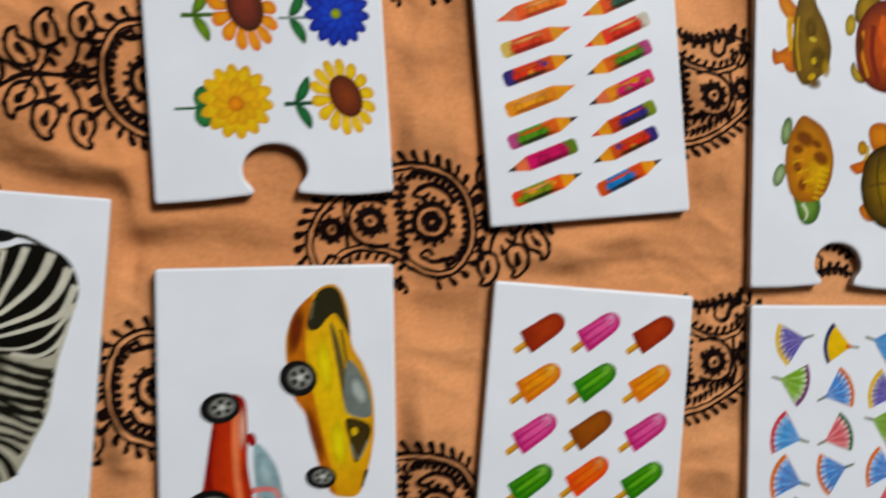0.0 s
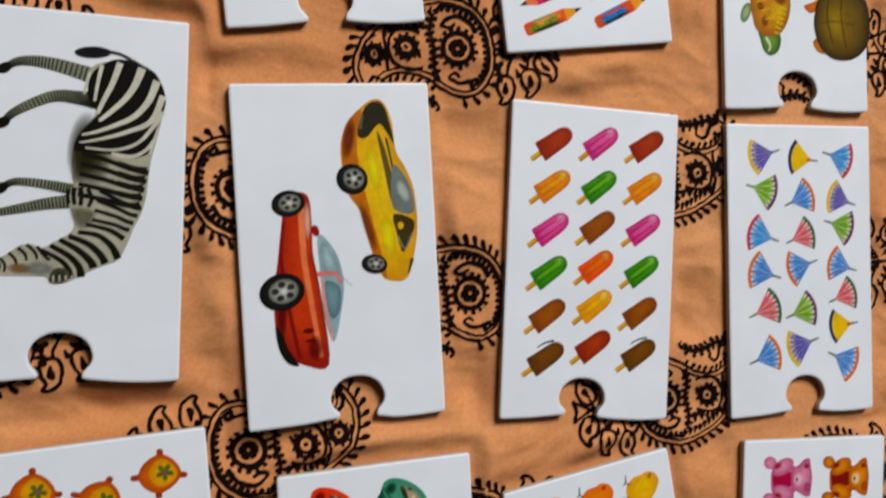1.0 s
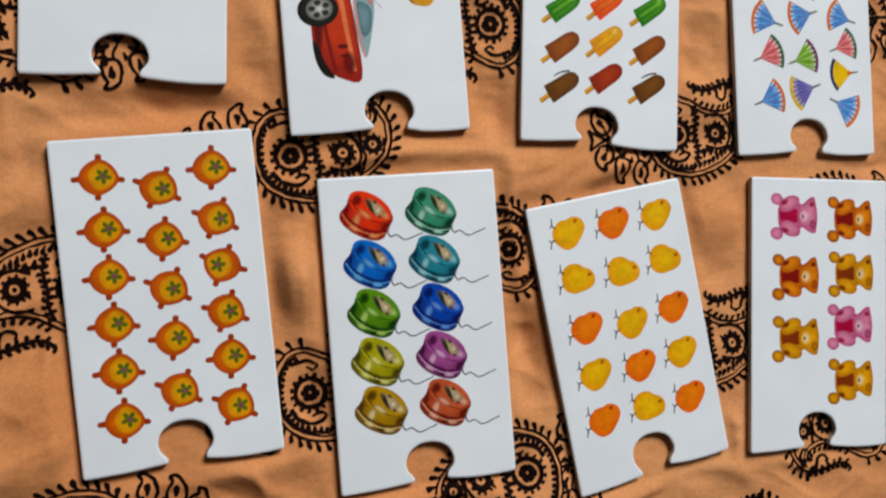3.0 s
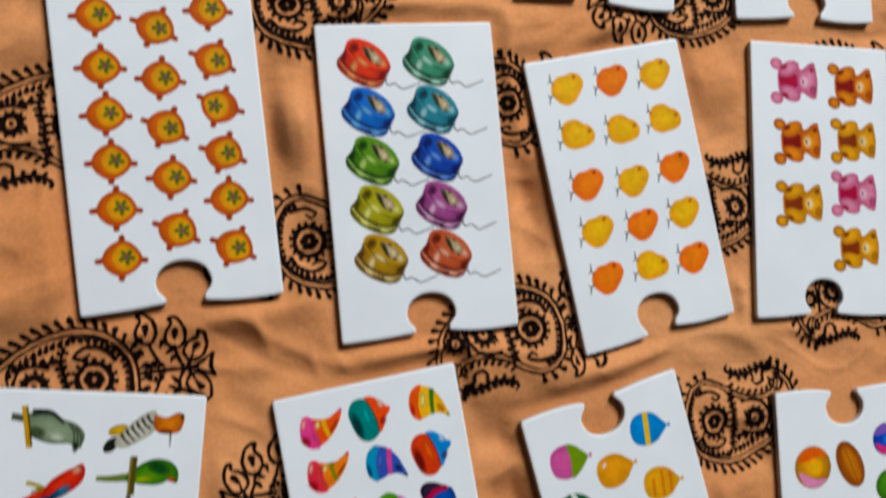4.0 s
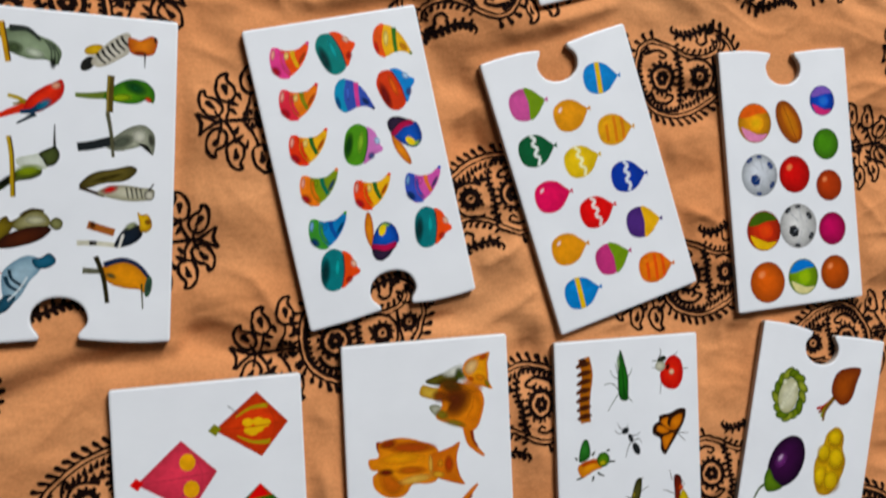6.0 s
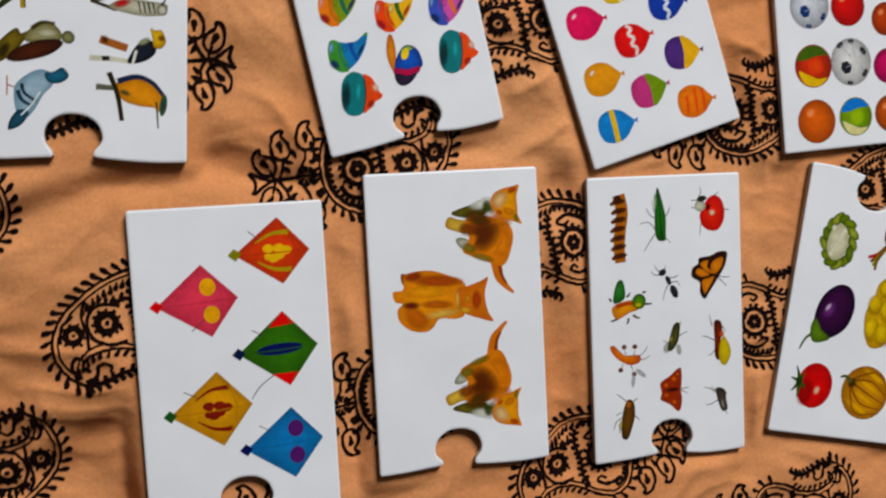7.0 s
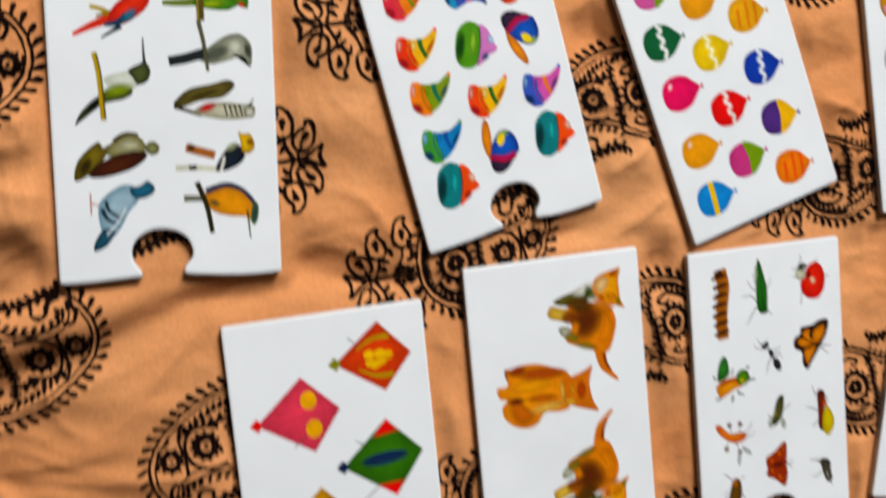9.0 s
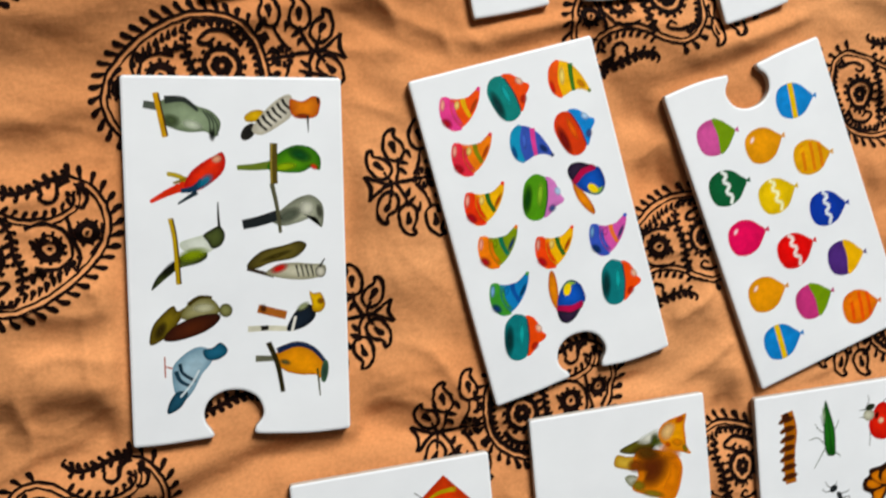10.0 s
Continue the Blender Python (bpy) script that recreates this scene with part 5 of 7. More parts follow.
def draw_hats(card):
    for x, y, kind, spec in HATS:
        c = spec.split()
        k = Ink("band")
        if kind == "h":
            k.place(x + 0.9, y + 1.7, 11)
            dark = {"4": "1a3a6a"}.get(c[0][0], "b02a34")
            k.blob([(-5.7, -4.2), (-3.6, -3.7), (-0.6, -3.3), (2.6, -3.8), (4.8, -5.2), (6.3, -6.6), (7.1, -6.2), (6.6, -3.0), (4.8, 1.0), (2.0, 4.5), (-1.8, 6.8), (-4.4, 6.0), (-6.4, 3.4), (-7.0, 0.2), (-6.7, -2.6)], c[1], c[1])
            k.blob([(-6.7, -2.6), (-5.7, -4.2), (-3.2, -3.6), (-3.2, 0.4), (-1.6, 4.2), (0.2, 6.2), (-1.8, 6.8), (-4.4, 6.0), (-6.4, 3.4), (-7.0, 0.2)], c[0], c[0])
            k.blob([(-3.6, -3.6), (-1.8, -3.4), (-1.6, 0.6), (0.4, 4.4), (1.0, 5.4), (-0.6, 6.0), (-2.4, 3.4), (-3.6, 0)], c[0], "~")
            k.line([(1.0, -3.5), (1.5, -0.8), (3.2, 2.6)], 1.7, 1.3, c[2])
            k.oval(-4.8, 4.2, 2.4, 1.6, 40, dark, "~", n=14)
            k.oval(-5.8, -1.6, 0.9, 2.4, 8, "f6b0a0" if c[0][0] != "4" else "8ab4e0", "~", n=14)
            k.oval(4.6, -0.8, 0.8, 3.2, 30, "b0500c" if c[1][0] in "ef" else "14406a", "~", n=14)
            k.oval(-1.0, -1.4, 1.1, 1.8, 10, "fbd888" if c[1][0] in "ef" else c[1], "~", n=14)
            k.oval(6.6, -6.3, 0.7, 0.7, 0, c[0], c[0], n=8)
        elif kind == "r":
            k.place(x + 1.0, y - 0.7, 11)
            k.blob([(-4.8, -5.9), (-2.6, -6.0), (0.4, -5.2), (3.4, -2.8), (5.8, 0.6), (7.4, 3.6), (7.2, 4.6), (4.4, 3.7), (1.2, 4.0), (-1.6, 5.5), (-3.8, 6.0), (-6.0, 4.2), (-7.2, 0.8), (-6.8, -3.4)], c[1], c[1])
            k.blob([(-4.8, -5.9), (-2.9, -6.0), (-3.6, -2.4), (-3.6, 1.6), (-2.4, 5.7), (-3.8, 6.0), (-6.0, 4.2), (-7.2, 0.8), (-6.8, -3.4)], c[0], c[0])
            k.line([(0.9, -5.0), (1.0, -0.8), (1.6, 4.0)], 1.8, 1.3, c[2])
            k.oval(-5.8, 2.6, 1.0, 2.8, -14, "1c5a90" if c[0][0] == "2" else "d03a20", "~", n=14)
            k.oval(-2.2, -1.0, 1.1, 3.4, 0, "fbe08a" if c[1][0] == "f" else "5a78d0", "~", n=14)
            k.oval(4.4, 1.8, 2.2, 1.2, 42, "d08a10" if c[1][0] == "f" else "24386a", "~", n=14)
            k.oval(7.2, 4.2, 0.7, 0.7, 0, "7a8a1c" if c[1][0] == "f" else "24386a", n=8)
        elif kind == "c":
            k.place(x + 0.9, y, float(c[2]))
            k.blob([(0.0, -6.6), (2.8, -6.3), (4.6, -4.2), (6.0, -1.6), (7.3, -0.4), (7.1, 0.8), (5.8, 1.8), (4.6, 2.6), (3.0, 5.0), (0.6, 6.4), (-0.4, 0)], c[1], c[1])
            dark = {"d": "7c200a", "5": "14460e"}.get(c[0][0], "083a3c")
            k.blob([(-7.2, -2.6), (-6.0, -5.6), (-3.6, -7.5), (-0.8, -7.2), (0.6, -5.8), (1.3, 0), (0.8, 5.8), (-0.8, 7.4), (-3.2, 7.8), (-5.6, 6.6), (-7.0, 3.0)], c[0], c[0])
            k.oval(-5.5, 1.0, 1.9, 5.8, 2, dark, "~", n=18)
            k.line([(0.7, -5.8), (1.4, 0), (0.8, 6.0)], 0.5, 0.4, dark)
            k.oval(-1.2, -1.0, 1.2, 4.6, 0, {"5": "9ac84a", "d": "f0763c"}.get(c[0][0], "3cb0b0"), "~", n=16)
            k.oval(4.8, -2.6, 1.3, 1.8, -30, "f8c8b0" if c[1][0] == "f" else "bcd8f4", "~", n=12)
            k.oval(3.4, 3.2, 1.8, 1.4, -50, "b8380c" if c[1][0] == "f" else "4a5a90", "~", n=12)
        else:
            k.place(x, y, float(c[0]), 1.0, -1 if kind == "m" else 1)
            k.blob([(-7, -8), (-5.4, -7.2), (-3.8, -2.4), (-3.2, 4.4), (-5.0, 3.2), (-6.8, -0.6), (-7.4, -4.6)], "ec982c", "b8640f")
            k.blob([(-3.4, 0), (-1.6, -4.4), (1.2, -5.6), (4.2, -4.2), (6.2, -0.6), (6.0, 1.6), (2.6, 3.4), (-3.0, 4.0)], "2868c8", "163c86")
            k.blob([(-3.4, 3.4), (1.4, 3.0), (5.2, 1.2), (5.4, 3.4), (1.8, 5.6), (-3.2, 5.6)], "c02a5a", "98204a")
            k.blob([(-3.2, 5.2), (1.6, 5.2), (4.8, 3.6), (3.2, 7.0), (0.6, 9.0), (-2.0, 8.4)], "3a2a44", "20182c")
            k.blob([(-2.6, -2.8), (0, -5.6), (3.0, -5.0), (1.2, -3.6), (-1.2, -1.2)], "a4c850", "~")
            k.oval(-0.4, -2.2, 1.3, 2.1, 10, "f7d42c")
        printed("printed_party_hat", k, card, "printed striped party hat")


BALLOONS = [(47.8, 18.0, "1f96dc", "b", "e8c21c"), (13.9, 19.5, "d86aa8", "h", "7a9a1c"), (30.7, 28.5, "f0a81c", "", ""), (47.6, 39.2, "f0b41c", "s", "e08a14"), (12.1, 37.6, "14643c", "z", "eef2ee"),
            (29.5, 47.1, "f0cc1c", "z", "faf0c0"), (47.5, 58.8, "1c4ab0", "z", "e8eef8"), (13.1, 56.6, "ee2a6e", "", ""), (29.8, 68.1, "ea2c24", "z", "f4e4e0"), (48.3, 78.4, "5a3a84", "h", "eeba1c"),
            (13.5, 78.4, "f0a61c", "", ""), (30.5, 88, "d0508c", "h", "7a9a1c"), (48, 97.6, "f28a1c", "s", "e8641c"), (13.4, 96.7, "1f92d8", "b", "e8c21c")]


def draw_balloons(card):
    for q, (x, y, col, kind, two) in enumerate(BALLOONS):
        k = Ink().place(x, y, 8 - 5 * (q % 3), 1.0)
        d = "".join("%02x" % int(int(col[i:i + 2], 16) * 0.91) for i in (0, 2, 4))
        k.blob([(-7.4, 0), (-6.0, -4.4), (-1.6, -6.2), (3.0, -5.2), (6.2, -2.2), (7.9, 0), (6.2, 2.4), (3.0, 5.4), (-1.6, 6.4), (-6.0, 4.6)], col, d, (-1.5, -1.2))
        k.part("knot")
        k.area([(7.4, 0), (9.4, -1.0), (9.2, 1.1)], d, False)
        k.part("pattern" if kind else None)
        if kind == "b":
            k.line([(-0.6, -6.2), (-0.5, 0), (-0.6, 6.3)], 2.1, 2.1, two)
        elif kind == "h":
            k.blob([(0.2, -6.0), (3.0, -5.2), (6.2, -2.2), (7.9, 0), (6.2, 2.4), (3.0, 5.4), (0.2, 6.2), (0.9, 0)], two, two)
        elif kind == "s":
            for u in (-3.4, 0.4, 3.8):
                k.line([(u, -5.2 + abs(u) * 0.2), (u + 0.2, 0), (u, 5.3 - abs(u) * 0.2)], 1.4, 1.4, two)
        elif kind == "z":
            z = [(-1.0, -6.0), (0.9, -4.0), (-1.2, -2.4), (1.1, -0.4), (-1.1, 1.6), (1.1, 3.4), (-0.3, 6.0)]
            for a, b in zip(z, z[1:]):
                k.line([a, b], 1.3, 1.3, two)
        k.part()
        k.oval(-3.6, -3.0, 1.5, 0.8, -40, "fbe9ee" if not kind else col, col, n=12)
        printed("printed_balloon", k, card, {"": "printed plain balloon", "b": "printed blue balloon with a yellow band", "h": "printed two-coloured balloon", "s": "printed striped orange balloon", "z": "printed balloon with a zigzag"}[kind])


def draw_balls(card):
    spec = [(50.8, 22.6, 6.6, "2c5ac8", "patch"), (15.1, 30.4, 8.4, "f0a81c", "patch"), (32.7, 30.9, 0, "b86a1c", "oval"), (51.1, 41.5, 6.8, "5a9a2c", "ball"), (15.6, 52.6, 9.0, "e6ebf2", "foot"),
            (33.5, 53.5, 8.0, "e63a1c", "ball"), (51.2, 59.5, 6.8, "c8521c", "ball"), (15.6, 76.3, 8.6, "d84a1c", "patch"), (33.4, 75.8, 9.6, "f0f0ee", "foot"), (51.2, 78.5, 7.2, "cc2c6c", "ball"),
            (15.5, 98.4, 8.8, "e8741c", "ball"), (34, 97.9, 7.8, "8ab02c", "patch"), (50.9, 97.8, 7.6, "cc6418", "ball")]
    for q, (x, y, r, col, kind) in enumerate(spec):
        k = Ink().place(x, y, 0)
        d = "".join("%02x" % int(int(col[i:i + 2], 16) * 0.66) for i in (0, 2, 4))
        if kind == "oval":
            k.oval(0, 0, 5.8, 10.0, -24, col, "8a4a10", (1, 0))
            k.oval(0.6, 0, 3.0, 8.2, -24, "d08a34", col)
            k.line([(-2.6, -7.4), (0.4, 0), (3.0, 7.2)], 0.35, 0.35, "8a4a10")
        else:
            k.oval(0, 0, r, r, 0, col, d, (-0.18 * r, -0.25 * r), 26)
            k.part("patch" if kind in ("foot", "patch") else None)
            if kind == "foot":
                dark = "24262a" if q == 8 else "1f3c74"
                for u, w, s in ((-0.25, 0.22, 0.3), (0.62, -0.42, 0.22), (-0.5, -0.74, 0.2), (0.66, 0.5, 0.2), (0.05, -0.86, 0.16), (-0.1, 0.86, 0.16)):
                    k.oval(u * r, w * r, s * r, s * r * (0.9 if abs(u) + abs(w) < 0.6 else 0.6), math.degrees(math.atan2(w, u)) + 90, dark, dark, n=6)
                    k.line([(u * r, w * r), (u * r * 0.4 + 0.2 * r, w * r * 0.3)], 0.3, 0.3, "a8adb4")
            elif kind == "patch":
                a, b, c = {0: ("8a6ac0", "d84a84", "4a86dc"), 1: ("e8701c", "e89ac0", "f6c02c"), 7: ("4a6a1c", "eac01c", "e05a1c"), 11: ("2c82d0", "e0d8a0", "a8c434")}[q]
                k.blob([(-0.86 * r, -0.34 * r), (-0.4 * r, -0.86 * r), (0.3 * r, -0.9 * r), (0.8 * r, -0.5 * r), (0.2 * r, -0.45 * r), (-0.4 * r, -0.3 * r)], a, a)
                k.blob([(-0.8 * r, 0.2 * r), (-0.5 * r, 0.3 * r), (0.2 * r, 0.6 * r), (0.7 * r, 0.6 * r), (0.2 * r, 0.94 * r), (-0.5 * r, 0.8 * r)], b, b)
                k.oval(0.1 * r, 0.02 * r, 0.44 * r, 0.4 * r, 0, c, col)
            else:
                k.oval(-0.3 * r, -0.4 * r, 0.26 * r, 0.2 * r, -30, "f4a070" if q in (5, 6, 10, 12) else col, col, n=12)
        printed("printed_ball", k, card, {"oval": "printed brown oval ball", "foot": "printed football with dark patches", "patch": "printed many-coloured ball", "ball": "printed plain coloured ball"}[kind])


KITES = [((34.0, 17.3), (49.1, 5.1), (59.7, 16.8), (49.9, 28.3), "e8561c", "8a8a24", "petals", "f0c01c"), ((7.3, 33.0), (22.6, 19.6), (34.3, 31.6), (24.9, 44.5), "f4586c", "e0202c", "dots", "f2b21c"),
         ((33.1, 51.5), (48.8, 37.7), (60.4, 50.2), (50.1, 64.0), "3f7a1c", "14224a", "lens", "161f5a"), ((9.1, 70.5), (25.4, 56.5), (36.7, 68.9), (26.2, 82.4), "e8a814", "1f5a24", "petals", "8a2c14"),
         ((33.4, 85.0), (49.7, 71.6), (60.2, 83.4), (49.8, 96.6), "1f86c4", "161c5a", "dots", "5a2a6e")]


def draw_kites(card):
    for left, top, right, low, col, knob, kind, two in KITES:
        k = Ink()
        d = "".join("%02x" % int(int(col[i:i + 2], 16) * 0.8) for i in (0, 2, 4))
        l, t, r, b = (np.array(q) for q in (left, top, right, low))
        sides = [t + (r - t) * q / 4 for q in range(4)] + [r + (b - r) * q / 4 for q in range(4)] + [b + (l - b) * q / 5 for q in range(5)] + [l + (t - l) * q / 5 for q in range(5)]
        k.fill(sides, col, d, (1.5, -2))
        mid = (l * 0.35 + r * 0.65)
        k.part("pattern")
        if kind == "dots":
            for u in (-0.5, 0.5):
                c = mid + (b - t) * 0.38 * u
                k.oval(*c, 2.7, 3.0, 0, two, two)
        elif kind == "lens":
            k.area([t, t + (r - t) * 0.36, t + (l - t) * 0.36 + (0.6, 0.6)], "e8341c", False)
            k.area([b, b + (r - b) * 0.34, b + (l - b) * 0.36], "e8341c", False)
            k.oval(*(l * 0.48 + r * 0.52), 8.0, 2.0, -3, two, two)
        else:
            c = mid - (2.5, 0)
            for u, w in ((-2.6, -1.2), (-2.2, 1.6), (1.0, 1.2), (1.0, -1.2), (3.4, -0.4), (-1, 2.2)):
                k.oval(c[0] + u, c[1] + w, 2.0, 1.5, 0, two, two, n=12)
            for s in (-1, 1):
                q = (t if s < 0 else b) - c
                k.line([c + (-7, 0) + q * 0.28, c + (-2, 0) + q * 0.52, c + (4.2, 0) + q * 0.56], 0.4, 1.8, two if two != "f0c01c" else "b8a01c")
        k.part("spar")
        k.line([l, (l + r) / 2 + (0, 0.4), r], 0.4, 0.35, d)
        k.line([t * 0.9 + r * 0.1, mid + (4.4, 0), b * 0.9 + r * 0.1], 0.3, 0.3, d)
        k.line([l + (5, -8), (l + t) / 2 + (1, 1.2)] if kind != "dots" or col != "f4586c" else [l + (11, 9), l + (15.4, 5.4)], 0.3, 0.3, "4a4a44")
        x, y = l
        k.part("knob")
        k.area([(x - 2.2, y), (x, y - 2.2), (x + 2.4, y - 0.4), (x + 0.4, y + 2.2)], knob, False)
        printed("printed_kite", k, card, "printed diamond kite in bright colours")
    k = Ink()
    k.line([(36.6, 67.3), (39.8, 63.2), (44.8, 59.7)], 0.35, 0.35, "4a4e4a")
    printed("printed_string", k, card, "thin printed dark string")


def draw_patchy_shapes(card):
    """Three plain orange patchy shapes."""
    for turned in (0, 1):
        k = Ink("patch").place(0, 0) if not turned else Ink("patch").place(-3.2, 102.6, 0, 1.0, -1)
        k.line([(47.3, 31.4), (48.4, 39.3), (50.4, 42.7), (53.8, 46.1)], 4.8, 0.9, "d67c10", 7)
        k.line([(48.6, 32.5), (49.5, 38.9), (51.3, 42.4)], 1.4, 0.8, "8e3c0a", 6)
        k.blob([(31.5, 15.3), (34.7, 14), (40, 12.7), (44.3, 13.4), (44.1, 16.6), (37.7, 17.4), (32.9, 16.6)], "77702c", "423c12")
        k.blob([(29, 19.3), (30.4, 16.8), (33.7, 17.8), (37.9, 19), (36.9, 23), (32.3, 21.9), (29.6, 20.8)], "e0bd5c", "b0842a")
        k.blob([(32.6, 25.2), (35.6, 24.6), (40.5, 27.9), (39.6, 30.9), (34.6, 28.5)], "cfd0c2", "77795a")
        k.blob([(36.2, 19.6), (38.8, 16.3), (44.1, 17), (49, 18.5), (53.1, 20.5), (54.7, 24.7), (53.7, 29.8), (51.3, 35), (47.8, 35.7), (42.5, 33.1), (37.2, 31.1), (35, 29), (37.7, 25.1)], "e6900f", "d6800e", (2, 0))
        k.blob([(36.6, 19.8), (40.9, 16.6), (46.5, 17.3), (50.7, 20.2), (49.9, 25.4), (46.9, 29.3), (42.6, 31.1), (38.3, 29.6), (39.8, 25.2), (37.3, 23)], "643006", "~")
        k.oval(41.0, 17.4, 6.0, 3.0, 14, "5a3c10", "~")
        k.oval(50.2, 18.6, 5.0, 3.2, 24, "d8841c", "~")
        k.oval(36.8, 21.6, 3.4, 2.6, 24, "8a4a10", "~")
        k.oval(37.4, 28.6, 3.2, 2.2, 30, "8a7a30", "~")
        k.oval(46.0, 14.2, 3.0, 2.6, 0, "6a7030", "~")
        k.blob([(50.7, 21), (54.1, 24.1), (53, 30.8), (49.4, 33.6), (46.4, 31.3), (49.4, 26.4)], "ea9018", "~")
        k.oval(*[(42.5, 32.3)][0], 5.0, 1.5, 18, "8e7a30", "~")
        k.blob([(37.5, 13), (42.2, 10.8), (46.7, 9.8), (47.9, 13.1), (44.4, 14.6), (40.1, 14.9)], "e2e2d6", "~")
        k.oval(*[(44.9, 13.6)][0], 1.9, 2.6, 10, "465012", "~")
        k.blob([(46.4, 12.1), (48, 9.1), (51.1, 7.6), (55.3, 6.8), (57.7, 6.5), (56.7, 10.5), (56.8, 14.6), (56.9, 17.7), (58.3, 20.8), (54.9, 19.6), (51.2, 18.4), (47.8, 15.6)], "eaa83c", "d5822a")
        k.blob([(46.9, 11.1), (50, 8.2), (53.2, 9.4), (52.5, 12.4), (50, 14.9), (47.4, 14.1)], "ecc890", "~")
        k.oval(*[(55, 8.2)][0], 2.2, 1.3, -20, "b8541a", "~", n=12)
        k.oval(*[(56.2, 18.5)][0], 1.1, 2.0, -20, "8a7a2c", "~", n=12)
        k.oval(*[(53.4, 15.9)][0], 2.6, 1.6, 20, "d98a1c", "~", n=12)
        k.oval(*[(49.8, 16.1)][0], 1.4, 1.0, 30, "c05c14", "~", n=10)
        printed("printed_patchy_shape", k, card, "plain printed orange and brown patchy shape")
    k = Ink("patch")
    k.blob([(11.5, 36.6), (13, 36.1), (16.2, 37.7), (15.6, 40.9), (12.2, 40.2)], "a84c0c", "7e340a")
    k.blob([(12.5, 37.1), (16.1, 35.7), (22.3, 35.6), (28.5, 37.6), (35.4, 41.6), (35, 52), (31.1, 53.9), (25.2, 53.4), (22.5, 56.4), (19.3, 57.8), (14.1, 56.7), (10.2, 53.1), (9.7, 48.9), (11.7, 47), (9, 46), (8.4, 42.4), (12.1, 41.8)], "e89c1c", "da8612")
    k.blob([(11.4, 48.2), (15.6, 47.3), (19.6, 50.7), (22.2, 54), (18.7, 57.5), (13.4, 55.6)], "d07410", "~")
    k.oval(*[(14.9, 47.7)][0], 3.6, 1.5, 4, "6e2406", "~", n=14)
    k.oval(*[(24.9, 39.6)][0], 11.0, 2.6, 5, "b4560c", "~")
    k.oval(*[(20.9, 43.3)][0], 10.0, 2.6, 2, "f0a628", "~")
    k.oval(*[(26.1, 51.7)][0], 7.4, 1.9, -4, "e8bc64", "~")
    k.oval(*[(24.5, 48.1)][0], 7.0, 1.8, 4, "c06a10", "~")
    k.oval(*[(16, 37.3)][0], 4.0, 1.8, -10, "9c420a", "~")
    k.blob([(32.5, 43), (36.8, 42.1), (41.2, 40.8), (44.2, 39.6), (42.8, 44.4), (42.8, 48.5), (43.8, 52.7), (45.4, 56), (40.7, 54.7), (35.4, 52.6), (32.9, 50.8), (32, 46.6)], "dc841a", "cc7012")
    k.oval(*[(32.2, 46.8)][0], 1.0, 4.2, 0, "e8b860", "~", n=14)
    k.oval(*[(35, 51)][0], 3.0, 1.5, 15, "ecb450", "~", n=12)
    k.oval(*[(39.4, 47.6)][0], 2.2, 4.0, 0, "b84e0c", "~", n=14)
    k.oval(*[(36, 46.9)][0], 1.4, 1.8, 0, "e29a44", "~", n=12)
    printed("printed_patchy_shape", k, card, "plain printed ginger shape")


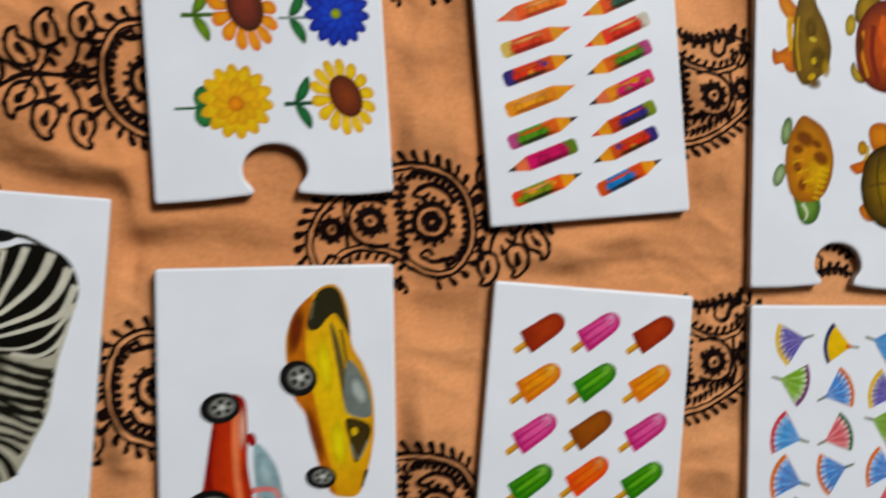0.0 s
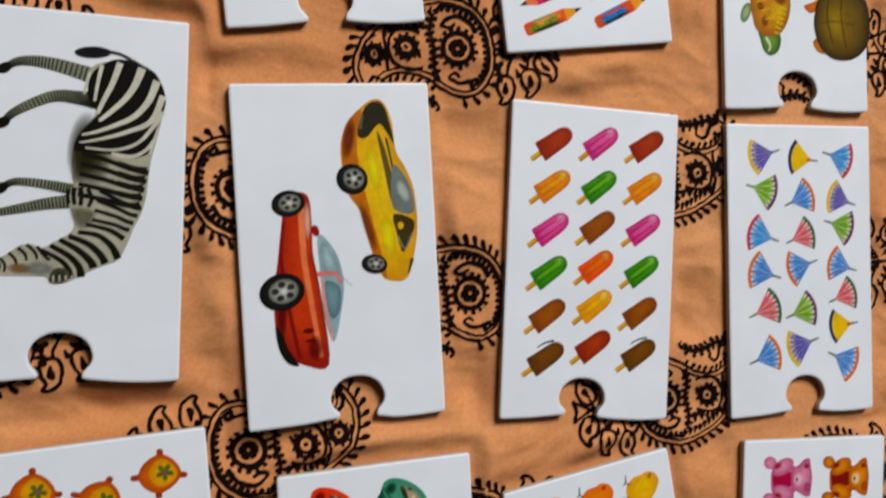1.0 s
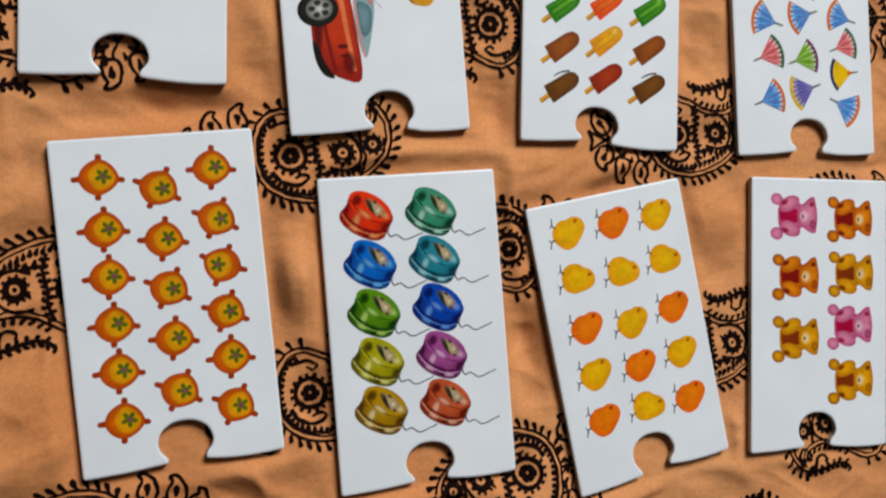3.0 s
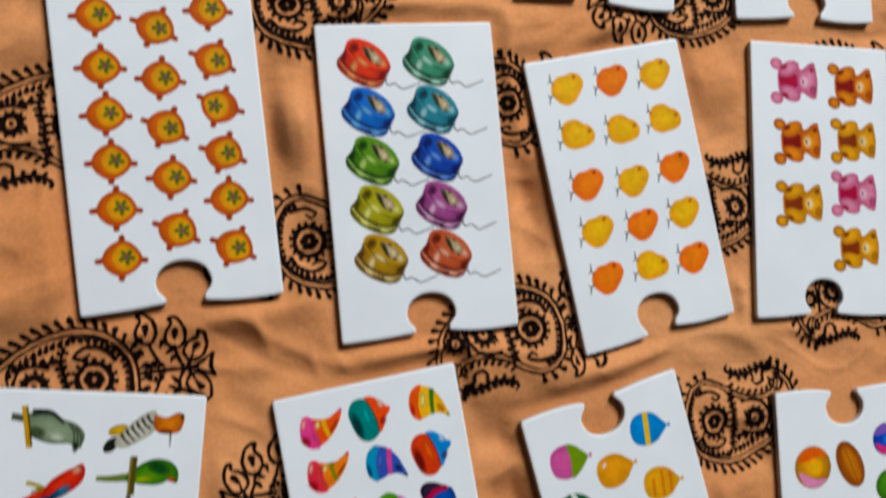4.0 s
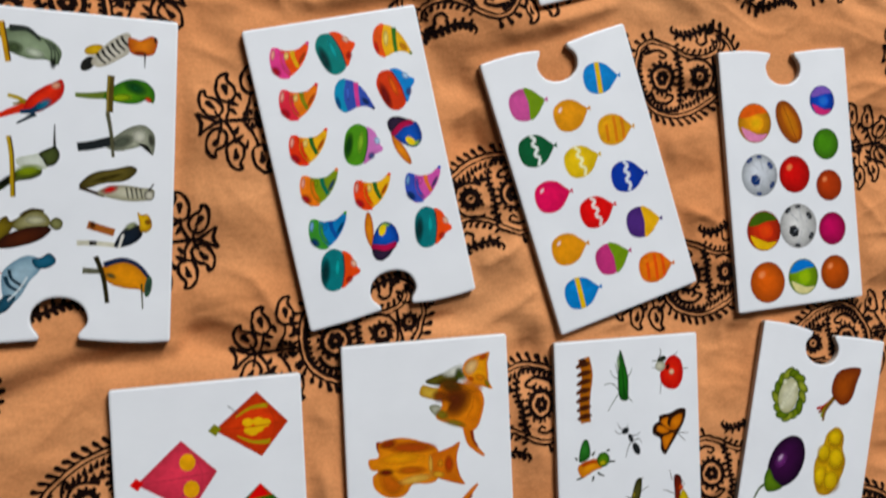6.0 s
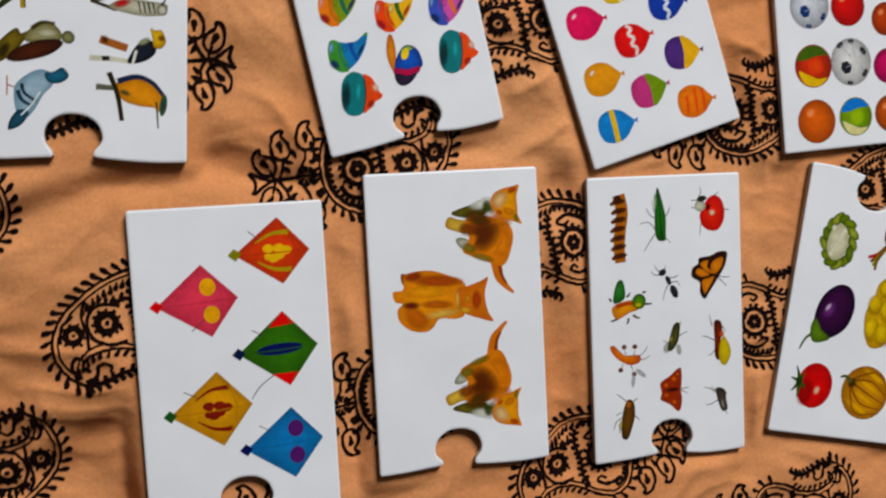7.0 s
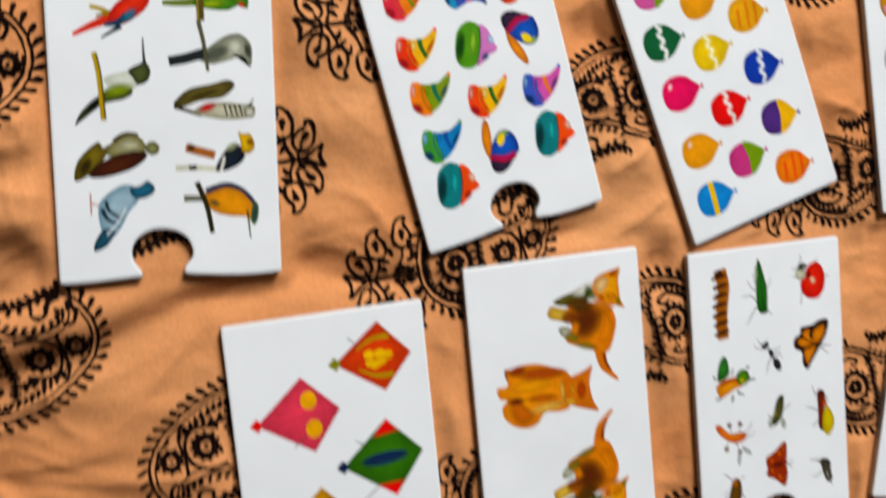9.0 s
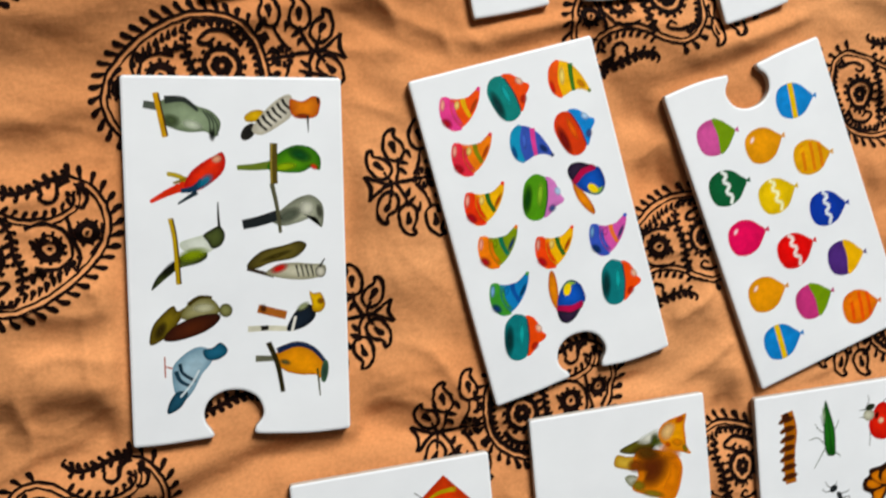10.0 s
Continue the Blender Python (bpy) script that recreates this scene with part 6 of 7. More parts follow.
def draw_small_shapes(card):
    """Twelve small plain shapes with thin strokes."""
    def strokes(k, col, *runs):
        for pts in runs:
            k.line(pts, 0.42, 0.2, col)
    k = Ink("piece")
    k.line([(12.7, 6.9), (14, 13.5), (13, 20.8), (12.5, 27.1), (12.9, 32.7)], 5.2, 4.4, "b06c22", 6)
    for q in range(7):
        x, y = 11.4 + (0.5, 0.9, 0.7, 0.3, 0.2, 0.4, 0.6)[q] + 0.4, 9.4 + 3.45 * q
        k.oval(x + 0.3, y, 3.0, 1.15, -8, "3c1c0c", "6c3a14", n=14)
        k.oval(x - 2.4, y + 0.9, 0.9, 0.7, 20, "4a2610", "7a4a1c", n=8)
    k.oval(*[(12.2, 8.2)][0], 1.5, 1.3, 0, "4a2412", "2a140c", n=12)
    printed("printed_plain_shape", k, card, "plain printed banded brown shape")
    k = Ink("piece")
    strokes(k, "4a5a44", [(28.5, 16.9), (25.7, 15.1), (24.3, 12.5)], [(28, 21.2), (25.2, 18), (21.4, 18.3)], [(28, 22), (25.2, 25.7), (22.8, 29)], [(31.9, 16.4), (33.3, 14.6), (34.3, 12.5)], [(27.6, 14.1), (26.7, 9.8)], [(32.3, 24.4), (34.2, 26.2)])
    k.blob([(29.1, 4.6), (31, 10), (32.4, 16.4), (32.3, 22.2), (31.9, 25.2), (28.5, 24.6), (27.6, 18.4), (28.1, 9.9)], "2f7a28", "12440f")
    k.oval(*[(28.1, 9.9)][0], 0.8, 3.6, 0, "9ab08a", "~", n=12)
    k.line([(29.5, 6.7), (30, 15.3), (30.4, 23.8)], 0.3, 0.7, "114012")
    printed("printed_plain_shape", k, card, "plain printed green shape")
    k = Ink("piece")
    strokes(k, "33352c", [(46.8, 9.2), (47.8, 7), (47.3, 5.3)], [(46.4, 10.4), (43.4, 10.3)], [(46.9, 13.9), (43.4, 12.9)], [(47.8, 17.2), (47.3, 21.5), (46.9, 24.3)], [(52.7, 9.4), (55.7, 7.3)], [(57.2, 14.3), (60.2, 14.5)])
    k.blob([(47.0, 16.6), (48.6, 13.0), (51.0, 9.6), (54.0, 8.6), (56.8, 10.6), (58.0, 14.8), (57.4, 19.0), (55.0, 22.2), (51.6, 22.4), (48.4, 20.6)], "e8441c", "c02410", (-0.5, -0.5))
    k.oval(*[(47.3, 12.6)][0], 2.4, 2.2, 0, "d6d4c0", "9a9a88", n=14)
    k.oval(*[(48.1, 9.8)][0], 2.2, 1.2, -10, "232a1e", "3a4230", n=12)
    k.oval(*[(50.8, 13.2)][0], 1.0, 1.8, 20, "2c120c", "~", n=10)
    k.oval(*[(52.5, 15.4)][0], 1.5, 1.4, 0, "efd2b0", "~", n=12)
    printed("printed_plain_shape", k, card, "plain printed round red shape")
    k = Ink("piece")
    strokes(k, "4a4438", [(54.3, 40.4), (56.8, 41), (59.8, 41.2)], [(54.3, 40.8), (56.3, 42.7), (58.3, 44.6)])
    k.area([(58.7, 31.4), (57.8, 36.2), (54.8, 40.9), (50.8, 46.3), (48.4, 49.2), (46.4, 46.5), (46.4, 42.5), (43, 40.1), (43.4, 36.7), (45.9, 35.1), (46.4, 32.9), (51.3, 32.3), (55.2, 30.8)], "2f1a0a")
    for pts in ([(56.7, 33.1), (56.3, 36.6), (53.3, 39.5), (51.3, 38), (52.3, 34.6)], [(50.3, 34), (49.8, 36.6), (52.3, 39.4), (48.8, 37.9), (46.9, 35.1)], [(45.4, 37.2), (47.4, 37.3), (50.8, 39.7), (47.4, 40.4), (44.9, 38.9)], [(47.4, 42.2), (50.3, 41), (52.8, 40.7), (50.3, 45), (48.4, 47)]):
        k.blob(pts, "e2901c", "c2700f")
    printed("printed_plain_shape", k, card, "plain printed orange shape with dark rim")
    k = Ink("piece")
    for pts in ([(11.3, 54), (9.4, 54.7), (8, 55)], [(15.5, 54.3), (15.3, 55.6), (14.6, 56.4)], [(17.4, 53.1), (18.8, 54.1), (20.3, 54.6)], [(8.6, 47.3), (7.6, 46)], [(15.1, 46.1), (16.5, 44.5)], [(21.7, 44.8), (23.2, 44.5)], [(22.2, 49.2), (25.5, 49.4)]):
        k.line(pts, 1.0, 0.5, "2a3420")
    k.blob([(9.5, 48.2), (10, 42.9), (11.9, 39.4), (13.8, 40.4), (14.2, 46.4)], "3a8034", "164a14")
    k.blob([(8.7, 51.4), (9.5, 49.1), (13.7, 47.7), (18.9, 47.6), (19.8, 51.1), (16, 52.2), (10.8, 54.4)], "e8a01c", "c2741a")
    k.line([(10.4, 49.6), (14.6, 48.6), (17.9, 48.8)], 1.6, 1.2, "b4500f")
    k.oval(*[(20.1, 48.1)][0], 2.9, 3.0, 0, "5c8c28", "1c4a18", n=16)
    k.oval(*[(19.8, 49.4)][0], 2.0, 1.2, 0, "c2b83a", "~", n=12)
    printed("printed_plain_shape", k, card, "plain printed green and amber shape")
    k = Ink("piece")
    strokes(k, "3c3e40", [(29.9, 37.6), (28, 36.2), (27, 34.4)], [(29.4, 38.4), (27, 38.3), (25.6, 36.9)], [(32.3, 39.9), (35.7, 39.7), (37.1, 38.9)], [(32.8, 42.5), (31.3, 45), (30.3, 48.4)], [(34.2, 41.7), (36.6, 41.5), (37.6, 43.3)], [(30.8, 37.6), (31.8, 35.1)])
    for (x, y), a, b in (([(30.4, 37.6)][0], 1.7, 1.3), ([(32.8, 40.8)][0], 1.0, 2.0), ([(35.2, 45.3)][0], 1.5, 2.8)):
        k.oval(x, y, a, b, -25, "2a2e30", "121418", n=14)
    printed("printed_plain_shape", k, card, "plain printed black jointed shape")
    k = Ink("piece")
    strokes(k, "50503c", [(36.1, 63.3), (39, 61.8), (40.5, 61.4)], [(36.6, 59.4), (38.1, 57.3)], [(31.7, 65.1), (29.8, 64.1)])
    k.oval(*[(31.7, 66.9)][0], 1.9, 2.8, 30, "b4b6a8", "~", n=14)
    k.oval(*[(36.6, 68.2)][0], 1.3, 2.6, -8, "b4b6a8", "~", n=14)
    k.blob([(34.6, 58.3), (37.1, 57.7), (37.1, 61.6), (36.1, 65.5), (33.6, 68.4), (31.7, 67.8), (32.7, 63.5)], "54522a", "2b2b16")
    k.oval(*[(33.4, 63.9)][0], 1.0, 1.6, 20, "9a8c3c", "~", n=10)
    printed("printed_plain_shape", k, card, "plain printed dark olive shape")
    k = Ink("piece")
    strokes(k, "4c3c30", [(51.4, 60.1), (50.8, 57.8), (50.3, 55.6)], [(52.4, 65.9), (49.4, 64.4), (46.9, 63.7)], [(52.9, 69.1), (50.9, 71.2), (49.4, 71.5)], [(55.8, 60.4), (57.4, 62.8)])
    k.blob([(52.3, 58.4), (55.3, 58.6), (55.8, 62.6), (54.9, 67), (54.4, 73.7), (52.4, 72.2), (52.4, 65.9)], "7c2c18", "4a1c12")
    k.oval(*[(55.4, 63.5)][0], 1.5, 1.9, 0, "c85a1c", "~", n=12)
    k.blob([(56.4, 64.5), (58.9, 68.3), (59.4, 72.3), (56.9, 76.2), (54.4, 74.1), (54.4, 68.3)], "e0c82a", "b49c18")
    printed("printed_plain_shape", k, card, "plain printed rust and yellow shape")
    k = Ink("piece")
    strokes(k, "6a5a54", [(14, 68.4), (13.5, 66.7)], [(17.3, 68.7), (17.8, 67)], [(12.5, 71.8), (12.1, 73.5)], [(15.9, 72.5), (16.8, 74.8)], [(19.2, 69.8), (22.1, 67.4), (23, 65.7)], [(19.7, 70.7), (22.5, 70.5), (24, 69.3)])
    for p in ([(13.3, 65.3)][0], [(17.8, 65.5)][0], [(11.6, 74.1)][0], [(17.2, 76.1)][0]):
        k.oval(*p, 1.1, 1.0, 0, "5c302c", "8a6a64", n=10)
    k.oval(*[(20.1, 76)][0], 1.1, 3.2, -50, "b4babc", "~", n=12)
    k.oval(*[(16.8, 78.7)][0], 1.0, 3.0, 8, "b4babc", "~", n=12)
    k.blob([(7.4, 64.9), (9.3, 64.6), (11.6, 67.4), (15.4, 69), (19.7, 68.9), (19.7, 71.6), (15.9, 72.5), (12.1, 70.9), (8.8, 68)], "ea8a1c", "b84c10")
    printed("printed_plain_shape", k, card, "plain printed orange curved shape")
    k = Ink("piece")
    strokes(k, "5a4a40", [(37, 83.7), (40.5, 83.6)], [(37, 84.2), (40, 85.8)])
    k.area([(37, 75.3), (37.5, 80.7), (37, 84.2), (37.5, 88.2), (36, 92.6), (32.1, 89.5), (28.2, 87.3), (28.7, 84.7), (28.3, 80.7), (32.2, 78.4)], "96380e")
    for p, a in (([(30.7, 81.8)][0], 1.6), ([(30.7, 85.8)][0], 1.6), ([(34.1, 79.5)][0], 1.8), ([(34.1, 88.8)][0], 1.8), ([(35.8, 77.8)][0], 1.2)):
        k.oval(*p, a, a * 0.8, 30, "d2641c", "~", n=12)
    k.oval(*[(33.6, 83.8)][0], 3.6, 1.0, 0, "3f1a0c", "~", n=12)
    printed("printed_plain_shape", k, card, "plain printed rust shape with darker middle")
    k = Ink("piece")
    strokes(k, "4a443c", [(52.9, 87), (49.9, 85), (47.4, 84.3)], [(52.4, 86.1), (50.4, 84.1)], [(53.4, 89.8), (49.9, 91.3), (47.9, 91.1)], [(56.4, 88.7), (57.4, 87)], [(55.4, 93.2), (57.5, 96.1)])
    k.blob([(52.4, 85.2), (56.4, 86), (57, 90.2), (57.5, 93.8), (55.4, 94.5), (53.9, 92.1)], "50483c", "2a2620")
    k.oval(*[(55.4, 91.8)][0], 0.8, 2.8, -14, "8a867c", "~", n=12)
    printed("printed_plain_shape", k, card, "plain printed dark brown shape")
    k = Ink("piece")
    strokes(k, "5c5446", [(13.4, 86.3), (11, 84.3), (9.6, 83.3)], [(16.7, 86.6), (18.6, 85.5)], [(11.9, 92.7), (9, 94.2), (8.1, 97.2)], [(17.1, 92.4), (19, 94.4)], [(11.4, 90.5), (9.1, 91.6)], [(10.4, 94.8), (10.4, 98.7)])
    k.blob([(14.3, 85.9), (16.7, 87.1), (17.1, 91.9), (15.7, 97.1), (13.7, 101.3), (11.3, 100.2), (11.4, 94.4), (12.4, 89.3)], "704c1c", "3e260e")
    k.oval(*[(14.5, 87.7)][0], 1.7, 2.0, 0, "b06a24", "~", n=12)
    k.oval(*[(10.9, 95.7)][0], 0.7, 2.8, 8, "c8b870", "~", n=12)
    printed("printed_plain_shape", k, card, "plain printed long brown shape")


def draw_vegetables(card):
    k = Ink("piece")
    for q in range(13):
        t = q * 0.4833
        k.oval(18.2 + 6.6 * math.cos(t), 29.8 + 9.4 * math.sin(t), 3.4 + 0.7 * math.sin(q * 2.3), 2.0, math.degrees(t) + 62, ("a4ac48", "6f8424", "87982f")[q % 3], "3c5210", n=12)
    k.oval(17.8, 30.0, 6.4, 9.0, 6, "4a5c18", "~")
    k.oval(17.6, 30.2, 4.9, 7.6, 6, "e0dec6", "b8b690")
    for q in range(14):
        k.oval(15 + 5.4 * ((q * 0.618) % 1), 24.6 + 11 * ((q * 0.382) % 1), 1.2, 1.2, 0, "e4e3cc", "cfceb0", n=8)
    printed("printed_cauliflower", k, card, "printed cauliflower in green leaves")
    k = Ink("piece")
    for q in range(4):
        k.line([(42, 28), (38, 32 + q * 0.8), (33.4 + 1.4 * q, 34 + 1.6 * q)], 2.0, 1.2, ("b8342c", "8a4424", "8a9a34", "7a5a24")[q])
    k.blob([(40, 26), (41, 18), (46, 14.6), (54, 13.6), (53, 20), (51, 28), (46, 31)], "a8581c", "6a2c10", (-1.5, 1))
    printed("printed_root_vegetable", k, card, "printed brown root with red stalks")
    k = Ink("piece")
    k.line([(8, 75.6), (10, 71), (14, 68)], 0.8, 1.4, "5a6a44")
    k.blob([(13.6, 67), (12.8, 59), (16, 51.4), (22.5, 47), (28.6, 48.6), (31, 56), (28.2, 64.6), (20.6, 69.6)], "481c4c", "1c0a22", (-1.5, -2))
    k.oval(19.0, 58.0, 4.4, 3.0, -55, "7a3c80", "~")
    k.oval(18.4, 57.0, 2.2, 1.1, -55, "d8bcdc", "~")
    k.blob([(11.6, 66), (13.4, 62), (17, 66.6), (21.6, 69.6), (16, 72), (12.8, 71)], "6a8a2c", "3f5a14")
    printed("printed_aubergine", k, card, "printed glossy purple aubergine")
    k = Ink("piece")
    k.blob([(41, 44), (46, 40.6), (50, 44), (50.6, 50), (53, 56), (51, 64), (47, 70), (41, 70.6), (37.6, 65), (36.6, 57), (39.6, 50)], "e6bd1c", "b88f0c", (-1, 1))
    for x, y, a, b in ((45.6, 45.4, 4.4, 4.2), (40.8, 52.6, 4.0, 4.4), (47.6, 54.4, 4.8, 5.2), (40.6, 62.6, 3.8, 5.2), (46.6, 64.2, 4.6, 4.8)):
        k.oval(x + 0.5, y + 0.9, a + 0.5, b + 0.5, 0, "a87c08", "~")
        k.oval(x, y, a, b, 0, "f0cc2c", "~", (-0.8, -0.8))
    k.line([(44, 55), (42.4, 62), (43, 68)], 0.6, 0.4, "c49c10")
    printed("printed_yellow_vegetable", k, card, "printed knobbly yellow vegetable")
    k = Ink("piece")
    k.oval(18.0, 89.6, 8.4, 9.4, 10, "e63018", "b01810", (1, 2), 28)
    k.oval(14.0, 92.6, 4.0, 6.4, 10, "a81c0c", "~")
    k.oval(19.4, 91.4, 1.5, 2.0, 20, "fbd0b0", "~")
    for x, y in ((8.4, 82.6), (6.6, 87.4), (7.4, 92.8), (12.4, 84.6), (13.6, 91.2), (10.4, 95.0)):
        k.line([(10.6, 88.6), ((10.6 + x) / 2 + 0.3, (88.6 + y) / 2), (x, y)], 2.2, 0.5, "35591f")
    k.oval(10.4, 88.6, 1.8, 2.2, 0, "26431a", "~")
    printed("printed_tomato", k, card, "printed round red tomato")
    k = Ink("piece")
    k.oval(42.8, 89.8, 11.6, 11.2, 10, "d99a1c", "9a6410", (1, 3), 28)
    for q in (-7.6, -2.6, 2.6, 7.6):
        k.oval(43.6 - 0.43 * q, 89.6 + 0.9 * q, 8.6, 1.8, 25, "eeb42c", "~")
    for q in (-9.6, -5.2, 0, 5.2, 9.6):
        k.line([(34.4, 85.6), (43.2 - 0.43 * q, 89.6 + 0.9 * q), (52.6 - 0.3 * q, 93.6 + 0.45 * q)], 1.1, 0.5, "8e5a0c", 6)
    k.oval(35.8, 86.4, 2.6, 2.4, 0, "4a3410", "~")
    k.line([(29.8, 84.6), (32.4, 84), (35.4, 86)], 0.7, 2.0, "5a5a2c")
    printed("printed_pumpkin", k, card, "printed ribbed golden pumpkin")


DRAW = {
    "flowers": (draw_flowers, "white puzzle card printed with four flowers"),
    "pencils": (draw_pencils, "white puzzle card printed with rows of pencils"),
    "domed": (draw_domed_shapes, "white puzzle card printed with golden domed shapes"),
    "striped": (draw_striped, "white puzzle card with one black-and-white striped print"),
    "cars": (draw_cars, "white puzzle card printed with a red and a yellow car"),
    "lollies": (draw_lollies, "white puzzle card printed with eighteen ice lollies"),
    "fans": (draw_fans, "white puzzle card printed with small folding fans"),
    "cushions": (draw_cushions, "white puzzle card printed with orange tasselled cushions"),
    "yo_yos": (draw_yo_yos, "white puzzle card printed with ten glossy yo-yos"),
    "ovals": (draw_plain_ovals, "white puzzle card printed with yellow and orange ovals"),
    "lobed": (draw_lobed_shapes, "white puzzle card printed with pink and golden shapes"),
    "plain_shapes": (draw_plain_shapes, "white puzzle card printed with eleven feather-coloured shapes"),
    "hats": (draw_hats, "white puzzle card printed with striped party hats"),
    "balloons": (draw_balloons, "white puzzle card printed with fourteen balloons"),
    "balls": (draw_balls, "white puzzle card printed with thirteen balls"),
    "kites": (draw_kites, "white puzzle card printed with five diamond kites"),
    "patchy": (draw_patchy_shapes, "white puzzle card printed with three ginger shapes"),
    "small_shapes": (draw_small_shapes, "white puzzle card printed with twelve small spindly shapes"),
    "vegetables": (draw_vegetables, "white puzzle card printed with six vegetables"),
}
for key, (draw, label) in DRAW.items():
    draw(puzzle_card(key, label))


# ---- block prints on the cloth: one paisley with its spray, millimetres right and up ----
class Block:
    def __init__(self):
        self.v, self.f = [], []

    def band(self, pts, w0, w1=None, step=4, closed=False):
        w1 = w0 if w1 is None else w1
        p = np.array(curve_points(pts, closed, step)) if len(pts) > 2 else np.array([np.array(pts[0]) + (np.array(pts[1]) - np.array(pts[0])) * q / 3 for q in range(4)], float)
        if closed:
            p = np.vstack([p, p[:1]])
        n = len(p)
        t = np.gradient(p, axis=0)
        t /= np.linalg.norm(t, axis=1)[:, None] + 1e-9
        o = np.column_stack([-t[:, 1], t[:, 0]]) * np.linspace(w0, w1, n)[:, None] * 0.56
        k = len(self.v)
        self.v += [*(p + o), *(p - o)]
        self.f += [(k + q, k + n + q, k + n + q + 1, k + q + 1) for q in range(n - 1)]
        return p, t

    def leaf(self, x, y, deg, ln, wd):
        """A drop from its stalk at (x, y)."""
        c, s = math.cos(radians(deg)), math.sin(radians(deg))
        wd *= 1.05
        out = [(0, 0.18), (0.3, 0.3), (0.55, 0.46), (0.8, 0.5), (0.95, 0.3), (1, 0), (0.95, -0.3), (0.8, -0.5), (0.55, -0.46), (0.3, -0.3), (0, -0.18)]
        k = len(self.v)
        self.v += [np.array((x + u * ln * c - w * wd * s, y + u * ln * s + w * wd * c)) for u, w in out]
        self.f += [(k, k + 10, k + 9, k + 1), (k + 1, k + 9, k + 8, k + 2), (k + 2, k + 8, k + 7, k + 3), (k + 3, k + 7, k + 6, k + 4), (k + 4, k + 6, k + 5)]

    def disc(self, x, y, r, n=12):
        k = len(self.v)
        self.v += [np.array((x + r * math.cos(q * 6.2832 / n), y + r * math.sin(q * 6.2832 / n))) for q in range(n)] + [np.array((x, y))]
        self.f += [(k + q, k + (q + 1) % n, k + n) for q in range(n)]

    def ring(self, x, y, r, w, a0=0, a1=360, n=20):
        t = [radians(a0 + (a1 - a0) * q / n) for q in range(n + 1)]
        self.band([(x + r * math.cos(q), y + r * math.sin(q)) for q in t], w, w, 1)

    def gear(self, x, y, r, n, tooth, inner):
        """A toothed flower with a pale ring and a dark eye."""
        self.ring(x, y, (r + inner) / 2, r - inner, n=24)
        for q in range(n):
            t = 6.2832 * q / n
            self.leaf(x + (r - 0.5) * math.cos(t), y + (r - 0.5) * math.sin(t), math.degrees(t), tooth + 0.5, tooth * 1.15)


def fringe(b, pts, gap, ln, wd, side, lean, a=0.0, z=1.0):
    """Leaves along a line, all on one side."""
    p = np.array(curve_points(pts, False, 12))
    d = np.concatenate([[0], np.cumsum(np.hypot(*np.diff(p, axis=0).T))])
    for s in np.arange(d[-1] * a, d[-1] * z, gap):
        x, y = np.interp(s, d, p[:, 0]), np.interp(s, d, p[:, 1])
        e = min(s + 0.5, d[-1])
        dx, dy = np.interp(e, d, p[:, 0]) - np.interp(e - 1, d, p[:, 0]), np.interp(e, d, p[:, 1]) - np.interp(e - 1, d, p[:, 1])
        b.leaf(x, y, math.degrees(math.atan2(dy, dx)) + side * lean, ln, wd)


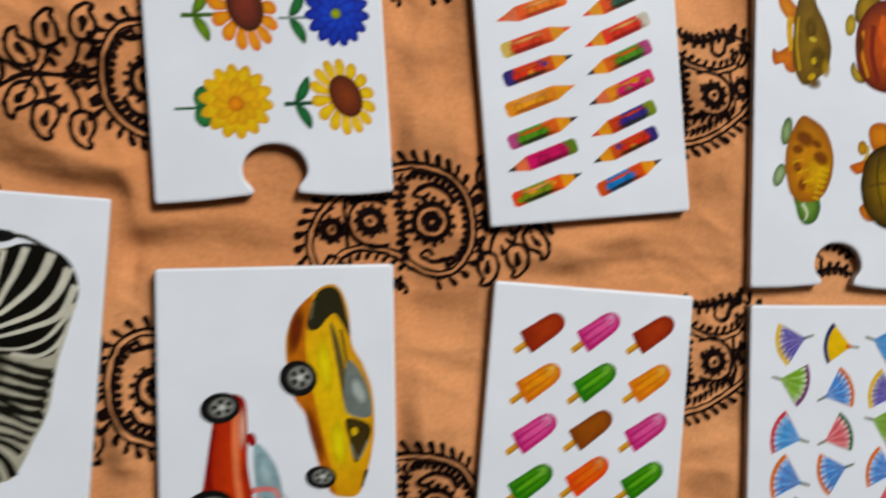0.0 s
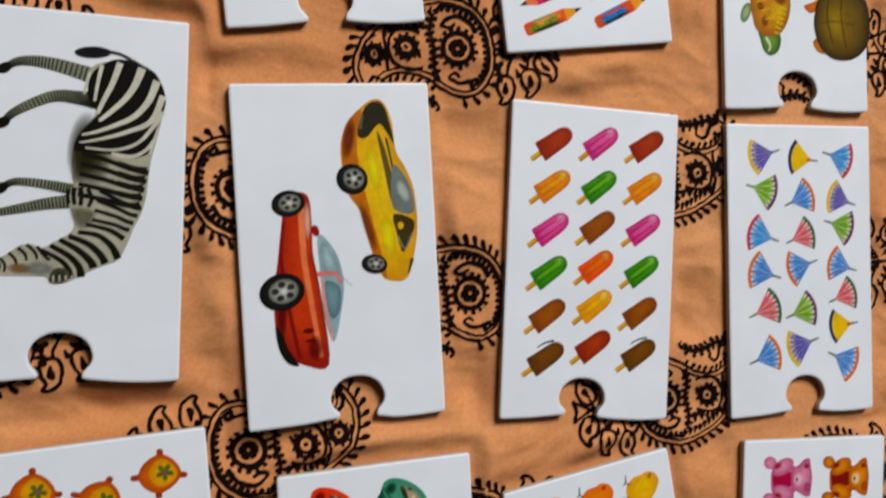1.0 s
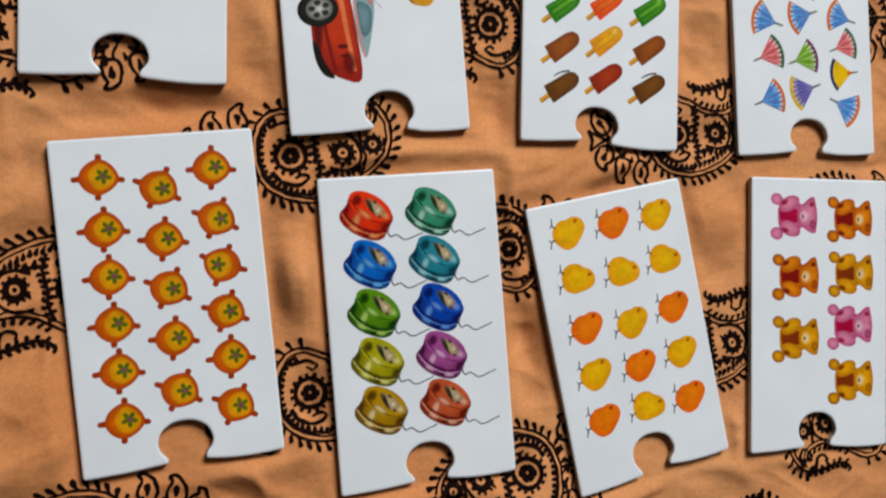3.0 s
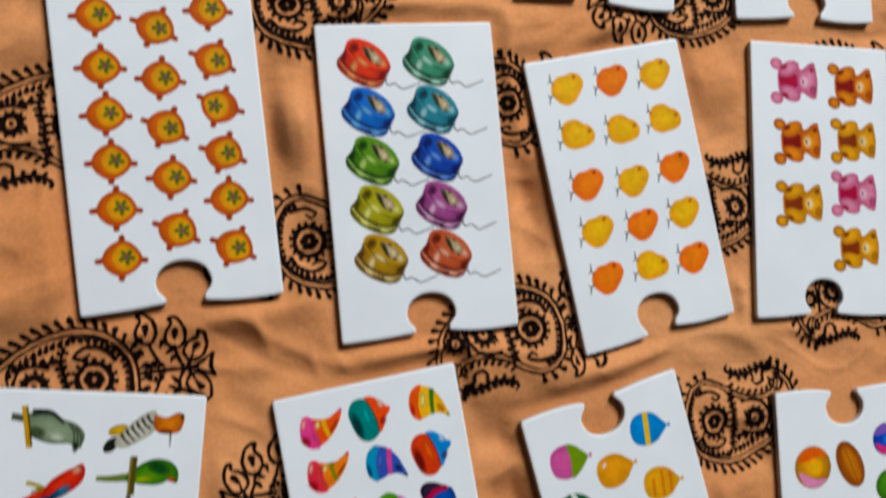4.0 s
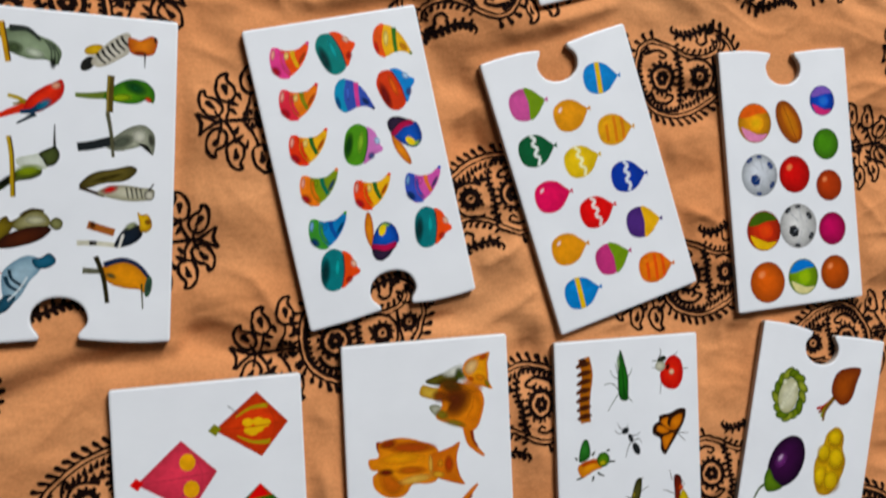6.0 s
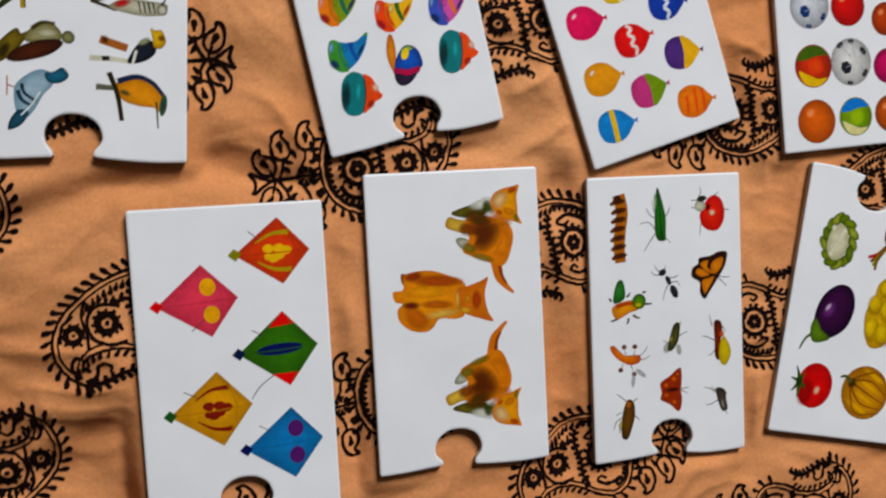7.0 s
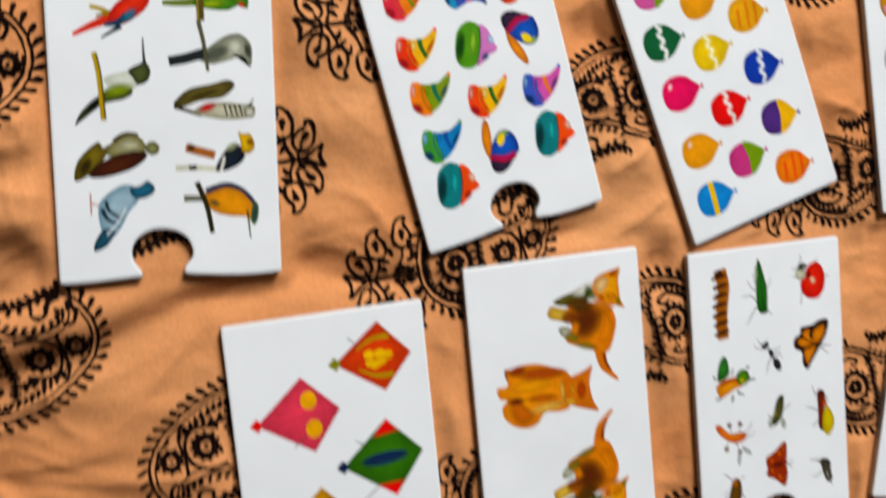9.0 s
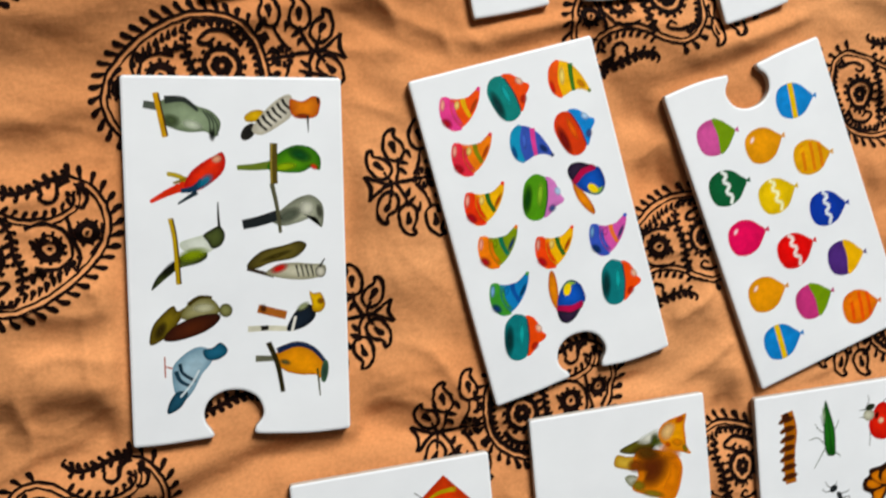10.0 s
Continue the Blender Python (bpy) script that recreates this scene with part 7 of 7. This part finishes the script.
def paisley_block():
    b = Block()
    inner = [(28, 14.5), (27, 11), (24, 9), (19, 8.2), (12, 9.6), (5, 14)]
    head = [(5, 14), (-2, 16.4), (-8.4, 14.2), (-12.4, 8), (-13.4, 0), (-11.4, -8), (-5.6, -14)]
    back = [(-5.6, -14), (4, -17), (14, -15.6), (23, -11.4), (31, -5.4), (35.4, 1.6), (35.8, 9), (32.6, 15.6), (27.4, 19)]
    tip = [(27.4, 19), (22, 18.8), (17, 17.2), (12, 16.8), (8.4, 18.2), (7.2, 20), (8.4, 20.8)]
    rim = inner + head[1:] + back[1:]
    p, t = b.band(rim, 0.85, 0.85, 5)
    nrm = np.column_stack([-t[:, 1], t[:, 0]])
    for k in range(0, 1):
        b.band((p + nrm * 1.75)[::3].tolist(), 0.6, 0.6, 3)
    b.band(tip, 1.6, 0.9, 4)
    fringe(b, head, 3.4, 4.0, 1.6, -1, 62, 0.15)
    fringe(b, back, 3.3, 4.4, 1.7, -1, 55)
    fringe(b, tip, 2.5, 3.0, 1.5, -1, 50, 0.0, 0.8)
    fringe(b, tip, 3.0, 2.6, 1.5, 1, 55, 0.1, 0.75)
    fringe(b, inner[::-1], 2.9, 3.0, 1.4, 1, 60, 0.1, 0.95)
    b.band([(27.4, 18), (24, 16.6), (23, 13.6), (20.6, 12.4), (18.6, 14), (19.4, 15.6)], 1.4, 0.8)
    b.band([(29.4, 15.6), (31.4, 12.6), (29.6, 9.4), (27.2, 10.2)], 1.5, 0.8)
    b.leaf(29.0, 13.0, 70, 4.0, 2.4)
    # the three flowers
    b.gear(0, 0, 6.0, 15, 1.3, 4.4)
    for q in range(6):
        b.leaf(0.55 * math.cos(q * 1.047), 0.55 * math.sin(q * 1.047), q * 60, 2.7, 2.5)
    b.gear(18, -0.4, 4.0, 11, 1.0, 1.9)
    b.disc(18, -0.4, 0.8, 8)
    b.gear(29, 2.0, 3.4, 9, 0.9, 1.5)
    b.disc(29, 2.0, 0.6, 8)
    # leafy scrolls between them
    saw = [(-4.4, 13.4), (-9, 9.8), (-10.9, 3), (-10.4, -4.4), (-6.6, -10.4), (-1, -13.2), (6, -14.2)]
    b.band(saw, 1.0)
    fringe(b, saw, 2.3, 2.2, 1.6, 1, 55)
    stem = [(6.6, 10.8), (8.4, 6), (8.2, 0), (9.4, -6), (8.0, -11.6)]
    b.band(stem, 1.1)
    fringe(b, stem, 2.2, 2.4, 1.5, 1, 50)
    fringe(b, stem, 2.6, 2.2, 1.5, -1, 50, 0.1)
    b.band([(-6, 10.6), (-1, 11.6), (3.0, 9.8), (1.2, 8.2), (-0.6, 9.6)], 1.3, 0.7)
    b.band([(-7, -5), (-4.4, -9), (1, -10.6), (5.2, -8.2), (3.0, -7.0), (0.4, -8.2)], 1.6, 0.8)
    b.band([(12.4, 6.4), (17.6, 7.0), (22.4, 4.6), (24.2, 0), (22.6, -5), (18, -6.6), (13, -5.2)], 1.0)
    fringe(b, [(22.6, -5), (18, -6.6), (13, -5.2)], 1.7, 2.4, 1.6, 1, 65)
    b.band([(24.6, 7.6), (24.8, 2), (25.6, -4), (23.6, -8.6)], 1.0)
    b.band([(33.4, 4), (32.4, -1), (28.4, -4.4)], 0.9)
    floor_row = [(6, -14.4), (13, -13), (20, -9.8), (26, -6.2)]
    fringe(b, floor_row, 2.3, 3.0, 1.7, 1, 55)
    b.leaf(11.6, -9.6, 80, 3.4, 2.2)
    b.leaf(14.6, -9.0, 95, 3.0, 2.0)
    b.leaf(13.2, 3.0, -60, 3.2, 1.8)
    # spray at the head
    b.band([(-13.6, 0.2), (-24, 0.2), (-31.4, 0.2)], 1.0, 1.2)
    for q in range(8):
        t = q * 0.7854
        b.leaf(-18.6 + 1.2 * math.cos(t), 0.2 + 1.2 * math.sin(t), q * 45, 2.5, 2.0)
    for s in (-1, 1):
        b.band([(-29.4, 0.2), (-32.4, 0.2 + s * 0.8), (-37.2, 0.2 + s * 3.8)], 1.2, 0.8)
        b.band([(-28.0, 0.2), (-26.0, s * 4.0), (-25.4, s * 8.0)], 1.2, 0.8)
        b.band([(-29.0, 0.2), (-30.2, s * 2.8), (-30.8, s * 4.2)], 1.1, 0.8)
        b.band([(-20.2, s * 2.6), (-18.4, s * 6.0), (-17.6, s * 9.4)], 1.1, 0.8)
        for x, y, d in ((-22.4, s * 5.2, 150), (-23.6, s * 2.2, 130), (-15.6, s * 5.4, 60), (-13.8, s * 4.6, 75), (-21.0, s * 7.2, 110), (-15.8, s * 9.0, 70)):
            b.leaf(x, y, s * d, 3.0, 1.7)
        for x, y, d in ((-16.9, 13.6, 90), (-26.0, 11.4, 98), (-32.0, 6.2, 128)):
            c, q = math.cos(radians(s * d - 90 * s)), math.sin(radians(s * d - 90 * s))
            drop = [(0, -4.4), (2.6, -3.0), (2.9, 0.4), (1.4, 3.4), (2.4, 5.0), (0.2, 5.4), (-2.4, 3.0), (-3.3, -0.6), (-2.4, -3.4)]
            b.band([(x + u * c - w * s * q, s * y + u * q + w * s * c) for u, w in drop], 1.05, 1.05, 3, True)
            b.leaf(x + (-2.2 * s) * -q * 0.9, s * y - 2.2 * s * c * 0.9, s * d, 4.2, 2.2)
    b.band([(-37.6, -3.8), (-36.2, 0.2), (-37.6, 4.2)], 1.2)
    return np.array(b.v), b.f


def drape(name, verts, faces, parent):
    x, y = verts[:, 0], verts[:, 1]
    verts = verts + 0.00028 * np.column_stack([value_noise(x / 0.0013, y / 0.0013, 5), value_noise(x / 0.0013, y / 0.0013, 6)])
    z = cloth_height(verts[:, 0], verts[:, 1]) + 0.00026
    ob = mesh_object(name, np.column_stack([verts, z]).tolist(), faces, [BLOCK_INK], parent, "dark brown block-printed paisley with a spray", smooth=True)
    return ob


BLOCK_V, BLOCK_F = paisley_block()
flat = None
for turned, x0, y0 in ((0, 0.0, -0.0325), (1, 0.077, 0.012)):
    for col in range(-3, 4):
        for row in range(-4, 12):
            x, y = x0 + 0.1505 * col, y0 - 0.0834 * row
            if not (-0.46 < x < 0.56 and -0.86 < y < 0.42):
                continue
            if -0.24 < x < 0.34 and -0.60 < y < 0.16:
                v = BLOCK_V * 0.001 * (-1 if turned else 1)
                k = 1 + 0.012 * math.sin(7 * col + 3 * row)
                a = radians(1.2 * math.sin(5 * col + 2.3 * row))
                v = np.column_stack([x + k * (v[:, 0] * math.cos(a) - v[:, 1] * math.sin(a)), y + k * (v[:, 0] * math.sin(a) + v[:, 1] * math.cos(a))])
                drape("paisley_print", v, BLOCK_F, cloth)
            else:
                if flat is None:
                    flat = mesh_object("paisley_print", np.column_stack([BLOCK_V * 0.001, np.zeros(len(BLOCK_V))]).tolist(), BLOCK_F, [BLOCK_INK], cloth)
                    one = flat
                else:
                    one = new("paisley_print", flat.data)
                    one.parent = cloth
                one.matrix_basis = pose(x, y, float(np.max(cloth_height(np.array([x]), np.array([y])))) + 0.0004, 0, 0, 180 * turned)
